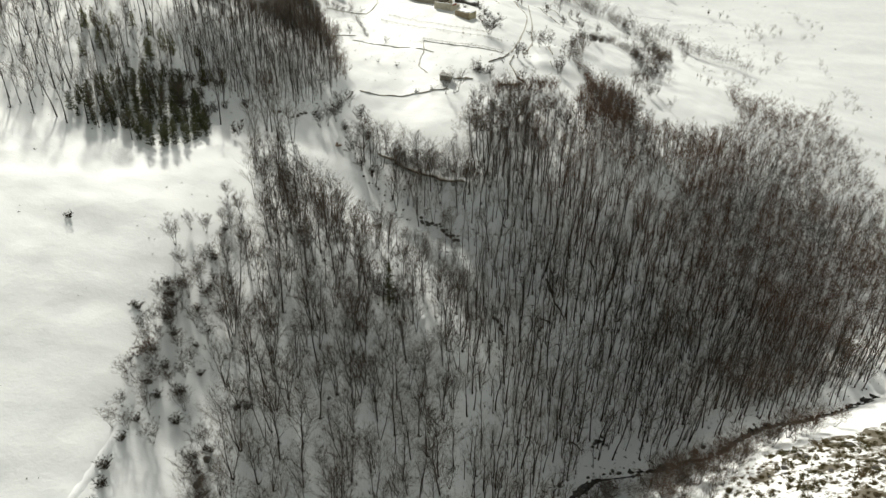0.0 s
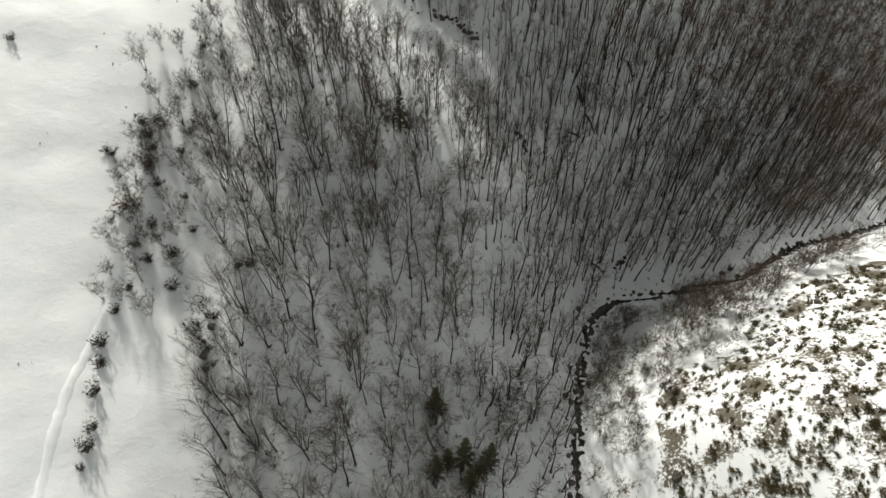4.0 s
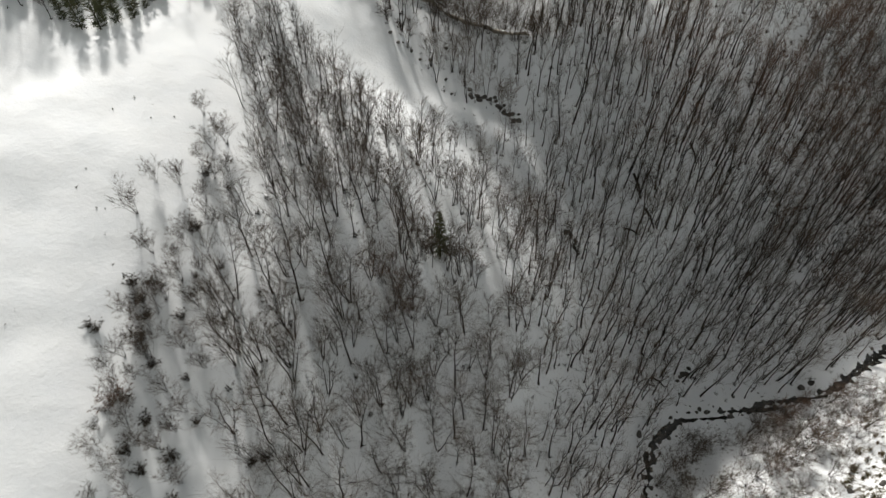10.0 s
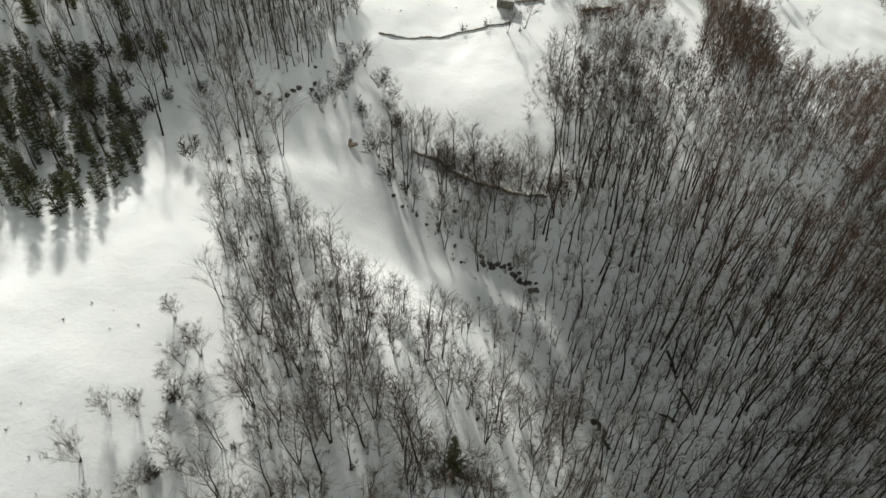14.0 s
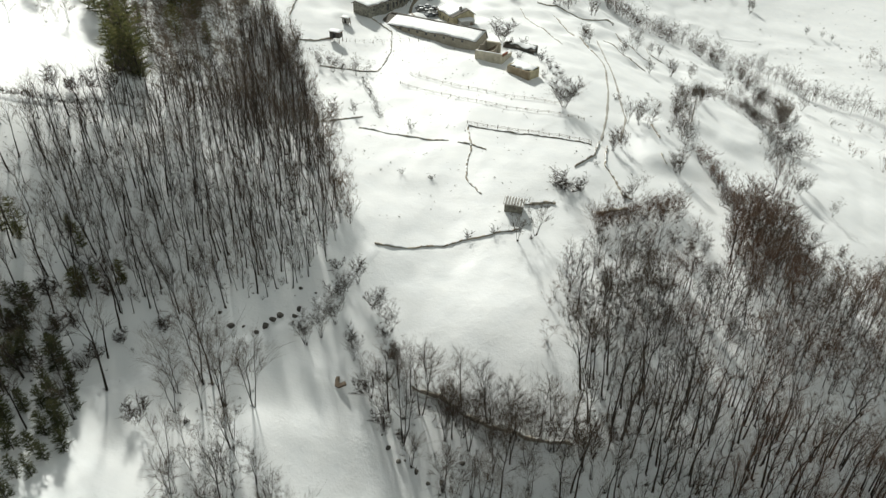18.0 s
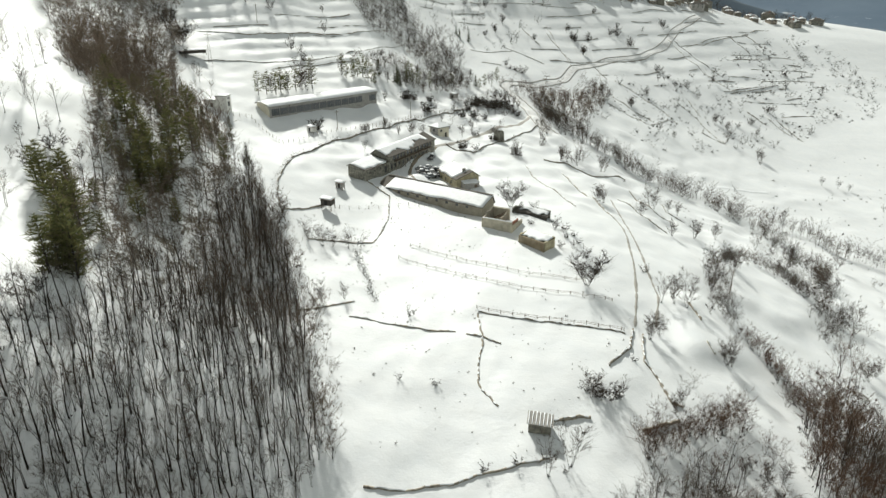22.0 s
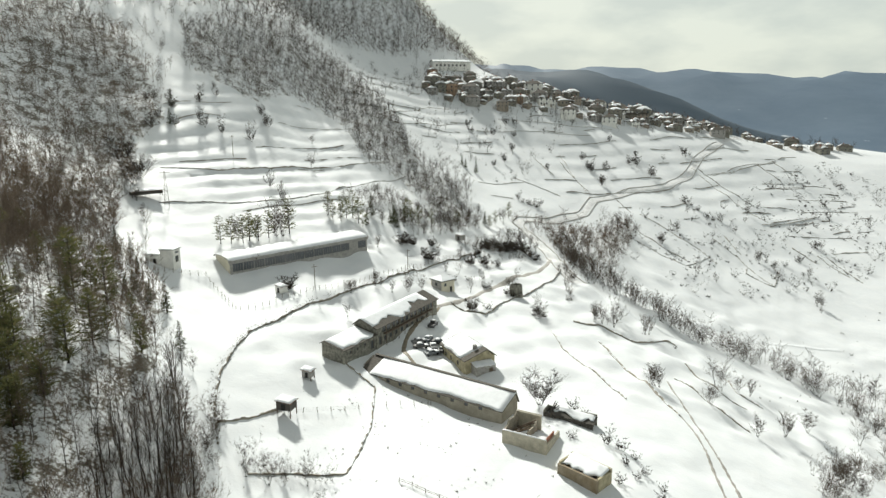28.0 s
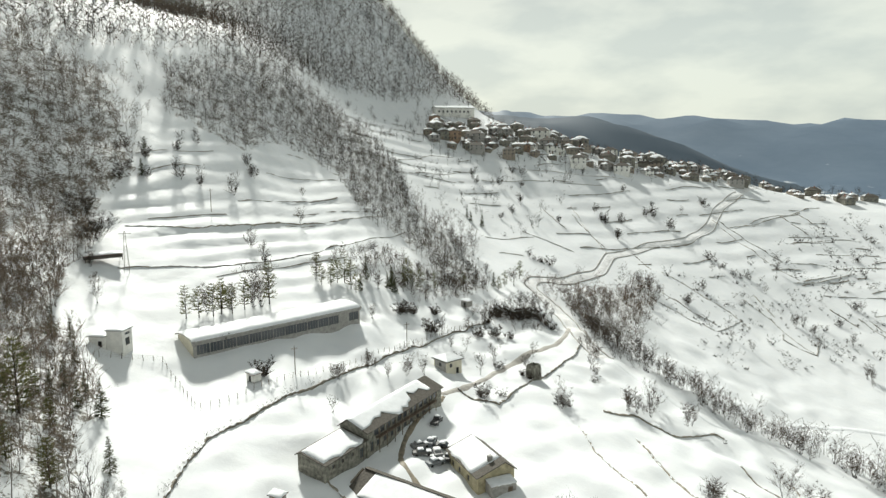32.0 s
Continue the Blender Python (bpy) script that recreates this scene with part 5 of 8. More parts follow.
GULLY = [(16, 492), (28, 500), (36, 503), (52, 509), (75, 539)]
BROOK = [(34, 488), (33, 470), (36.5, 442), (46, 434), (53, 425), (57, 417), (71, 415), (87, 411.5), (100, 408), (113, 385), (112, 350), (100, 322), (96, 300)]
KNOLL = [(50, 276), (53, 288), (57, 298), (62, 312), (68, 325), (80, 342), (90, 334), (94, 318), (90, 300), (80, 288)]
for name, line, gap, wide, kit, mats, label, lo, hi in (
        ("gully_scrub", GULLY, 1.3, 5, LOW_TREES, [BARK, RUST], "brown leafless scrub in the gully below the road", 0.7, 1.2),
        ("brook_scrub", BROOK, 0.8, 2.2, LOW_TREES, [BARK, TWIG], "leafless scrub lining the brook", 0.7, 1.4),
        ("hill_edge_scrub", [(-33, 222), (-38.5, 238), (-44.5, 262), (-51.5, 282), (-61, 300)], 1.5, 1.6, LOW_TREES, [PALE_BARK, PALE_TWIG], "brown spreading bushes along the edge of the knoll wood", 0.6, 1.15),
        ("rust_hedge", [(17.4, 229.6), (20.5, 232.6), (26.6, 236), (34, 240.2), (40.5, 243.6)], 0.5, 1.5, LOW_TREES, [BARK, RUST], "tall rust-brown leafless hedge below the field", 0.7, 1.05),
        ("rust_belt", [(55.2, 276.1), (56.9, 272.8), (57.4, 266.4), (57.7, 259.9), (56.8, 252.7)], 0.55, 1.5, LOW_TREES, [BARK, RUST], "rust-brown leafless scrub between the snowy knolls", 0.6, 1.0),
        ("brook_hedge", [(30, 458), (38.4, 452), (47, 434.5), (58, 420.5), (68.4, 417.4), (83.6, 415.4), (98, 416), (106, 409), (119.5, 405), (134, 402), (136.2, 380.5), (148.6, 378.8), (170, 372)], 0.85, 1.6, FAR_ROUND, [BARK, TWIG], "grey leafless hedge trees along the brook", 0.5, 1.1),
        ("shelf_hedge", [(55.3, 297.8), (57, 306), (60, 312), (66, 324), (73, 333), (81.6, 332.5), (86.6, 324), (88, 312), (92, 330), (97, 345), (110, 360)], 1.2, 1.2, LOW_TREES, [BARK, TWIG], "leafless bushes round the snowy shelf", 0.5, 0.95),
        ("corner_brush", [(-60, 311), (-58, 304), (-58.5, 296), (-60, 284)], 0.9, 1.6, LOW_TREES, [BARK, TWIG], "brown brush at the corner of the curved wall", 0.5, 0.9),
        ("wall_brush", [(-53, 304), (-48, 300), (-43.7, 300.5), (-37, 302)], 0.9, 0.8, LOW_TREES, [BARK, THORN], "dark brush along the field wall", 0.35, 0.7),
        ("path_brush", [(-92, 214.6), (-84, 216.4), (-79.6, 217.6), (-76.6, 220), (-74.4, 222.4), (-71.6, 226)], 0.45, 0.6, TUFTS, [BARK, RUST], "brown dry growth along the knoll path", 0.7, 1.3),
        ("knoll_scrub", KNOLL, 0.9, 2.5, LOW_TREES, [BARK, TWIG], "leafless scrub round the snowy knoll", 0.4, 0.9)):
    pts = np.array(along(line, gap, 0, wide))
    if name == "brook_scrub":
        pts = pts[waves(pts[:, 0], pts[:, 1], 16, 38) > -0.25]
    tagged(new(name, scatter(kit, rows_of(pts[:, 0], pts[:, 1], lo, hi), name, mats, rng)), label, "scrub", kind="stuff")
for name, poly, gap, mats, lo, hi, label in (("gully_thicket", [(28, 482), (30, 456), (41, 446), (60, 478), (70, 503), (79, 536), (64, 523), (46, 511), (28, 490)], 4.4, [PALE_BARK, PALE_TWIG], 0.9, 1.5, "brown leafless thicket in the gully below the road"),
                                             ("farm_thicket", [(-14.0, 447.8), (-4.1, 460.7), (8, 474), (16, 470), (20, 452), (14, 446), (0, 444)], 2.6, [BARK, TWIG], 0.4, 0.75, "low leafless thicket in the bend of the road"),
                                             ("barn_thicket", [(-29.6, 444.6), (-39.3, 461.4), (-50.4, 457.9), (-60.2, 451.9), (-47.2, 483.0), (-29.7, 476.1), (-16.0, 473.6), (-6.0, 480.9), (-14.0, 456.0)], 2.5, [BARK, TWIG], 0.4, 0.95, "leafless bushes between the pines"),
                                             ("ridge_end_wood", [(124, 268), (132, 318), (190, 320), (190, 238), (140, 256)], 4.4, [BARK, RUST], 1.0, 1.4, "rust-brown leafless wood at the end of the ridge"),
                                             ("rusty_slope_wood", [(53.7, 249), (62, 258), (70, 259), (72, 247), (69, 232), (50, 224), (46, 228)], 3.1, [BARK, RUST], 0.9, 1.4, "tall rust-brown leafless wood on the ridge side")):
    x, y = strew(poly, gap)
    tagged(new(name, scatter(LOW_TREES, rows_of(x, y, lo, hi), name, mats, rng)), label, "scrub", kind="stuff")
SLOPE_SCRUB = [(35, 240), (60, 268), (95, 300), (120, 345), (150, 400), (190, 470), (250, 480), (220, 300), (140, 230), (90, 225)]
x, y = strew(SLOPE_SCRUB, 5.0, lambda x, y: (waves(x, y, 35, 31) > 0.3) & ~inside(x, y, EAST_OPEN))
tagged(new("slope_scrub", scatter(LOW_TREES + TUFTS, rows_of(x, y, 0.5, 1.0), "slope_scrub", [BARK, RUST], rng)), "brown leafless scrub on the far side of the ridge", "scrub", kind="stuff")
x, y = strew([(18, 236), (34, 246), (44, 250), (40, 234), (48, 232), (62, 270), (78, 286), (96, 300), (112, 340), (95, 345), (60, 330), (30, 270)], 3.6, lambda x, y: waves(x, y, 22, 34) > 0.6)
tagged(new("ridge_scrub", scatter(LOW_TREES + TUFTS, rows_of(x, y, 0.5, 0.95), "ridge_scrub", [BARK, TWIG], rng)), "leafless scrub scattered over the snowy ridge", "scrub", kind="stuff")
x, y = strew([(-44, 668), (-20, 640), (60, 660), (150, 676), (215, 704), (300, 720), (300, 760), (90, 760), (-40, 740)], 7.5, None, 0.6)
tagged(new("village_trees", scatter(FAR_ROUND, rows_of(x, y, 0.45, 0.9), "village_trees", [BARK, THORN], rng)), "bare garden trees between the village houses", "woodland", kind="stuff")
TERRACES = [(40, 520), (70, 545), (130, 570), (200, 640), (260, 690), (300, 620), (240, 540), (160, 500), (90, 470)]
x, y = strew(TERRACES, 4.6, lambda x, y: waves(x, y, 40, 32) > -0.1)
tagged(new("terrace_scrub", scatter(TUFTS + SHRUBS, rows_of(x, y, 1.0, 2.4), "terrace_scrub", [BARK, THORN], rng)), "scattered dark scrub on snowy terraces", "scrub", kind="stuff")
x, y = strew([(-60, 560), (-20, 530), (20, 560), (60, 640), (100, 690), (-20, 700), (-80, 690), (-95, 620)], 6.0, lambda x, y: waves(x, y, 40, 33) > 0.0)
tagged(new("village_scrub", scatter(SHRUBS + LOW_TREES, rows_of(x, y, 0.6, 1.3), "village_scrub", [BARK, THORN], rng)), "scattered bushes and small trees below the village", "scrub", kind="stuff")
x, y = strew(RAVINE_WOOD, 2.7, lambda x, y: open_ground(x, y))
tagged(new("wood_undergrowth", scatter(TUFTS, rows_of(x, y, 0.4, 1.35), "wood_undergrowth", [BARK, BARK], rng)), "dark undergrowth and stumps between the trees", "undergrowth", kind="stuff")
x, y = strew(HILL_WOOD + WEST_WOOD[::-1], 3.0)
tagged(new("hill_undergrowth", scatter(TUFTS, rows_of(x, y, 0.25, 0.7), "hill_undergrowth", [BARK, BARK], rng)), "dark undergrowth on the snowy knoll", "undergrowth", kind="stuff")

x, y = strew(STRIP_WOOD + LEFT_SLOPE[::-1], 2.6)
tagged(new("slope_undergrowth", scatter(TUFTS, rows_of(x, y, 0.4, 1.1), "slope_undergrowth", [PALE_BARK, PALE_TWIG], rng)), "brown undergrowth between the leafless trees", "undergrowth", kind="stuff")
x, y = strew([(62, 372), (70, 410), (112, 402), (150, 470), (200, 500), (240, 470), (170, 380), (118, 350)], 5.0, lambda x, y: waves(x, y, 24, 39) > 0.1, 0.8)
tagged(new("slope_stalks", scatter(TUFTS, rows_of(x, y, 0.4, 1.3), "slope_stalks", [BARK, TWIG], rng)), "dry stalks and tufts on the open snow slope", "grass", kind="stuff")
FIELD = [(-52, 235), (-48, 262), (-56, 300), (-45.7, 338.5), (-10, 335), (20, 300), (30, 262), (8, 228), (-30, 222)]
x, y = strew(FIELD, 2.0, lambda x, y: waves(x, y, 13, 36) > 0.3)
tagged(new("dry_grass", scatter(TUFTS, rows_of(x, y, 0.2, 0.6), "dry_grass", [BARK, PALE_TWIG], rng)), "dry stalks sticking out of the field snow", "grass", kind="stuff")
x, y = strew([(-120, 20), (-120, 140), (-66, 146), (-52, 140), (-55, 90), (-56, 20)], 3.0, lambda x, y: waves(x, y, 17, 37) > 0.55)
tagged(new("field_stalks", scatter(TUFTS, rows_of(x, y, 0.2, 0.55), "field_stalks", [BARK, TWIG], rng)), "scattered stalks on the steep snowfield", "grass", kind="stuff")

# ---- stream, rocks and rough ground ----


def ribbon(name, line, half, mat, up, label, category, step=1.2, kind="structure", wobble=0.25, seed=0):
    """A strip that follows the ground."""
    g = np.random.default_rng(seed)
    pts = []
    for (ax, ay), (bx, by) in zip(line[:-1], line[1:]):
        n = max(1, int(math.hypot(bx - ax, by - ay) / step))
        pts += [(ax + (bx - ax) * i / n, ay + (by - ay) * i / n) for i in range(n)]
    pts = np.array(pts + [line[-1]], float)
    for _ in range(4):
        pts[1:-1] = (pts[:-2] + 2 * pts[1:-1] + pts[2:]) / 4
    d = np.gradient(pts, axis=0)
    d /= np.linalg.norm(d, axis=1)[:, None] + 1e-9
    nrm = np.stack([-d[:, 1], d[:, 0]], -1)
    rows, k = [], 5
    w = half * (1 + wobble * g.uniform(-1, 1, (len(pts), 1)))
    for i in range(k):
        q = pts + nrm * w * (2 * i / (k - 1) - 1)
        z = H(q[:, 0], q[:, 1]) + up - (0.25 if i in (0, k - 1) else 0)
        rows.append(np.c_[q, z])
    v = np.stack(rows, 1).reshape(-1, 3)
    ids = np.arange(len(pts) * k).reshape(-1, k)
    f = np.stack([ids[:-1, :-1], ids[:-1, 1:], ids[1:, 1:], ids[1:, :-1]], -1).reshape(-1, 4)
    return tagged(new(name, mesh_of(name, v, f, mat, smooth_faces=True)), label, category, kind=kind)


ribbon("stream", STREAM[:14], 1.25, WATER, 0.16, "narrow dark stream in a snowy ravine", "water", 0.8, wobble=0.6, seed=3)


def boulder_mesh(seed, mat):
    g = np.random.default_rng(seed)
    bm = bmesh.new()
    bmesh.ops.create_icosphere(bm, subdivisions=2, radius=1)
    for v in bm.verts:
        v.co *= g.uniform(0.82, 1.1) * (0.9 + 0.25 * math.sin(2.3 * v.co.x + seed) * math.cos(1.9 * v.co.y + 2 * seed))
        v.co.z *= 0.6
    me = bpy.data.meshes.new("boulder")
    bm.to_mesh(me)
    bm.free()
    me.materials.append(mat)
    return me


BOULDERS = [boulder_mesh(s, ROCK) for s in range(6)]
for px, py in along(STREAM[1:13], 0.7, 0, 1.3):
    s = float(np.clip(rng.lognormal(-1.05, 0.5), 0.15, 1.0))
    ob = new("boulder", BOULDERS[int(rng.integers(6))])
    ob.matrix_basis = pose(px, py, float(H(px, py)) + 0.05, rng.uniform(-20, 20), rng.uniform(-20, 20), rng.uniform(0, 360)) @ Matrix.Scale(s, 4)
    tagged(ob, "dark wet boulder beside the stream", "boulder", "stream boulders")
for line, gap, wide, lo, hi, label in (([(-24, 180), (-22.3, 176), (-17, 175.5), (-13.2, 174), (-12.6, 171), (-9.7, 168.4)], 1.9, 1.9, 0.15, 0.6, "dark stone along the meadow edge"), ([(-6.5, 172), (-4.8, 170.9), (-1.9, 171), (0.9, 169.5), (4.7, 168.2)], 0.6, 0.5, 0.35, 0.8, "dark stone of the ditch below the meadow"),
                                       ([(14.5, 146), (15.5, 144), (16.5, 141)], 0.7, 0.8, 0.4, 0.9, "dark mossy rock in the wood"), ([(-39, 76), (-38, 73), (-37.5, 68)], 2.2, 0.9, 0.4, 0.9, "dark rock outcrop at the foot of the field"),
                                       ([(40, 124), (44, 126)], 0.9, 0.6, 0.5, 1.0, "dark rock above the stream"), ([(-50.5, 190), (-48, 190.3), (-44.6, 192), (-41.9, 195), (-39.3, 200), (-36.9, 203)], 1.7, 1.0, 0.15, 0.75, "dark stone of the bank above the track")):
    for px, py in along(line, gap, 0, wide):
        ob = new("boulder", BOULDERS[int(rng.integers(6))])
        ob.matrix_basis = pose(px, py, float(H(px, py)) + 0.05, rng.uniform(-20, 20), rng.uniform(-20, 20), rng.uniform(0, 360)) @ Matrix.Scale(rng.uniform(lo, hi), 4)
        tagged(ob, label, "boulder", "rocks of the wood")


def fallen_log(x0, y0, x1, y1, r):
    a, b = spot(x0, y0, r * 0.7), spot(x1, y1, r * 0.7)
    root = thing("fallen_log", Matrix.Translation(a), "dark fallen tree trunk lying in the snow", "log", "fallen logs")
    st = Sticks()
    d = np.array(b - a)
    st.rod((0, 0, 0), d * 0.5 + (0.3, 0.2, 0.15), r, r * 0.85, 0, 7)
    st.rod(d * 0.5 + (0.3, 0.2, 0.15), d, r * 0.85, r * 0.5, 0, 7)
    v, f, m = st.arrays()
    shared("trunk", mesh_of("trunk", v, f, BARK), root)
    for k in range(9):
        o = d * rng.uniform(0.2, 0.98)
        br = Sticks()
        br.rod(o, o + np.array([rng.normal(0, 1.2), rng.normal(0, 1.2), rng.uniform(0.6, 1.6)]), r * 0.35, 0.03)
        v, f, m = br.arrays()
        shared("branch", mesh_of("branch", v, f, BARK), root)


for q in ((29.5, 159.0, 30.9, 154.2, 0.30), (31.5, 153.0, 33.9, 149.0, 0.24), (27.2, 148.8, 30.6, 147.7, 0.20), (42.9, 167.2, 44.6, 163.6, 0.22), (34.0, 123.5, 36.8, 122.3, 0.20)):
    fallen_log(*q)
x, y = strew([(40, 62), (44, 90), (57, 92), (68, 104), (92, 116), (112, 112), (112, 62)], 3.2, lambda x, y: waves(x, y, 14, 41) > 0.25, 0.8)
for px, py in zip(x, y):
    s = float(np.clip(rng.lognormal(-0.6, 0.5), 0.25, 1.3))
    ob = new("boulder", BOULDERS[int(rng.integers(6))])
    ob.matrix_basis = pose(px, py, float(H(px, py)) - 0.1, rng.uniform(-20, 20), rng.uniform(-20, 20), rng.uniform(0, 360)) @ Matrix.Scale(s, 4)
    tagged(ob, "brown rock sticking out of the melting snow", "boulder", "rocks of the bare slope")


def evergreen_shrub(seed, size):
    g = np.random.default_rng(seed)
    s = Sticks()
    for k in range(84):
        o = np.array([g.normal(0, 0.35), g.normal(0, 0.35), 0]) * size
        w = np.array([g.normal(0, 0.5), g.normal(0, 0.5), g.uniform(0.2, 0.7)]) * size * 0.75
        s.blade(o, o + w, 0.16 * size, 1, g.normal(0, 1, 3))
    s.rod((0, 0, -0.2), (0, 0, 0.4 * size), 0.06, 0.03, 0)
    return s.arrays()


OLIVE = island_material("olive_scrub", [(0.085, 0.080, 0.036), (0.135, 0.115, 0.055), (0.19, 0.14, 0.085)], through_light=0.4)
x, y = strew([(40, 50), (41, 84), (47, 92), (57, 92), (68, 105), (76, 111), (92, 117), (140, 130), (150, 90), (112, 50)], 1.4, lambda x, y: waves(x, y, 7, 42) > -0.4, 0.9)
tagged(new("juniper_scrub", scatter([evergreen_shrub(81, 0.9), evergreen_shrub(82, 0.6), evergreen_shrub(83, 1.2)], rows_of(x, y, 0.35, 1.2), "juniper_scrub", [BARK, OLIVE], rng)), "olive-brown low scrub on the half-bare rocky slope", "scrub", kind="stuff")

# ---- tracks and roads ----
LANE = [(-20.0, 386.3), (-14.2, 392.0), (-4.9, 405.9), (7, 423.3), (19.9, 442.9), (25.4, 457.8)]
ROAD = [(32.2, 431.5), (27.7, 447.5), (26, 461.4), (21.1, 479.6), (15, 495), (18, 504), (34, 516), (54, 540), (64, 562), (90, 584), (116, 598), (136, 620), (150, 645), (179, 682), (204, 713)]
ribbon("farm_lane", LANE, 1.3, TRODDEN, 0.10, "narrow lane trodden through the snow", "road", 2.0, wobble=0.15, seed=27)
ribbon("brook_track", [(32.2, 431.5), (40.5, 420.3), (50.3, 406.8), (57.5, 403.4), (66, 410), (78, 420), (100, 437.7), (123.6, 443.9), (137, 443.6)], 1.3, SNOW, 0.2, "snow-covered track above the brook", "track", 2.0, wobble=0.2, seed=28)
ribbon("road", ROAD, 2.4, ROADSNOW, 0.10, "narrow ploughed road with packed snow", "road", 2.0, wobble=0.05)
for off, s in ((-1.1, 8), (1.1, 9)):
    rut = [(a - (d - b) / math.hypot(c - a, d - b) * off, b + (c - a) / math.hypot(c - a, d - b) * off) for (a, b), (c, d) in zip(ROAD[:-1], ROAD[1:])]
    ribbon("wheel_rut", rut, 0.25, ROADSNOW, 0.13, "grey slushy wheel rut in the road snow", "road", 2.0, wobble=0.3, seed=s)
# darker than snow: exposed soil plus the banks' shadow lines painted in
for off, s in ((-2.7, 18), (2.7, 19)):
    rim = [(a - (d - b) / math.hypot(c - a, d - b) * off, b + (c - a) / math.hypot(c - a, d - b) * off) for (a, b), (c, d) in zip(ROAD[:-1], ROAD[1:])]
    ribbon("snow_bank", rim, 0.24, TRODDEN, 0.32, "ploughed snow bank beside the road, dirt and shade in its colour", "snow bank", 1.5, wobble=0.5, seed=s)
ribbon("forest_track", TRACK, 2.0, SNOW, 0.05, "snow-covered track along the wood", "track", 1.5, wobble=0.1)
ribbon("yard_track", [(-19.0, 385.5), (-20.1, 381.3), (-24.2, 372.5), (-27.8, 361.1), (-27.8, 353.1), (-23.8, 346.8), (-17.6, 338.9), (-6, 329)], 0.85, MUD, 0.06, "muddy wheel track through the farmyard snow", "track", 1.2, wobble=0.3, seed=2)
ribbon("hill_path", HILL_PATH, 1.2, SNOW, 0.12, "snow-covered path across the wooded knoll", "track", 1.2, wobble=0.2, seed=16)
ribbon("cut_bank", CUT_BANK, 1.9, SNOW, 0.35, "pale snowy bank of an old path between the trees", "bank", 1.0, wobble=0.6, seed=14)
ribbon("field_path", [(-51.3, 82), (-51.5, 73.1), (-52.0, 69), (-53.2, 64), (-53.3, 56.1), (-52.9, 48)], 0.8, SNOW, 0.10, "trodden path along the edge of the snowfield", "track", 1.0, wobble=0.3, seed=15)
for line, s in (([(27.5, 379), (32.7, 352.6), (37.6, 334), (37.1, 322), (33.8, 301), (29.8, 283), (25.5, 268)], 5), ([(41.3, 359), (39.4, 327.5), (38.7, 314), (36.6, 297), (35.8, 285), (30.8, 270)], 6)):
    ribbon("footpath", line, 0.45, TRODDEN, 0.05, "narrow trodden path through the snow", "track", 1.2, wobble=0.6, seed=s)

# ---- walls, hedges and fences ----


def stone_wall(line, high=0.9, wide=0.38, label="low dry-stone field wall with snow on top", seed=0, mat=STONE, name="stone_wall"):
    g = np.random.default_rng(seed)
    pts = np.array(along(line, 0.8, 0, 0.08) + [line[-1]])
    d = np.gradient(pts, axis=0)
    d /= np.linalg.norm(d, axis=1)[:, None] + 1e-9
    nrm = np.stack([-d[:, 1], d[:, 0]], -1)
    z = H(pts[:, 0], pts[:, 1])
    h = 0.6 * high * g.uniform(0.4, 1.1, len(pts))
    w = wide * g.uniform(0.35, 0.6, (len(pts), 1))
    ring = [np.c_[pts + nrm * w, z - 0.5], np.c_[pts + nrm * w * 0.8, z + h], np.c_[pts - nrm * w * 0.8, z + h * g.uniform(0.85, 1, len(pts))], np.c_[pts - nrm * w, z - 0.5]]
    v = np.stack(ring, 1).reshape(-1, 3)
    ids = np.arange(len(v)).reshape(-1, 4)
    f = np.concatenate([np.stack([ids[:-1, i], ids[1:, i], ids[1:, i + 1], ids[:-1, i + 1]], -1) for i in range(3)])
    f = np.concatenate([f, ids[[0]], ids[[-1]][:, ::-1]])
    root = thing(name, Matrix.Identity(4), label, "wall")
    shared("stonework", mesh_of("stonework", v, f, mat), root)
    # snow lies along the top in broken stretches
    vs, fs, n = [], [], 0
    for i in range(len(pts) - 1):
        if g.uniform() < 0.45:
            a, b = pts[i], pts[i + 1]
            for p, hh, nn in ((a, z[i] + h[i], nrm[i]), (b, z[i + 1] + h[i + 1], nrm[i + 1])):
                vs += [(*(p + nn * wide * 0.42), hh - 0.02), (*p, hh + 0.16), (*(p - nn * wide * 0.42), hh - 0.02)]
            fs += [(n, n + 3, n + 4, n + 1), (n + 1, n + 4, n + 5, n + 2)]
            n += 6
    if fs:
        shared("snow_cap", mesh_of("snow_cap", vs, fs, SNOW, smooth_faces=True), root, label="patchy snow cap")
    return root


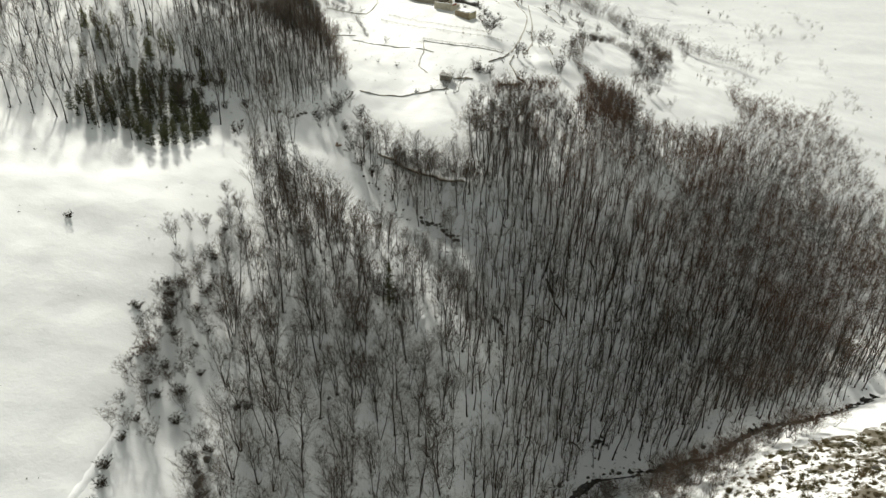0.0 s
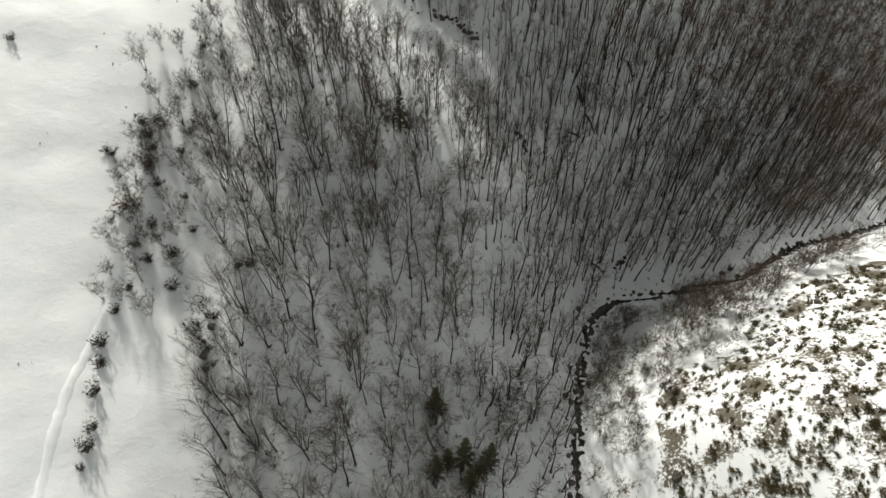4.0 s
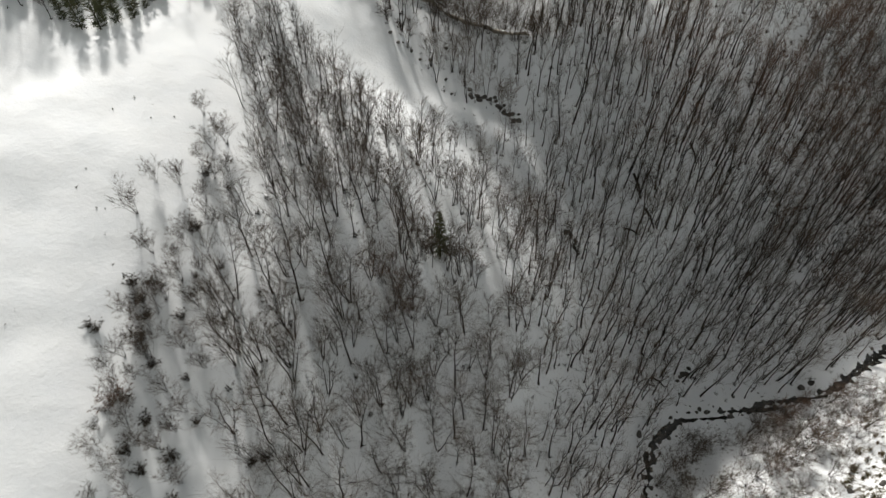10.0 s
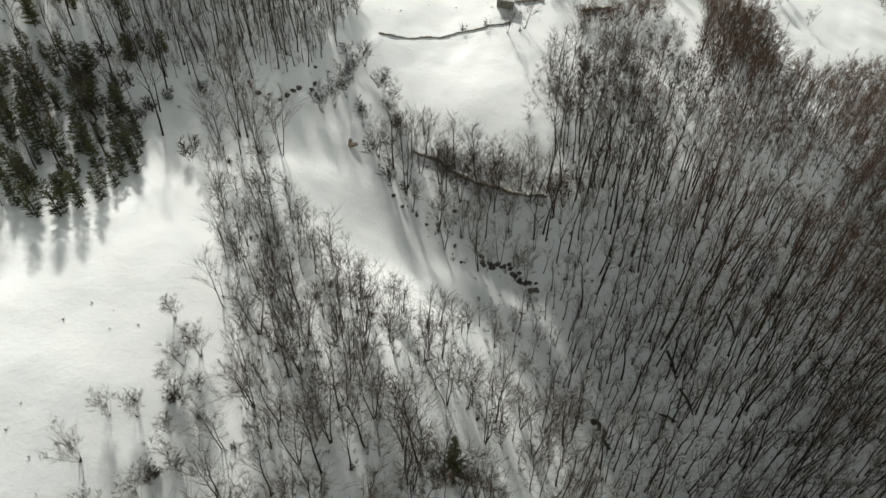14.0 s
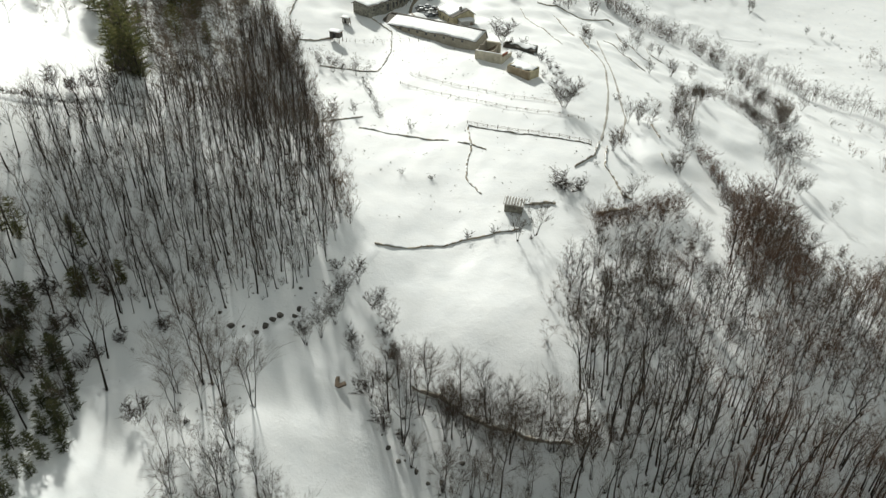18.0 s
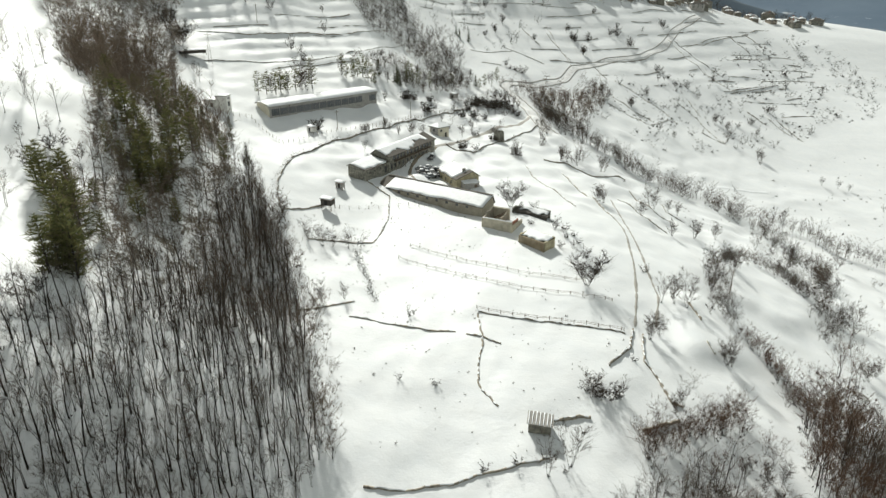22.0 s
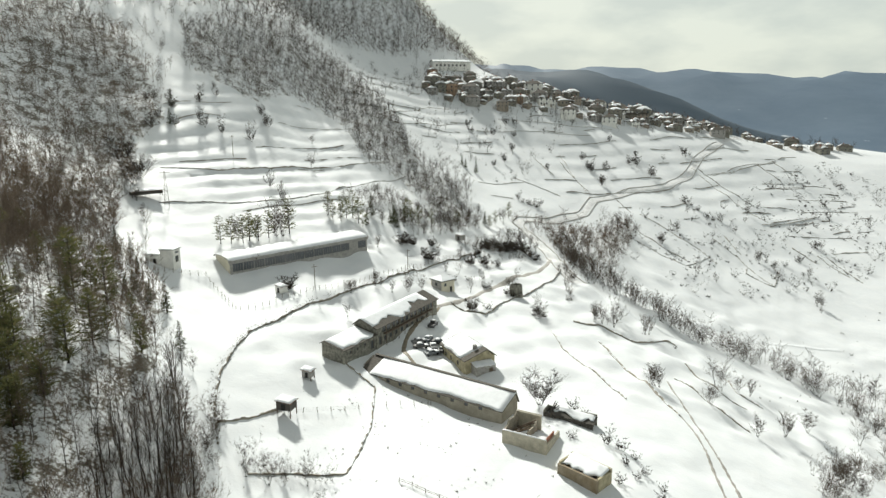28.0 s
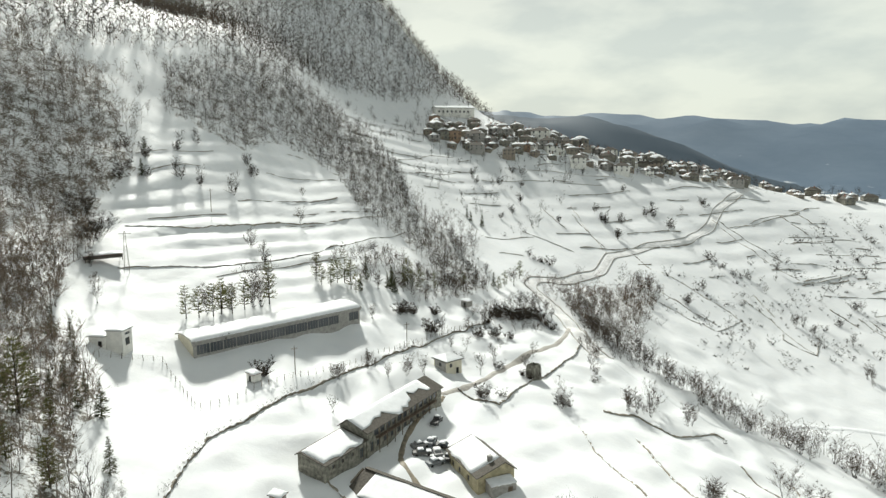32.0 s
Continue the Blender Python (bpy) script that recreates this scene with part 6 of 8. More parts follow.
BIG_WALL = [(-57.5, 302.3), (-61.5, 313.2), (-64, 324.3), (-64.6, 334.5), (-64.4, 346.7), (-59.0, 358.3), (-53.0, 372.5), (-45.0, 383.3), (-33.1, 401.1), (-19.0, 423.9), (-3.9, 446.8)]
WALLS = [(BIG_WALL, 0.9), ([(-47.2, 263.6), (-41.3, 267), (-36.2, 271.3)], 0.55), ([(-36.5, 264.4), (-32.2, 264.1), (-24.4, 261.8), (-14, 259.9)], 0.5),
         ([(-11.8, 258.8), (-7.7, 257.3), (-5, 255.6)], 0.5), ([(-9.2, 267.1), (-8.8, 261.2), (-8.6, 255.9), (-9.7, 250.1), (-10, 243.5), (-6.8, 237.9)], 0.35),
         ([(-9.2, 267.1), (0.5, 264.8), (12.7, 262.9), (22.1, 263.6)], 0.42), ([(-51, 297.7), (-44.5, 301.3), (-34.8, 303.4), (-32.2, 320.1), (-33.0, 335.4), (-39.0, 341.3), (-43.5, 345.8)], 0.5),
         ([(-59.4, 307.9), (-54.7, 314.6), (-50.4, 320.4)], 0.8), ([(-28.6, 218.3), (-22.5, 219.3), (-18, 221.2), (-10.3, 224), (-4.8, 225), (0.9, 226.5)], 0.6)]
WALLS += [([(-20.2, 189), (-15.4, 188.2), (-10.4, 185.5), (-6.4, 184.3), (-1.5, 183), (6.3, 181.5)], 1.3), ([(22.4, 391.8), (30.6, 392), (39.2, 387.9), (55.4, 395)], 0.9),
         ([(27.4, 379), (30.3, 362.5), (34, 349), (36.8, 336.3)], 0.6), ([(45.3, 365.6), (51.4, 350.3), (55.9, 341.3)], 0.5),
         ([(-15.4, 391.2), (-11.5, 387.5), (-5.3, 385.3), (4.1, 401.8), (12.2, 411.7), (22.8, 432.1), (27.3, 446.6)], 0.9),
         ([(-108.9, 406.3), (-98.7, 414.9), (-79.0, 433.2), (-65.8, 453.9), (-52.5, 481.3), (-37.2, 511.5)], 0.5)]
# thin lines of stones and brush between the plots below the village
PLOT_WALLS = [[(52.4, 378.3), (54.6, 370.1), (58.5, 363.6), (63.1, 359.5)], [(66.4, 383), (64.6, 370.5), (67, 366.8), (69.3, 363.6)], [(13.5, 379.4), (15.4, 367.1), (18.4, 357), (24.7, 337.6)],
              [(73.2, 523.1), (86.5, 507.4), (96, 502.3), (114.1, 520.6)], [(122.9, 541.3), (130.1, 525.9), (133.7, 508.2), (137, 499.8)], [(152.1, 622.9), (184.3, 649.3), (210.5, 665.6), (216.9, 648.4)],
              [(140.8, 629.6), (148.3, 604.6), (155.7, 584), (164, 568.6)], [(159.1, 564.7), (177.8, 572), (199.5, 583.8)], [(183.7, 616.8), (211.6, 631.1), (249.1, 647)], [(191.7, 605.7), (221.4, 617), (245.3, 622.7)],
              [(192.7, 588.7), (218, 599.4), (235.4, 603.7)], [(165.7, 630.9), (199.5, 658.2), (240.1, 693.2)]]
PLOT_LINES = [[(53.9, 619.2), (58, 587.7), (62.6, 565)], [(-0.6, 541.2), (12.7, 552.3), (25.3, 562.5)], [(5.2, 526.6), (16.3, 531.4)], [(87.4, 553.3), (96.3, 545.3), (103.8, 534.5)], [(176.1, 536.4), (178.8, 526.8), (182.4, 517.5)],
              [(1.9, 626.4), (19.6, 633.2), (45.7, 645.8), (79.9, 654.6)], [(-48.8, 580.7), (-28.3, 606.4), (-8.2, 631.5)], [(-47.3, 602), (-29.1, 640.6), (-15, 647.2)], [(17.3, 649.2), (36.1, 655.9), (58.9, 660.5), (98.5, 670.9)],
              [(169.6, 556), (189.2, 559.8), (207.1, 560.2)], [(-117.5, 429.8), (-101.7, 440.9), (-87.7, 458.6), (-62.7, 494.1), (-46.5, 520.2)], [(-95.8, 473.0), (-81.0, 493.1), (-66.0, 516.1)]]
TRACK_WALLS = [[(24.6, 266.4), (21.5, 257.2), (15.7, 250.6)], [(26.3, 264.9), (23.7, 254.1), (25.2, 250), (26.1, 243.2), (28.3, 243.2)], [(42.3, 283.1), (43.1, 275.7)], [(41, 266.1), (41.7, 263)],
               [(2.1, 235), (7.6, 236.6), (9.5, 236.7)], [(18.5, 235.1), (22.4, 237.1), (26.5, 239.4)]]
SLOPE_WALLS = [[(52.5, 605.8), (57.8, 586.0), (63.2, 570.8)], [(144.8, 628.4), (154.6, 605.6), (164.7, 587.7)], [(130.8, 546.7), (133.3, 530.0)], [(131.5, 517.9), (127.4, 509.2), (136.6, 498.7), (145.8, 514.2)], [(81.2, 531.0), (89.3, 520.1), (98.7, 510.2)], [(103.4, 536.0), (110.6, 526.1), (115.0, 514.3)], [(180.5, 535.7), (183.5, 523.4), (186.4, 509.5)], [(169.4, 589.6), (189.8, 592.3)], [(77.7, 570.8), (82.4, 554.4)], [(146.6, 621.7), (173.2, 636.9), (212.9, 667.8)], [(180.3, 614.5), (214.3, 629.8)], [(193.2, 653.9), (201.5, 633.8)], [(165.5, 568.5), (189.7, 580.8)], [(165.6, 542.6), (172.2, 529.3)], [(185.9, 539.6), (207.1, 544.4)], [(35.9, 605.7), (45.3, 583.9)], [(19.7, 567.0), (44.9, 557.7)]]
WALLS += [(line, 0.55) for line in SLOPE_WALLS]
WALLS += [(line, 0.42) for line in PLOT_WALLS + PLOT_LINES] + [(line, 1.0) for line in TRACK_WALLS]
for k, (line, high) in enumerate(WALLS):
    stone_wall(line, high, seed=k)


# dry walls and turf edges along the terraces; above the barn they stand in for shaded risers
g = np.random.default_rng(77)
vs, fs, n = [], [], 0
for t, (x0, x1, y0, y1) in enumerate(((-132, -42, 415, 530), (25, 240, 548, 695), (-85, 20, 580, 688))):
    wide, high, turn, _ = terraces(np.array(0.0), np.array(0.0))[t]
    for k in range(int((y0 + min(turn * x0, turn * x1)) / wide) - 1, int((y1 + max(turn * x0, turn * x1)) / wide) + 2):
        on, px = False, float(x0)
        row = []
        while px < x1:
            py = wide * (k + 0.86) - turn * px
            for _ in range(3):
                py = wide * (k + 0.86) - turn * px - 2.5 * float(waves(np.array(px), np.array(py), 60, 9))
            w = float(terraces(np.array(px), np.array(py))[t][3])
            on = (not on and g.uniform() < (0.13 if t else 0.05)) or (on and g.uniform() < 0.86)
            if on and w > 0.3:
                row.append((px, py))
            if (not on or w <= 0.3 or px + 2 >= x1) and len(row) > 3:
                p = np.array(row)
                z = H(p[:, 0], p[:, 1])
                h = g.uniform(0.15, 0.6, len(p)) * (0.8 if t else 0.5)
                v = np.stack([np.c_[p[:, 0], p[:, 1] - 0.5, z - 0.9], np.c_[p[:, 0], p[:, 1] - 0.25, z + h], np.c_[p[:, 0], p[:, 1] + 0.35, z + h * 0.8], np.c_[p[:, 0], p[:, 1] + 0.5, z - 0.4]], 1).reshape(-1, 3)
                ids = np.arange(len(v)).reshape(-1, 4) + n
                fs += [np.stack([ids[:-1, i], ids[1:, i], ids[1:, i + 1], ids[:-1, i + 1]], -1) for i in range(3)]
                vs.append(v)
                n += len(v)
            if not on or w <= 0.3:
                row = []
            px += 2.0
tagged(new("terrace_walls", mesh_of("terrace_walls", np.vstack(vs), np.vstack(fs), STONE)), "low dark dry-stone edges of the snowy terraces, some only riser shade", "wall", kind="stuff")


def fence(line, gap, high, label, rails=False, name="post_fence"):
    root = thing(name, Matrix.Identity(4), label, "fence")
    pts = along(line, gap, 0, 0.05) + [line[-1]]
    s = Sticks()
    post = Sticks()
    post.rod((0, 0, -0.5), (0, 0, high), 0.075, 0.06, 0, 5)
    v, f, m = post.arrays()
    me = mesh_of("post", v, f, WOOD)
    for px, py in pts:
        shared("post", me, root, pose(px, py, float(H(px, py)), rng.normal(0, 4), rng.normal(0, 4), rng.uniform(0, 360)))
    for h in ((0.45, 0.85) if rails else (0.35, 0.7, 1.05)):
        for a, b in zip(pts[:-1], pts[1:]):
            bar = Sticks() if rails else s
            r = 0.04 if rails else 0.012
            bar.rod((*a, float(H(*a)) + h * high / 1.15), (*b, float(H(*b)) + h * high / 1.15 + (rng.normal(0, 0.05) if rails else 0)), r, r)
            if rails:
                v, f, m = bar.arrays()
                shared("rail", mesh_of("rail", v, f, WOOD), root)
    if not rails:
        v, f, m = s.arrays()
        shared("wiring", mesh_of("wiring", v, f, GREY), root)
    return root


fence([(-95.5, 363.6), (-88.8, 368.2), (-83.5, 372.4), (-77.3, 366.3), (-70.2, 358.0), (-65.4, 363.5), (-57.1, 375.1), (-47.1, 385.5), (-33.1, 404.4), (-16.0, 430.3), (-5.8, 443.0)], 2.2, 1.4, "wire fence on leaning wooden posts above the wall")
fence([(-49, 319.8), (-40, 324.5), (-32.9, 327.4), (-20.1, 328.1)], 3.0, 1.2, "wire fence on thin posts across the snow")
fence([(-27.7, 293.7), (-12.5, 284), (-4, 278.7), (6.2, 275.6), (14.5, 275), (22.3, 276.5)], 2.8, 0.95, "wooden rail fence along the field edge", True)
fence([(-25.1, 300.9), (-11.1, 292.2), (3.2, 284.4), (17, 283.5)], 2.8, 0.95, "wooden rail fence along the upper field edge", True)
fence([(-9.2, 268.0), (0.5, 265.7), (12.7, 263.8), (22.1, 264.5)], 2.6, 0.9, "old rail fence above the terrace edge", True)
HEDGE = [(-38.9, 297.2), (-36.3, 288.6), (-34.1, 280.6), (-31.7, 271.7)]
pts = np.array(along(HEDGE, 0.7, 0, 0.35))
tagged(new("hedge", scatter(SHRUBS, rows_of(pts[:, 0], pts[:, 1], 0.6, 1.0), "hedge", [BARK, THORN], rng)), "dark leafless hedge across the field", "hedge", kind="stuff")
pts = np.array(along(BIG_WALL, 1.5, 0.5, 0.6))
tagged(new("wall_brambles", scatter(SHRUBS, rows_of(pts[:, 0], pts[:, 1], 0.3, 0.9), "wall_brambles", [BARK, THORN], rng)), "dark brambles along the curved wall", "scrub", kind="stuff")

# ---- buildings ----
CLAY = material("clay_plaster", (0.30, 0.26, 0.215), 0.85, vary=0.25, scale=0.6, fine=6, bump=0.2)
ORANGE = material("orange_plaster", (0.33, 0.235, 0.165), 0.85, vary=0.2, scale=0.6, fine=6, bump=0.2)


def facing(x, y, dx, dy, z=None):
    """A pose with its y axis along (dx, dy)."""
    return pose(x, y, float(H(x, y)) if z is None else z, 0, 0, math.degrees(math.atan2(-dx, dy)))


def wall_panel(length, high, holes, thick=0.35, low=-2.5, slant=0.0):
    """A wall along x from 0 to length, with openings (x0, x1, z0, z1) through it; its outside is at y = 0."""
    bm = bmesh.new()
    xs = sorted({0.0, length, *(h[0] for h in holes), *(h[1] for h in holes)})
    for a, b in zip(xs[:-1], xs[1:]):
        cuts = sorted((h[2], h[3]) for h in holes if h[0] <= a + 1e-6 and h[1] >= b - 1e-6)
        z = low
        for c0, c1 in cuts + [(high, None)]:
            if c0 > z + 1e-3:
                add_box(bm, a, b, 0, thick, z, c0)
            z = c1
    bmesh.ops.remove_doubles(bm, verts=bm.verts[:], dist=0.001)
    return bm


def put(bm, x, y, z, turn):
    bmesh.ops.transform(bm, matrix=pose(x, y, z, 0, 0, turn), verts=bm.verts[:])
    return bm


def window_in(root, x, y, z, turn, wide, high, frame_mat, bars=1):
    """A framed window in an opening, its lower outer corner at x, y, z."""
    m = pose(x, y, z, 0, 0, turn)
    bm = bmesh.new()
    t = 0.07
    rings = [[bm.verts.new((x0, y0, z0)) for x0, z0 in ((i, i), (wide - i, i), (wide - i, high - i), (i, high - i))] for i, y0 in ((0, 0.10), (t, 0.10), (t, 0.18), (0, 0.18))]
    for a, b in zip(rings, rings[1:] + rings[:1]):
        for k in range(4):
            bm.faces.new((a[k], a[(k + 1) % 4], b[(k + 1) % 4], b[k]))
    bmesh.ops.recalc_face_normals(bm, faces=bm.faces[:])
    bmesh.ops.transform(bm, matrix=m, verts=bm.verts[:])
    w = part("window", bm, frame_mat, root)
    for i in range(bars):
        c = wide * (i + 1) / (bars + 1)
        part("glazing_bar", put(box(c - 0.025, c + 0.025, 0.11, 0.17, t, high - t), x, y, z, turn), frame_mat, w)
    g = box(t, wide - t, 0.13, 0.15, t, high - t)
    bmesh.ops.transform(g, matrix=m, verts=g.verts[:])
    part("pane", g, GLASS, w)
    return w


def snow_sheet(corners, thick=0.28, ragged=0.25, nu=14, nv=8, seed=0, inset=0.0):
    """A lumpy snow slab on a slope given by four corners: two along the eave, then two along the ridge; its eave edge is ragged."""
    g = np.random.default_rng(seed)
    a, b, c, d = (Vector(p) for p in corners)
    up = (b - a).cross(d - a).normalized()
    if up.z < 0:
        up = -up
    bm = bmesh.new()
    top, low = [], []
    edge = np.clip(np.convolve(g.uniform(0, 1, nu + 5), np.ones(3) / 3, "same")[2:nu + 3] * 1.7 - 0.35 + 0.35 * g.uniform(-1, 1, nu + 1), 0, 1.2)
    for j in range(nv + 1):
        rt, rl = [], []
        for i in range(nu + 1):
            u, v = i / nu, j / nv
            v = v + (1 - v) * ragged * edge[i] * (1 - v) ** 0.5 if ragged else v
            p = (a.lerp(b, u)).lerp(d.lerp(c, u), v)
            e = min(1, 5 * min(u, 1 - u, j / nv + 0.06, 1.06 - j / nv))
            rt.append(bm.verts.new(p + up * (0.03 + thick * e * (0.75 + 0.4 * g.uniform()))))
            rl.append(bm.verts.new(p + up * 0.01))
        top.append(rt)
        low.append(rl)
    for j in range(nv):
        for i in range(nu):
            bm.faces.new((top[j][i], top[j][i + 1], top[j + 1][i + 1], top[j + 1][i]))
    for i in range(nu):
        bm.faces.new((low[0][i], low[0][i + 1], top[0][i + 1], top[0][i]))
        bm.faces.new((top[nv][i], top[nv][i + 1], low[nv][i + 1], low[nv][i]))
    for j in range(nv):
        bm.faces.new((low[j + 1][0], low[j][0], top[j][0], top[j + 1][0]))
        bm.faces.new((low[j][nu], low[j + 1][nu], top[j + 1][nu], top[j][nu]))
    bmesh.ops.recalc_face_normals(bm, faces=bm.faces[:])
    for f in bm.faces:
        f.smooth = True
    return bm


def roof_slab(corners, thick=0.18):
    a, b, c, d = (Vector(p) for p in corners)
    up = (b - a).cross(d - a).normalized()
    if up.z < 0:
        up = -up
    bm = bmesh.new()
    t = [bm.verts.new(p) for p in (a, b, c, d)]
    l = [bm.verts.new(p - up * thick) for p in (a, b, c, d)]
    bm.faces.new(t)
    bm.faces.new(l[::-1])
    for i in range(4):
        bm.faces.new((t[i], l[i], l[(i + 1) % 4], t[(i + 1) % 4]))
    bmesh.ops.recalc_face_normals(bm, faces=bm.faces[:])
    return bm


def gabled(root, W, L, y0, high, back_high, ridge_at, ridge, wall_mat, roof_mat, holes_front=(), holes_back=(), over=0.5, snow_front=0.2, snow_back=0.2, frame_mat=WOOD, seed=0, glazed=True, bare=(0.0, 0.0)):
    """Long walls at x = 0 and x = W, gables at y0 and y0 + L; the ridge runs along y."""
    f = part("wall", put(wall_panel(L, high, [h[:4] for h in holes_front]), W, y0, 0, 90), wall_mat, root)
    part("wall", put(wall_panel(L, back_high, [h[:4] for h in holes_back]), 0, y0 + L, 0, -90), wall_mat, root)
    for yy in (y0, y0 + L - 0.35):
        part("gable_wall", prism([(0.35, -2.5), (W - 0.35, -2.5), (W - 0.35, high + 0.01), (ridge_at, ridge - 0.15), (0.35, back_high + 0.01)], yy, yy + 0.35), wall_mat, root)
    for h in holes_front:
        if glazed and len(h) == 4:
            window_in(root, W, y0 + h[0], h[2], 90, h[1] - h[0], h[3] - h[2], frame_mat)
    # near-black floor slab: the shade indoors is put into its colour
    part("interior", box(0.5, W - 0.5, y0 + 0.5, y0 + L - 0.5, 0.05, 0.12), DARK, root)
    sl_f, sl_b = (ridge - high) / (W - ridge_at), (ridge - back_high) / max(0.3, ridge_at)
    ef = (W + over, high - over * sl_f + 0.12)
    eb = (-over, back_high - over * sl_b + 0.12)
    r = (ridge_at, ridge + 0.12)
    a, b = y0 - over * 0.7, y0 + L + over * 0.7
    front = ((ef[0], a, ef[1]), (ef[0], b, ef[1]), (r[0], b, r[1]), (r[0], a, r[1]))
    back = ((eb[0], b, eb[1]), (eb[0], a, eb[1]), (r[0], a, r[1]), (r[0], b, r[1]))
    for q, ragged, s in ((front, snow_front, seed), (back, snow_back, seed + 1)):
        rf = part("roof", roof_slab(q), roof_mat, root)
        if ragged is not None:
            a, b, c, d = (Vector(p) for p in q)
            q = (a.lerp(b, bare[0]), b.lerp(a, bare[1]), c.lerp(d, bare[1]), d.lerp(c, bare[0]))
            part("roof_snow", snow_sheet(q, 0.2, ragged=ragged, nu=max(8, int(L / 1.6)), seed=s), SNOW, rf, "thick uneven snow on the roof")


# long derelict house in two sections
dx, dy = 0.485, 0.875
old = thing("derelict_house", facing(-46.7, 345.6, dx, dy, float(H(-42.2, 342.9))), "long derelict grey stone house under thick snow", "house")
holes = [(2.2, 3.0, 1.6, 2.4), (5.0, 5.8, 1.6, 2.4), (8.2, 9.0, 1.6, 2.4), (11.0, 12.2, 0.0, 2.2)]
gabled(old, 6.6, 13.0, 0.0, 3.4, 4.3, 0.8, 4.7, OLDWALL, TILE, holes, snow_front=0.22, snow_back=None, seed=3, bare=(0.03, 0.06))
holes = [(1.2, 2.4, 0.1, 2.2)] + [(3.4 + i * 2.6, 4.6 + i * 2.6, 0.6, 1.9) for i in range(9)] + [(2.6 + i * 2.2, 4.2 + i * 2.2, 3.0, 4.4) for i in range(12)]
gabled(old, 6.8, 30.5, 13.05, 4.9, 5.3, 2.0, 6.8, OLDWALL, TILE, holes, snow_front=0.62, snow_back=0.1, seed=7, bare=(0.0, 0.12))
balcony = part("balcony", box(6.85, 7.8, 16.0, 40.0, 2.70, 2.85), WOOD, old, "sagging wooden balcony")
for i in range(9):
    part("balcony_post", box(7.62, 7.74, 16.2 + i * 2.9, 16.32 + i * 2.9, -0.4, 4.8), WOOD, old)

# roofless long stable: snow lies over its low roof
dx, dy = 0.816, -0.578
stable = thing("long_stable", facing(-33.1, 347.5, dx, dy, float(H(-20, 331)) + 0.1), "long low plastered stable with a snow-laden roof", "stable")
holes = [(4 + i * 3.6, 5 + i * 3.6, 1.1, 1.9) for i in range(9)]
gabled(stable, 6.5, 38.5, 0, 2.3, 2.6, 0.9, 4.4, OLDPLASTER, TILE, holes, snow_front=0.10, snow_back=None, seed=11, over=0.4, bare=(0.075, 0.0))
part("ridge_tiling", box(0.55, 1.35, -0.2, 38.6, 4.52, 4.68), TILE, stable, "bare brown tiles along the ridge")
part("broken_gable", prism([(0.4, 0), (6.2, 0), (5.6, 2.3), (2.0, 3.8), (0.9, 4.2)], -1.2, -0.8), CLAY, stable, "crumbled brick gable")

# farmhouse of the yard
dx, dy = 0.425, -0.905
yard_house = thing("farm_house", facing(-10.8, 360.4, dx, dy, float(H(-10, 348))), "yellowed farmhouse with a snow-covered gable roof", "house")
holes = [(2.0, 3.0, 1.0, 2.2), (5.0, 6.0, 1.0, 2.2), (9.0, 10.0, 1.0, 2.2)]
gabled(yard_house, 8.0, 13.6, 0, 3.5, 3.9, 2.2, 5.5, OCHRE, TILE, holes, snow_front=0.15, snow_back=None, seed=17, bare=(0.02, 0.16))
part("chimney", box(3.6, 4.5, 10.6, 11.4, 4.0, 6.1, 0.05), GREY, yard_house)
annex = part("annex", box(1.2, 6.4, 13.65, 16.4, -2.5, 2.5), GREY, yard_house, "grey lean-to")
part("annex_door", box(2.0, 3.0, 16.4, 16.48, -0.3, 1.8), WOOD, annex)
part("annex_snow", snow_sheet(((1.0, 16.7, 2.45), (6.6, 16.7, 2.45), (6.6, 13.7, 2.9), (1.0, 13.7, 2.9)), ragged=0.1, seed=5), SNOW, annex)

# long barn with a rounded roof
dx, dy = 0.70, 0.714
barn = thing("long_barn", facing(-84.0, 383.5, dx, dy, 52.9), "long cream barn with a window band and rounded snowy roof", "barn")
Lb, Wb, hb = 49.4, 8.4, 3.7
bays = 14
holes = []
for i in range(bays):
    a = 0.7 + i * (Lb - 1.0) / bays
    if i == bays - 2:
        continue
    holes.append((a, a + (Lb - 1.0) / bays - 0.10, 0.75, 3.2))
part("wall", put(wall_panel(Lb, hb, holes), Wb, 0, 0, 90), GREY, barn, "grey front wall under the window band")
part("wall", put(wall_panel(Lb, 4.4, [(4 + 5 * i, 6 + 5 * i, 2.4, 3.3) for i in range(9)]), 0, Lb, 0, -90), PLASTER, barn)
arch = [(Wb * (0.5 - 0.5 * math.cos(math.pi * k / 10)), 4.4 + (hb - 4.4) * k / 10 + 1.0 * math.sin(math.pi * k / 10)) for k in range(11)]
# light bounced off the snow is put into the end walls' cream
for yy in (0.0, Lb - 0.35):
    part("end_wall", prism([(0.36, -2.5), (Wb - 0.36, -2.5)] + [(min(max(x, 0.36), Wb - 0.36), z) for x, z in arch[::-1]], yy, yy + 0.35), CREAM, barn, "cream plastered end wall, brightened for light off the snow")
for i, h in enumerate(holes):
    window_in(barn, Wb, h[0], h[2], 90, h[1] - h[0], h[3] - h[2], GREY, bars=3)
# floor slab coloured for the shade inside the barn
part("interior", box(0.5, Wb - 0.5, 0.5, Lb - 0.5, 0.05, 0.12), DARK, barn)
part("roof", prism([(x * 1.08 - 0.36, z + 0.05) for x, z in arch] + [(x * 1.08 - 0.36, z + 0.20) for x, z in arch[::-1]], -0.6, Lb + 0.6), GREY, barn)
bm = bmesh.new()
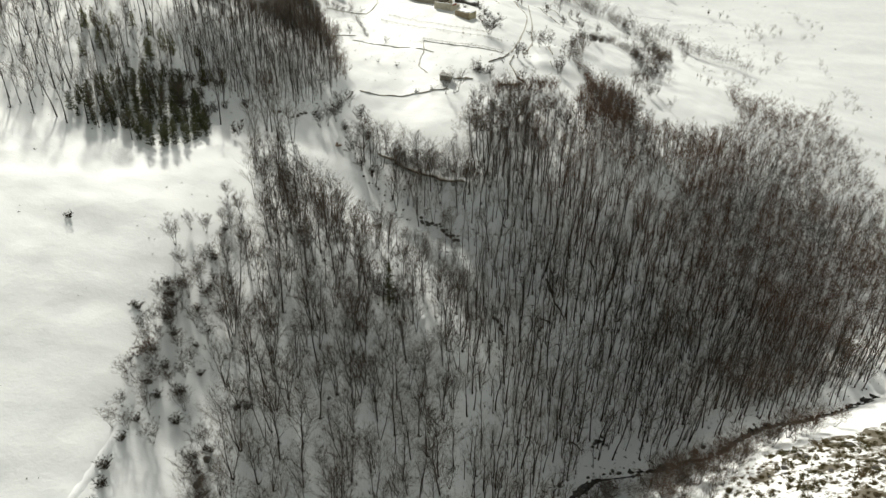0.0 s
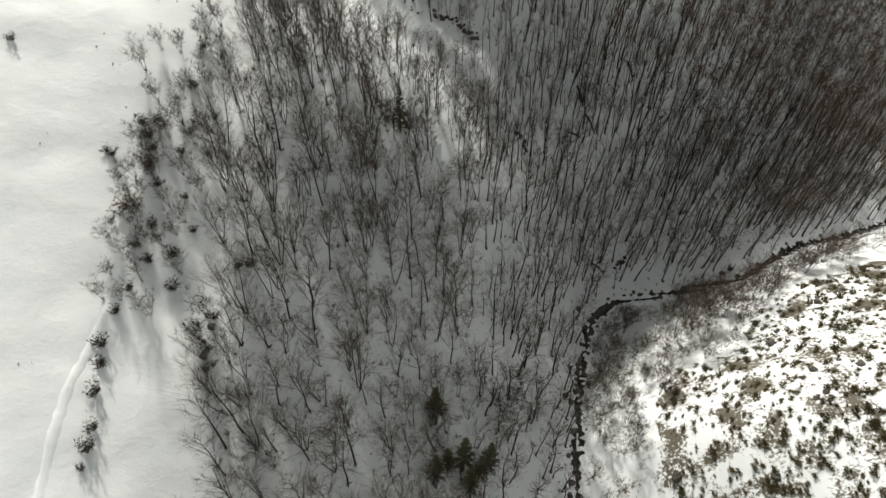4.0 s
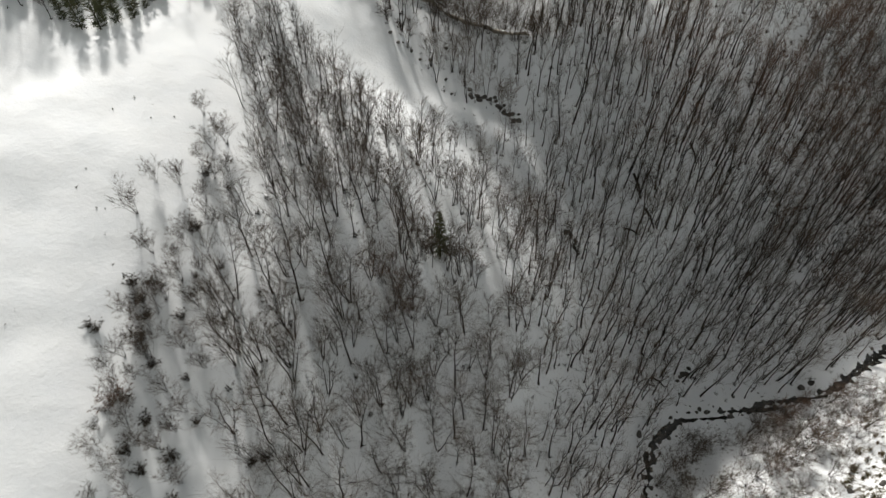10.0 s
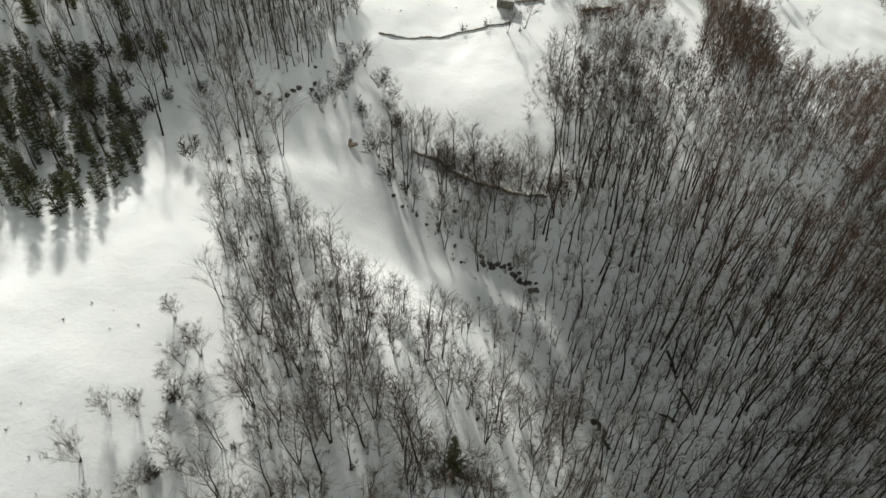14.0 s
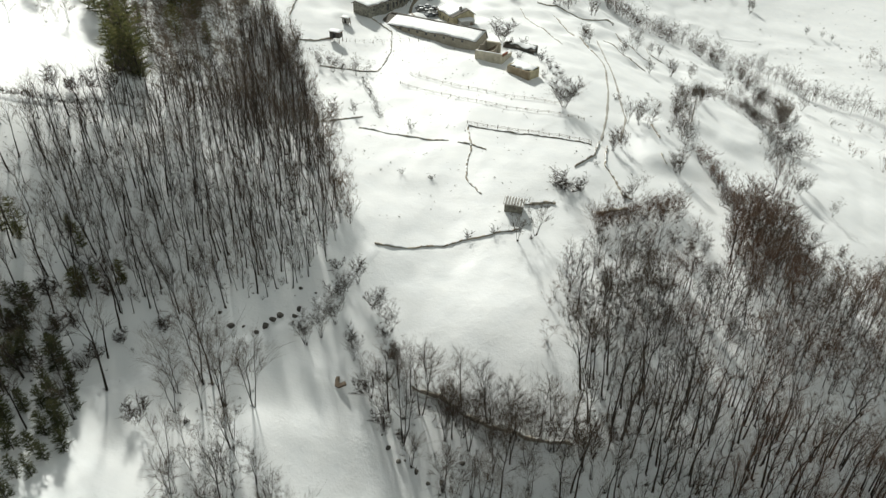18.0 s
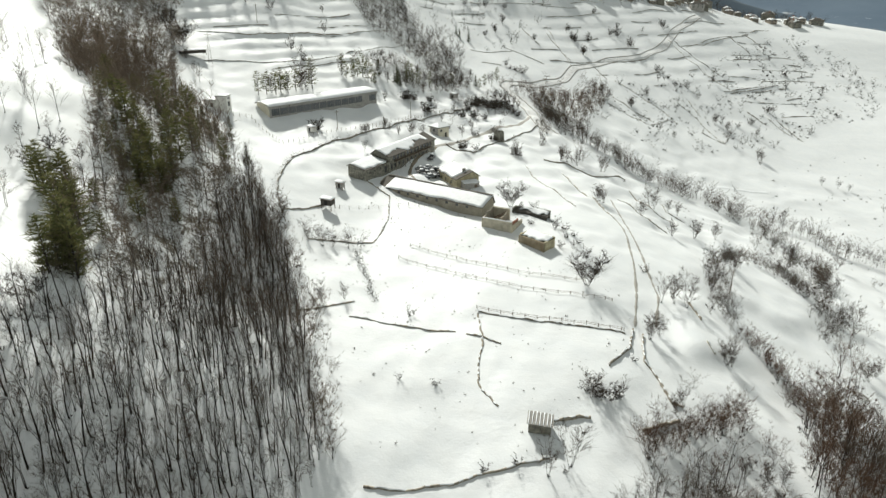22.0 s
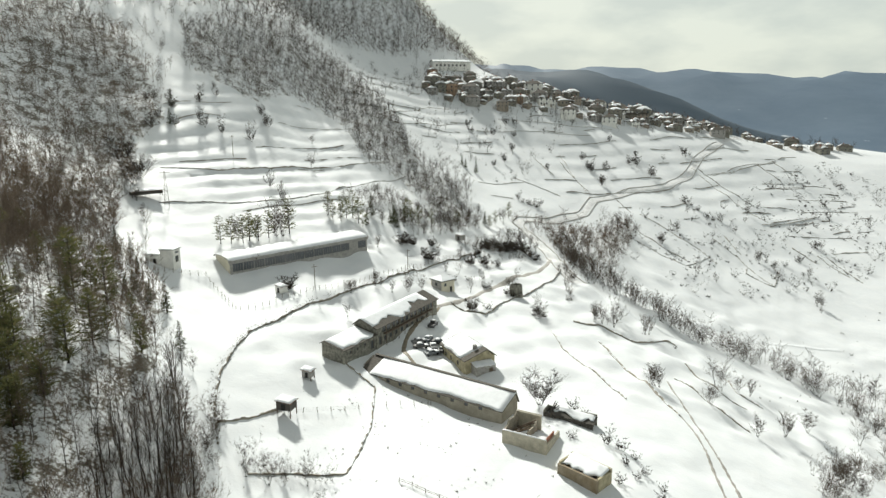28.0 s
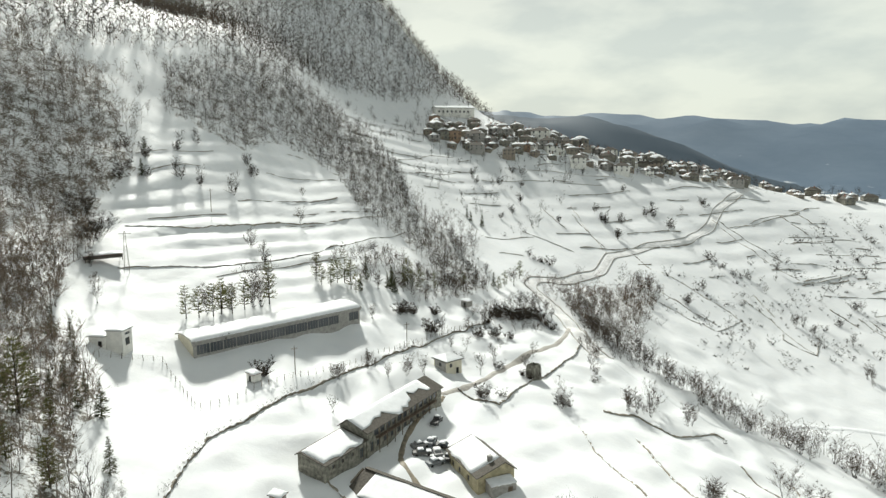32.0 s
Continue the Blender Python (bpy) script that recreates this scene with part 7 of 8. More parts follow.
g = np.random.default_rng(4)
rowsv = []
for j in range(45):
    yy = -0.5 + (Lb + 1.0) * j / 44
    rowsv.append([bm.verts.new((x * 1.06 - 0.27, yy + (g.uniform(-0.15, 0.15) if j in (0, 44) else 0), z + 0.22 + (0.30 if 0 < k < 10 and 0 < j < 44 else 0.0) * g.uniform(0.8, 1.15))) for k, (x, z) in enumerate(arch)])
for j in range(44):
    for k in range(10):
        bm.faces.new((rowsv[j][k], rowsv[j][k + 1], rowsv[j + 1][k + 1], rowsv[j + 1][k])).smooth = True
bmesh.ops.recalc_face_normals(bm, faces=bm.faces[:])
part("roof_snow", bm, SNOW, barn, "even snow blanket on the curved roof")
part("fascia", box(Wb + 0.05, Wb + 0.17, -0.4, Lb + 0.4, 3.25, 3.65), GREY, barn)

# white two-part house
dx, dy = 0.12, 0.993
white = thing("white_house", facing(-98.0, 369.0, dx, dy, float(H(-94.5, 368.5))) @ Matrix.Scale(0.82, 4), "small white rendered house in two flat-roofed blocks", "house")
part("wall", put(wall_panel(5.0, 3.3, [(2.6, 3.8, 0.0, 2.1)]), 0, 0, 0, 0), WHITE, white)
for a, b, c, d, h in ((0, 0.35, 0.36, 6.0, 3.3), (0.36, 5.0, 5.65, 6.0, 3.3)):
    part("wall", box(a, b, c, d, -2.5, h), WHITE, white)
part("door", box(2.62, 3.78, 0.10, 0.16, 0.0, 2.08), DARK, white, "dark green door")
part("wall", put(wall_panel(4.6, 4.9, [(1.4, 3.4, 0.6, 2.7), (1.4, 3.6, 3.5, 4.2)]), 9.6, 0.4, 0, 90), WHITE, white)
for a, b, c, d, h in ((5.02, 5.37, 0.4, 5.0, 4.9), (5.38, 9.24, 0.4, 0.75, 4.9), (5.38, 9.24, 4.65, 5.0, 4.9)):
    part("wall", box(a, b, c, d, -2.5, h), WHITE, white)
window_in(white, 9.6, 1.8, 0.6, 90, 2.0, 2.1, WOOD, 2)
window_in(white, 9.6, 1.8, 3.5, 90, 2.2, 0.7, GREY, 2)
for x0, x1, y0, y1, z in ((-0.35, 5.0, -0.35, 6.35, 3.3), (4.7, 9.95, 0.05, 5.35, 4.9)):
    rf = part("roof", box(x0, x1, y0, y1, z + 0.01, z + 0.2), GREY, white)
    part("roof_snow", snow_sheet(((x0, y0, z + 0.2), (x1, y0, z + 0.2), (x1, y1, z + 0.25), (x0, y1, z + 0.25)), 0.35, 0.0, seed=int(z * 3)), SNOW, rf)

# small house above the farm track
dx, dy = 0.75, 0.66
hut = thing("small_house", facing(-21.9, 404.4, dx, dy, float(H(-17.0, 402.0)) - 0.6), "small pale two-storey house with a snow-covered hipped roof", "house")
part("wall", put(wall_panel(5.4, 4.1, [(3.4, 4.4, 0.1, 2.0), (1.0, 2.0, 2.4, 3.4)]), 5.4, 0, 0, 90), CREAM, hut)
part("wall", put(wall_panel(5.4, 4.1, []), 0, 5.4, 0, -90), CREAM, hut)
part("wall", put(wall_panel(4.7, 4.1, [(1.6, 2.8, 2.3, 3.4)]), 0.35, 0, 0, 0), GREY, hut)
part("wall", box(0.36, 5.04, 5.05, 5.4, -2.5, 4.1), GREY, hut)
window_in(hut, 5.4, 1.0, 2.4, 90, 1.0, 1.0, WOOD)
window_in(hut, 1.95, 0, 2.3, 0, 1.2, 1.1, WOOD)
part("door", box(5.20, 5.26, 3.42, 4.38, 0.1, 1.98), DARK, hut, "dark plank door")
# slab with the room's shade in its colour
part("interior", box(0.5, 4.9, 0.5, 4.9, 0.05, 0.12), DARK, hut)


def hipped(out, z0, z1, thick):
    """A low hipped roof over a square plan."""
    bm = bmesh.new()
    low = [bm.verts.new((x, y, z0)) for x, y in ((-out, -out), (5.4 + out, -out), (5.4 + out, 5.4 + out), (-out, 5.4 + out))]
    mid = [bm.verts.new((v.co.x, v.co.y, z0 + thick)) for v in low]
    top = [bm.verts.new((2.7, 2.0, z1)), bm.verts.new((2.7, 3.4, z1))]
    bm.faces.new(low[::-1])
    for k in range(4):
        bm.faces.new((low[k], low[(k + 1) % 4], mid[(k + 1) % 4], mid[k]))
    bm.faces.new((mid[0], mid[1], top[0]))
    bm.faces.new((mid[1], mid[2], top[1], top[0]))
    bm.faces.new((mid[2], mid[3], top[1]))
    bm.faces.new((mid[3], mid[0], top[0], top[1]))
    bmesh.ops.bevel(bm, geom=bm.edges[:], offset=0.06, segments=2, affect='EDGES')
    return bm


hut_roof = part("roof", hipped(0.6, 4.11, 5.3, 0.15), TILE, hut)
part("roof_snow", hipped(0.5, 4.30, 5.75, 0.22), SNOW, hut_roof, "smooth snow on the hipped roof")

# roofless ruin beside the stable
ruin = thing("roofless_ruin", facing(-2.2, 319.5, 0.865, -0.50, float(H(-2, 312))), "roofless plastered ruin with broken walls and fallen beams", "ruin")
part("front_wall", box(7.0, 7.4, 0, 9.2, -2.5, 2.6, 0.03), PLASTER, ruin)
part("back_wall", prism([(0, -2), (0.4, -2), (0.4, 3.6), (0, 3.8)], 0, 5.2), PLASTER, ruin)
part("end_wall", box(0.41, 6.99, 8.8, 9.2, -2.5, 1.6, 0.03), PLASTER, ruin)
part("cross_wall", prism([(1.0, -2.0), (6.99, -2.0), (6.99, 1.7), (5.0, 2.5), (2.6, 2.3), (1.0, 3.0)], 4.4, 4.7), OLDPLASTER, ruin, "stained cross wall with a broken top")
part("red_wall", box(2.4, 6.9, 8.55, 8.79, -2.0, 2.3, 0.02), BRICK, ruin, "reddish plastered inner wall")
part("near_wall", prism([(0.41, -2.5), (6.99, -2.5), (6.99, 2.4), (5.4, 2.7), (4.6, 3.6), (2.2, 3.2), (1.2, 4.0), (0.41, 3.8)], 0, 0.35), STONE, ruin, "broken stone gable")
part("rubble", snow_sheet(((0.5, 0.4, 0.2), (6.9, 0.4, 0.2), (6.9, 8.5, 0.2), (0.5, 8.5, 0.2)), 0.7, 0, seed=8), SNOW, ruin, "snow over fallen rubble")
part("wall_snow", snow_sheet(((7.4, 0.1, 2.6), (7.4, 9.1, 2.6), (7.0, 9.1, 2.62), (7.0, 0.1, 2.62)), 0.14, 0, nu=18, nv=3, seed=12), SNOW, ruin)
for i in range(9):
    b = add_box(bmesh.new(), -0.09, 0.09, 0, 4.2 + 0.3 * (i % 3), 0, 0.18)
    bmesh.ops.transform(b, matrix=pose(1.0 + 0.6 * i, 0.5 + 0.25 * (i % 4), 0.6 + 0.2 * (i % 3), 22 + 5 * (i % 4), 0, -25 + 13 * (i % 5)), verts=b.verts[:])
    part("fallen_beam", b, WOOD, ruin)
shed = thing("collapsed_shed", facing(5.0, 326.0, 0.9, -0.44, float(H(10, 322)) - 0.5), "collapsed dark timber shed under snow", "shed")
for i in range(14):
    part("board", box(3.4, 3.5, 0.75 * i + 0.02, 0.75 * i + 0.73 - 0.1 * (i % 4 == 2), -1.5, 1.75 - 0.055 * i + 0.12 * (i % 3)), GREYWOOD, shed)
part("back_wall", box(0, 0.3, 0, 10.5, -1.5, 1.9), OLDWALL, shed)
part("end_wall", box(0.31, 3.39, 0, 0.3, -1.5, 2.2), OLDWALL, shed)
part("roof", roof_slab(((3.7, 1.4, 1.5), (3.7, 10.6, 0.8), (0.2, 10.6, 1.5), (0.2, 1.4, 2.2))), GREYWOOD, shed)
part("roof_snow", snow_sheet(((3.4, 1.8, 1.65), (3.4, 10.3, 0.95), (0.3, 10.3, 1.65), (0.3, 1.8, 2.3)), 0.22, 0.45, seed=9), SNOW, shed)
for i in range(6):
    bm = add_box(bmesh.new(), -0.07, 0.07, 0, 2.6 + 0.5 * (i % 3), -0.07, 0.07)
    bmesh.ops.transform(bm, matrix=pose(0.6 + 0.5 * i, 0.6 + 0.3 * (i % 2), 0.9, 38 + 9 * (i % 3), 0, -40 + 19 * i), verts=bm.verts[:])
    part("rafter", bm, GREYWOOD, shed, "broken rafter sticking up")
stub = thing("ochre_wall", facing(6.6, 306.4, 0.70, -0.714, float(H(10.5, 303))), "low ochre plastered ruin filled with snow", "ruin")
part("wall", box(4.15, 4.6, 0, 8.4, -2.0, 1.9), BROWNWASH, stub, "flaking brown front wall")
part("wall", box(0, 0.45, 0, 8.4, -2.0, 2.5), OCHRE, stub)
part("return_wall", box(0.46, 4.14, 7.95, 8.4, -2.0, 2.0, 0.03), OCHRE, stub)
part("return_wall", box(0.46, 4.14, 0, 0.45, -2.0, 2.3, 0.03), OCHRE, stub)
part("fallen_snow", snow_sheet(((4.2, 0.2, 1.85), (4.2, 8.2, 1.8), (0.2, 8.2, 2.4), (0.2, 0.2, 2.5)), 0.35, 0.25, seed=2), SNOW, stub, "snow filling the roofless walls")


# wooden shed on legs, store box, field hut, roadside garage
def small_shed(x, y, dx, dy, w, l, h, leg, mat, name, label, seed, slatted=False):
    s = thing(name, facing(x, y, dx, dy, float(H(x, y))), label, "shed")
    for a in (0.1, w - 0.1):
        for b in (0.1, l - 0.1):
            part("leg" if leg else "corner_post", box(a - 0.08, a + 0.08, b - 0.08, b + 0.08, -0.8, max(0.1, leg)), WOOD, s)
    n = 6
    for i in range(n):
        part("board", box(0, 0.05, l * i / n + 0.01, l * (i + 1) / n - 0.01, leg, leg + h), mat, s)
        part("board", box(w - 0.05, w, l * i / n + 0.01, l * (i + 1) / n - 0.01, leg, leg + h), mat, s)
    part("end_wall", box(0.06, w - 0.06, 0, 0.05, leg, leg + h), mat, s)
    part("end_wall", box(0.06, w - 0.06, l - 0.05, l, leg, leg + h), mat, s)
    if not slatted:
        part("door", box(w * 0.35, w * 0.65, -0.03, 0.0, leg, leg + h * 0.8), DARK, s)
    q = ((w + 0.3, -0.3, leg + h), (w + 0.3, l + 0.3, leg + h), (-0.3, l + 0.3, leg + h + 0.35), (-0.3, -0.3, leg + h + 0.35))
    rf = part("roof", roof_slab(q, 0.08), GREY if slatted else RUSTY, s)
    if not slatted:
        part("roof_snow", snow_sheet(q, 0.3, 0.05, 8, 6, seed=seed), SNOW, rf)
        return s
    # old rails lie across the roof, with snow caught between them
    a, b, c, d = (Vector(p) for p in q)
    for k in range(7):
        u, v = k / 7 + 0.05, (k + 1) / 7 - 0.04
        part("roof_snow", snow_sheet((a.lerp(d, u).lerp(b.lerp(c, u), 0.04 * (k % 3)), b.lerp(c, u).lerp(a.lerp(d, u), 0.05 * (k % 2)), b.lerp(c, v), a.lerp(d, v)), 0.17, 0.3, 8, 3, seed=seed + k), SNOW, rf)
        part("rail", box(w + 0.3 - (w + 0.6) * (u - 0.05) - 0.03, w + 0.3 - (w + 0.6) * (u - 0.05) + 0.03, -0.45 + 0.1 * (k % 3), l + 0.5 - 0.12 * (k % 2), leg + h + 0.35 * (u - 0.05) + 0.02, leg + h + 0.35 * (u - 0.05) + 0.10), GREY, rf)
    return s


small_shed(-51.0, 318.2, 0.3, 0.95, 3.2, 2.6, 1.7, 0.8, GREYWOOD, "stilt_shed", "small grey wooden shed on legs in the snow", 1)
small_shed(-49.1, 333.7, 0.25, 0.97, 2.2, 2.0, 1.6, 0.0, GREY, "store_box", "small grey block store capped with snow", 2)
small_shed(-64.5, 373.3, 0.6, 0.8, 2.6, 2.2, 1.8, 0.0, WHITE, "store_box", "small pale block store below the barn", 3)
small_shed(-2.2, 231.6, 0.2, 0.98, 3.8, 3.2, 1.7, 0.0, OLDWALL, "field_hut", "tumbledown grey field hut with a railed snowy roof", 4, True)
small_shed(-13.5, 453.2, 0.6, 0.8, 3.0, 2.6, 2.0, 0.0, GREY, "roadside_shed", "small grey shed beside the lane", 5)
small_shed(-117.5, 404.6, 0.78, 0.63, 3.0, 9.5, 1.1, 0.0, GREYWOOD, "terrace_shed", "long low dark shed on the terrace edge", 6)
stump = thing("ruined_tower", facing(3.6, 405.6, 0.75, 0.66), "overgrown grey-brown stub of a stone store beside the lane", "ruin")
g = np.random.default_rng(19)
for x0, x1, y0, y1 in ((0, 3.2, 0, 0.5), (0, 3.2, 2.7, 3.2), (0, 0.5, 0.51, 2.69), (2.7, 3.2, 0.51, 2.69)):
    bm = box(x0, x1, y0, y1, -1.5, 3.0)
    bmesh.ops.subdivide_edges(bm, edges=bm.edges[:], cuts=3, use_grid_fill=True)
    for v in bm.verts:
        if v.co.z > -1.0:
            k = 0.05 * (v.co.z + 1)
            v.co += Vector((g.uniform(-0.08, 0.08) + k * (1.6 - v.co.x) * 0.5, g.uniform(-0.08, 0.08) + k * (1.6 - v.co.y) * 0.5, g.uniform(-0.5, 0.45) if v.co.z > 2.9 else 0))
    part("wall", bm, OLDWALL, stump)
plant("ivy_bush", DENSE_KIT, SC, [(2.9, 405.2), (4.6, 403.6), (6.2, 404.6)], "dark climbing growth round the stone stub", "bush", "growth on the stub", (0.9, 1.2))
post = thing("broken_hay_rack", facing(-31.9, 185, 0.5, 0.86), "dark broken hay rack in the meadow snow", "rack")
for a, b in ((35, 1.9), (-38, 1.5)):
    bm = box(-0.35, 0.35, 0, b, -0.1, 0.25)
    bmesh.ops.transform(bm, matrix=pose(0, 0, 0.1, 8, 0, a), verts=bm.verts[:])
    part("board", bm, WOOD, post)

# ---- wrecked cars in the yard ----


def car(x, y, turn, paint, tilt=0.0, long=4.1, label="wrecked car half buried in snow", pickup=False):
    c = thing("wrecked_car", pose(x, y, float(H(x, y)), tilt, 0, turn), label, "car", "wrecked cars of the yard")
    h = long / 2
    part("body", prism([(-h, 0.35), (h, 0.35), (h, 0.75), (h - 0.1, 0.86), (h * 0.45, 0.95), (-h + 0.1, 0.98), (-h, 0.8)], -0.82, 0.82), paint, c)
    cab = [(-h * 0.62, 0.99), (h * 0.42, 0.97), (h * 0.16, 1.42), (-h * 0.46, 1.44)] if not pickup else [(-h * 0.05, 0.99), (h * 0.55, 0.97), (h * 0.40, 1.65), (0.0, 1.65)]
    cb = part("cabin", prism(cab, -0.70, 0.70), paint, c)
    for s in (-1, 1):
        inner = [(q[0] * 0.86, 1.03 + (q[1] - 0.98) * 0.78) for q in cab]
        part("side_window", prism(inner, s * 0.71 - 0.008, s * 0.71 + 0.008), GLASS, cb)
    a, b = Vector((cab[1][0] + 0.01, 0, cab[1][1] + 0.04)), Vector((cab[2][0] + 0.03, 0, cab[2][1] - 0.04))
    part("windscreen", prism([(a.x, a.z), (a.x + 0.03, a.z), (b.x + 0.03, b.z), (b.x, b.z)], -0.62, 0.62), GLASS, cb)
    for wx in (-h * 0.62, h * 0.62):
        for s in (-1, 1):
            bm = bmesh.new()
            bmesh.ops.create_cone(bm, segments=12, radius1=0.31, radius2=0.31, depth=0.2, cap_ends=True)
            bmesh.ops.transform(bm, matrix=Matrix.Translation((wx, s * 0.76, 0.31)) @ Matrix.Rotation(radians(90), 4, "X"), verts=bm.verts[:])
            part("wheel", bm, DARK, c)
    for s in (-1, 1):
        part("headlight", box(h - 0.02, h + 0.03, s * 0.6 - 0.14, s * 0.6 + 0.14, 0.58, 0.72), GLASS, c)
    part("bumper", box(h + 0.0, h + 0.09, -0.8, 0.8, 0.38, 0.5), DARK, c)
    top = cab[2][1]
    part("snow", snow_sheet(((cab[3][0], -0.68, top), (cab[2][0], -0.68, top - 0.01), (cab[2][0], 0.68, top - 0.01), (cab[3][0], 0.68, top)), 0.2, 0.0, 6, 5, seed=int(x * 7) % 50), SNOW, c, "snow on the roof")
    part("snow", snow_sheet(((h * 0.45, -0.75, 0.95), (h - 0.1, -0.75, 0.86), (h - 0.1, 0.75, 0.86), (h * 0.45, 0.75, 0.95)), 0.12, 0.0, 6, 5, seed=int(y * 7) % 50), SNOW, c, "snow on the bonnet")
    return c


PAINTS = [material(n, c, 0.45, vary=0.3, scale=1.5, fine=20, bump=0.05, spec=0.4) for n, c in (("faded_white_paint", (0.26, 0.26, 0.26)), ("faded_blue_paint", (0.17, 0.185, 0.20)), ("dark_paint", (0.06, 0.06, 0.06)), ("faded_grey_paint", (0.12, 0.118, 0.112)))]
for k, (x, y, turn) in enumerate(((-24.0, 361.1, 30), (-21.6, 363.0, 75), (-18.8, 361.5, -20), (-23.4, 357.5, 10), (-20.2, 358.8, 100), (-20.6, 354.9, 35), (-17.4, 357.4, 60))):
    car(x, y, turn, PAINTS[k % 4], rng.normal(0, 3))
car(-20.6, 370.5, 72, PAINTS[2], long=4.6, label="dark pickup parked in the farmyard snow", pickup=True)

# ---- poles ----


def pole(x, y, high, label="wooden utility pole standing in the snow"):
    p = thing("utility_pole", pose(x, y, float(H(x, y)), 0, 0, 35), label, "pole", "utility poles")
    s = Sticks()
    s.rod((0, 0, -0.5), (0, 0, high), 0.13, 0.09, 0, 7)
    v, f, m = s.arrays()
    shared("shaft", mesh_of("shaft", v, f, WOOD), p)
    part("crossarm", box(-0.8, 0.8, -0.05, 0.05, high - 0.7, high - 0.58), WOOD, p)
    for a in (-0.7, 0, 0.7):
        part("insulator", box(a - 0.04, a + 0.04, -0.04, 0.04, high - 0.57, high - 0.38), WHITE, p)


for q in ((-100.1, 456.8, 8.0), (-54.6, 379.4, 7), (-29.6, 408.4, 7), (60, 300, 7)):
    pole(*q)
mast = thing("lattice_mast", pose(-106.5, 406.5, float(H(-106.5, 406.5)), 0, 0, 20), "steel lattice power mast", "mast")
s = Sticks()
for a, b in ((-0.7, -0.7), (0.7, -0.7), (0.7, 0.7), (-0.7, 0.7)):
    leg = Sticks()
    leg.rod((a, b, -0.5), (a * 0.2, b * 0.2, 11), 0.06, 0.05)
    v, f, m = leg.arrays()
    shared("leg", mesh_of("leg", v, f, GREY), mast)
for i in range(9):
    k0, k1 = 1 - 0.8 * i / 9, 1 - 0.8 * (i + 1) / 9
    c = [(-0.7, -0.7), (0.7, -0.7), (0.7, 0.7), (-0.7, 0.7)]
    for j in range(4):
        a, b = c[j], c[(j + 1) % 4]
        s.rod((a[0] * k0, a[1] * k0, 11 * i / 9), (b[0] * k1, b[1] * k1, 11 * (i + 1) / 9), 0.03, 0.03)
v, f, m = s.arrays()
shared("bracing", mesh_of("bracing", v, f, GREY), mast)
part("crossarm", box(-1.6, 1.6, -0.06, 0.06, 10.2, 10.35), GREY, mast)

# ---- the village on the spur ----


def village_house(W, L, high, wall_mat, roof_mat, seed, snow):
    g = np.random.default_rng(seed)
    h = thing("village_house", Matrix.Identity(4), "", "house", "village houses")
    part("wall", box(0, W, 0, L, -4, high, 0.0), wall_mat, h)
    r = high + W * 0.28
    o = 0.5
    e, n = high - 0.12, W * 0.42
    for q, u in ((((W + o), -o, W + o, L + o, W / 2, L - n, W / 2, n), 1), ((-o, L + o, -o, -o, W / 2, n, W / 2, L - n), 2),
                 ((-o, -o, W + o, -o, W / 2 + 0.1, n, W / 2 - 0.1, n), 3), ((W + o, L + o, -o, L + o, W / 2 - 0.1, L - n, W / 2 + 0.1, L - n), 4)):
        q = [(q[0], q[1], e), (q[2], q[3], e), (q[4], q[5], r), (q[6], q[7], r)]
        rf = part("roof", roof_slab(q, 0.2), roof_mat, h)
        if g.uniform() < snow:
            part("roof_snow", snow_sheet(q, 0.16, 0.25 + 0.7 * g.uniform() * (1.3 - snow), 8, 5, seed=seed + u), SNOW, rf)
    part("chimney", box(W * 0.3, W * 0.3 + 0.7, L * 0.4, L * 0.4 + 0.7, high + 0.5, r + 0.9), BRICK, h)
    for z in (1.0, 3.6, 6.2):
        if z + 1.4 > high:
            break
        for i in range(3):
            a = L * (i + 0.5) / 3 - 0.5
            part("window", box(W - 0.02, W + 0.04, a, a + 1.0, z, z + 1.3), GLASS, h)
            if i < 2:
                b = W * (i + 0.5) / 2 - 0.5
                part("window", box(b, b + 1.0, -0.04, 0.02, z, z + 1.3), GLASS, h)
    part("door", box(W * 0.45, W * 0.45 + 1.0, -0.05, 0.02, -0.3, 1.9), WOOD, h)
    return h


KINDS = [(8, 12, 4.6, OLDWALL, TILE, 0.75), (8, 11, 5.2, CLAY, TILE, 0.7), (9, 12, 6.0, OLDWALL, TILE, 0.5), (7, 10, 3.8, STONE, TILE, 0.9), (9, 14, 5.4, GREY, TILE, 0.65), (8, 10, 6.4, ORANGE, TILE, 0.5), (7.5, 12, 5.2, WHITE, TILE, 0.7)]
NAMES = ["grey stone village house with snow on its roof", "clay-coloured village house with a snowy roof", "taller stone village house with half-bare tiles", "low grey village house under full snow",
         "tall grey village house with a snowy roof", "orange plastered village house with bare tiles", "white rendered village house with patchy roof snow"]
models = []
for k, a in enumerate(KINDS):
    m = village_house(*a[:5], seed=100 + k, snow=a[5])
    models.append(tagged(m, NAMES[k]))
spots = []
VILLAGE_AREA = [(-36, 676), (-24, 654), (25, 668), (60, 675), (86, 678), (112, 680), (150, 684), (200, 706), (204, 724), (150, 735), (90, 740), (20, 725), (-30, 712)]
x, y = strew(VILLAGE_AREA, 8.8, lambda x, y: waves(x, y, 24, 47) > -0.75, 0.48)
x2, y2 = strew([(206, 716), (235, 700), (275, 700), (290, 730), (215, 750)], 13.0, None, 0.3)
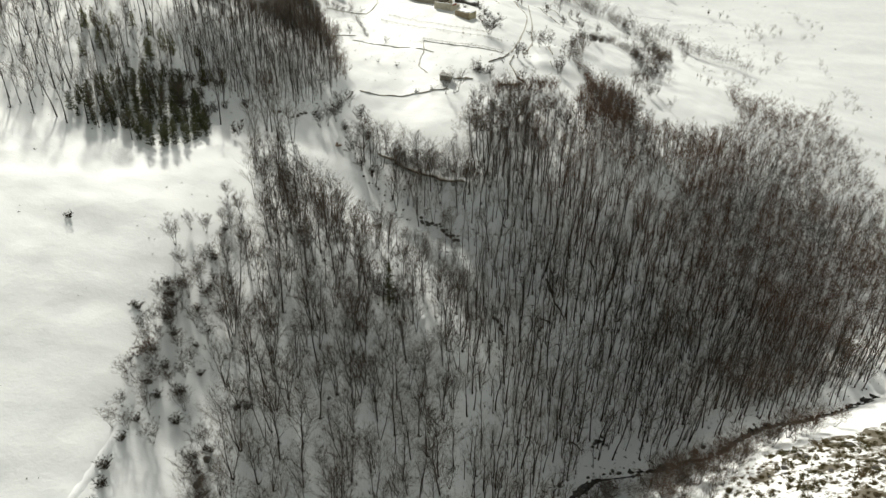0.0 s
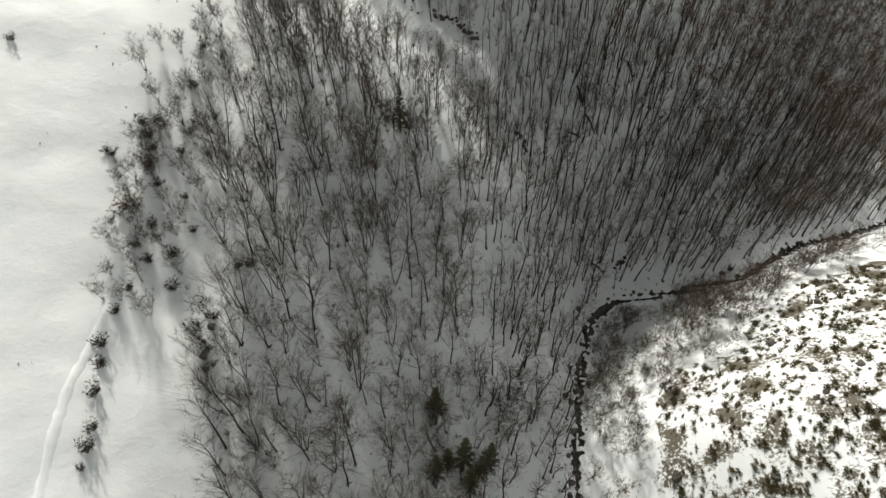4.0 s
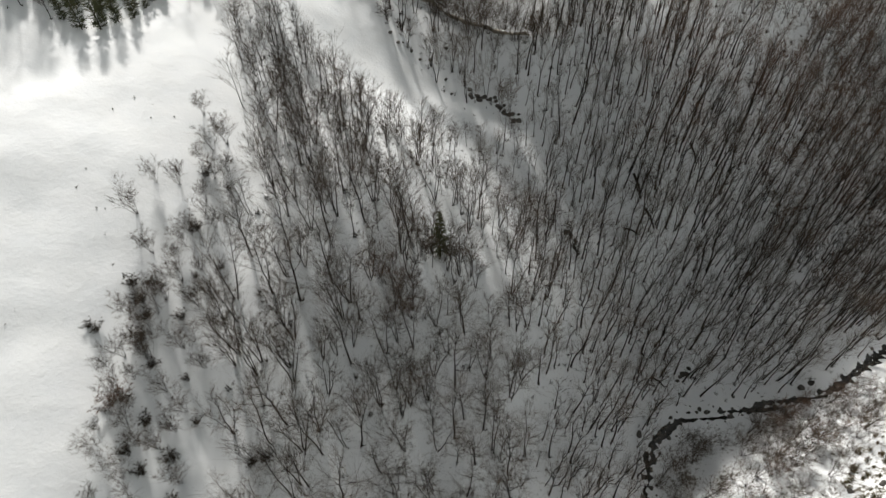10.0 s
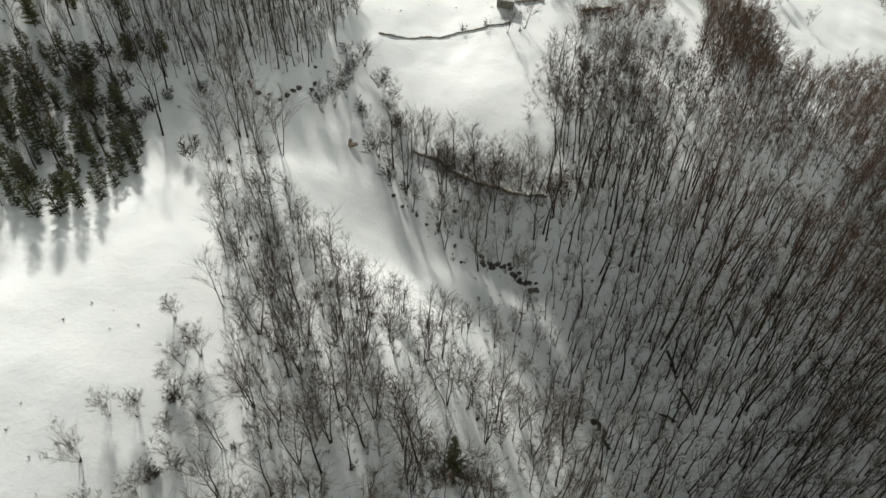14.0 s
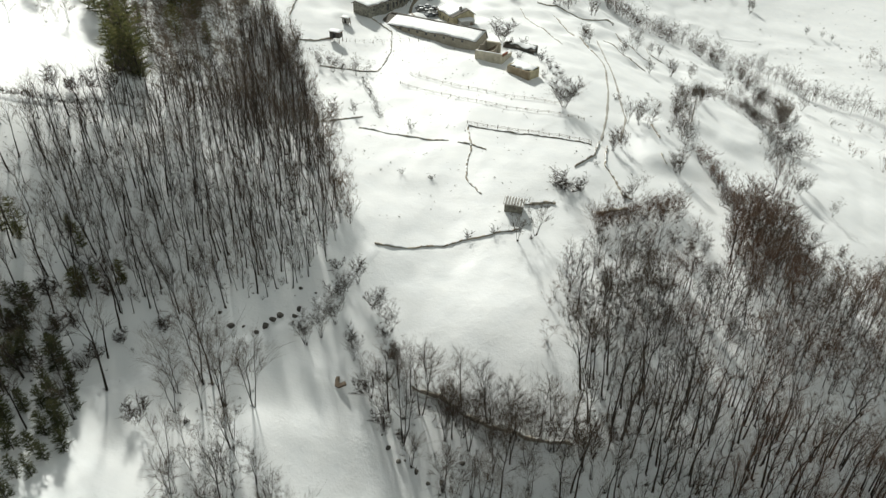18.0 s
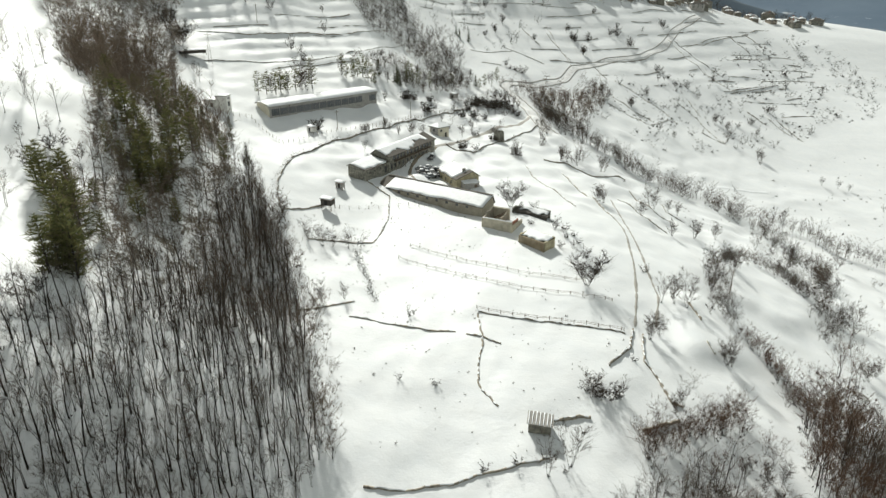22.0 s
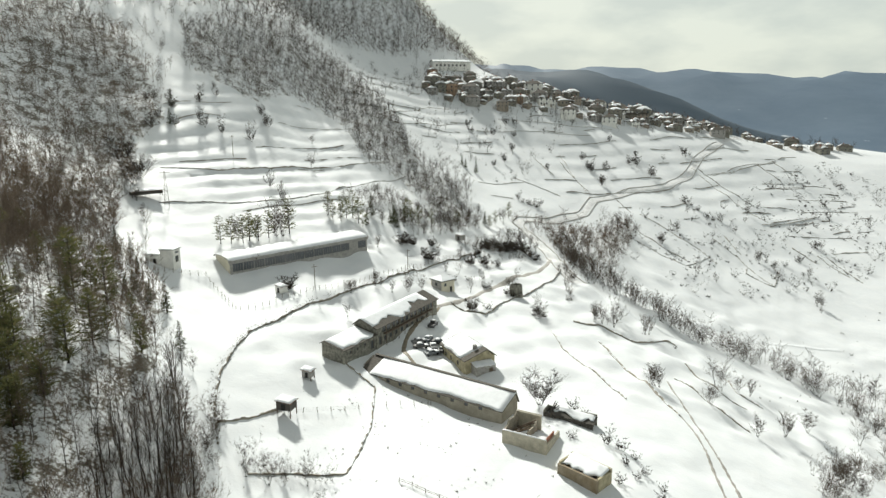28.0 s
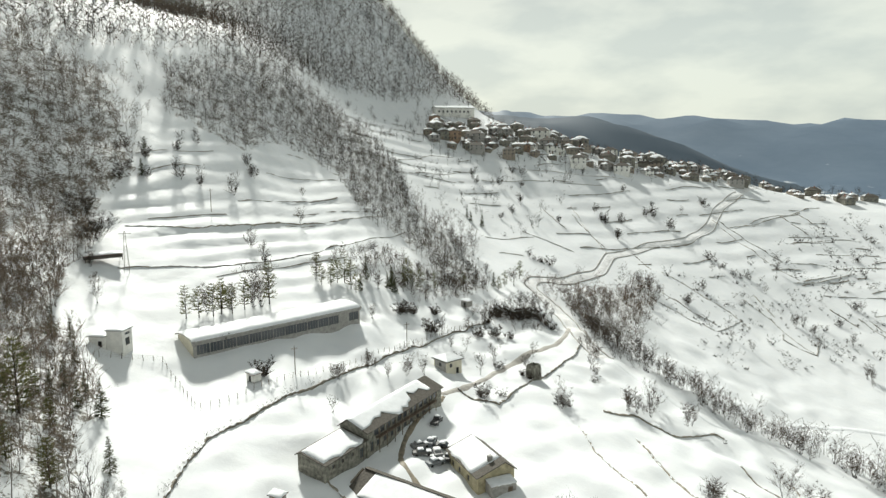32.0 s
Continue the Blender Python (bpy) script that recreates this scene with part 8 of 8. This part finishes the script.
for k, (px, py) in enumerate(zip(np.r_[x, x2], np.r_[y, y2])):
    if float(to_line(px, py, ROAD)) < 7:
        continue
    i = int(rng.choice(len(models), p=(0.24, 0.14, 0.15, 0.20, 0.13, 0.02, 0.12))) if px < 205 else int(rng.choice([2, 3, 0, 1]))
    m = pose(px, py, float(H(px, py)) - 0.6, 0, 0, float(rng.choice([-25, -10, 10, 65, -100])) + rng.normal(0, 8)) @ Matrix.Scale(rng.uniform(0.74, 1.06), 4)
    if models[i].get("used"):
        copy_thing(models[i], m)
    else:
        models[i].matrix_basis = m
        models[i]["used"] = 1
for m in models:
    if not m.get("used"):
        m.matrix_basis = pose(60, 700, float(H(60, 700)), 0, 0, 20)
school = thing("village_school", facing(-30, 735, 0.95, 0.3, float(H(-8, 738)) + 1), "long pale school building above the village with snowy roof", "school")
gabled(school, 10, 30, 0, 4.6, 4.6, 5.0, 6.2, WHITE, TILE, [(2 + i * 3.2, 3.4 + i * 3.2, 1.2, 2.8) for i in range(8)], snow_front=0.1, snow_back=0.1, seed=31)

# saplings and younger trees that thicken the wood below the meadow
x, y = strew([(-46, 168), (-36, 165.3), (-21.8, 154.3), (-12, 141.7), (3.6, 132.1), (-13.5, 118.4), (-30.9, 125.9), (-43.1, 137.3), (-50, 154)], 2.8, open_ground)
tagged(new("young_wood", scatter(MID_TREES, rows_of(x, y, 0.45, 0.85), "young_wood", [BARK, TWIG], rng)), "young leafless trees thickening the ravine wood", "woodland", kind="stuff")
x = np.array([18.8, 20.5, 21.7, 23, 36.5, 38.8, 40.4, 42, 33.7, 35, 41.3, 42.5, 38.1])
y = np.array([231.8, 233, 234.6, 233.2, 243.5, 245.2, 246.5, 247.1, 239.4, 240.5, 236, 237.5, 230.5])
tagged(new("rust_bushes", scatter(LOW_TREES, rows_of(x, y, 0.6, 0.95), "rust_bushes", [BARK, RUST], rng)), "rust-brown leafless bushes below the field edge", "scrub", kind="stuff")
x, y = strew([(65, 196), (100, 214), (135, 200), (128, 158), (100, 142), (78.5, 138), (58, 158)], 4.6, lambda x, y: open_ground(x, y) & inside(x, y, RAVINE_WOOD))
tagged(new("upper_wood", scatter(MID_TREES, rows_of(x, y, 0.8, 1.15), "upper_wood", [BARK, RUST], rng)), "dense leafless brown wood high on the ravine side", "woodland", kind="stuff")
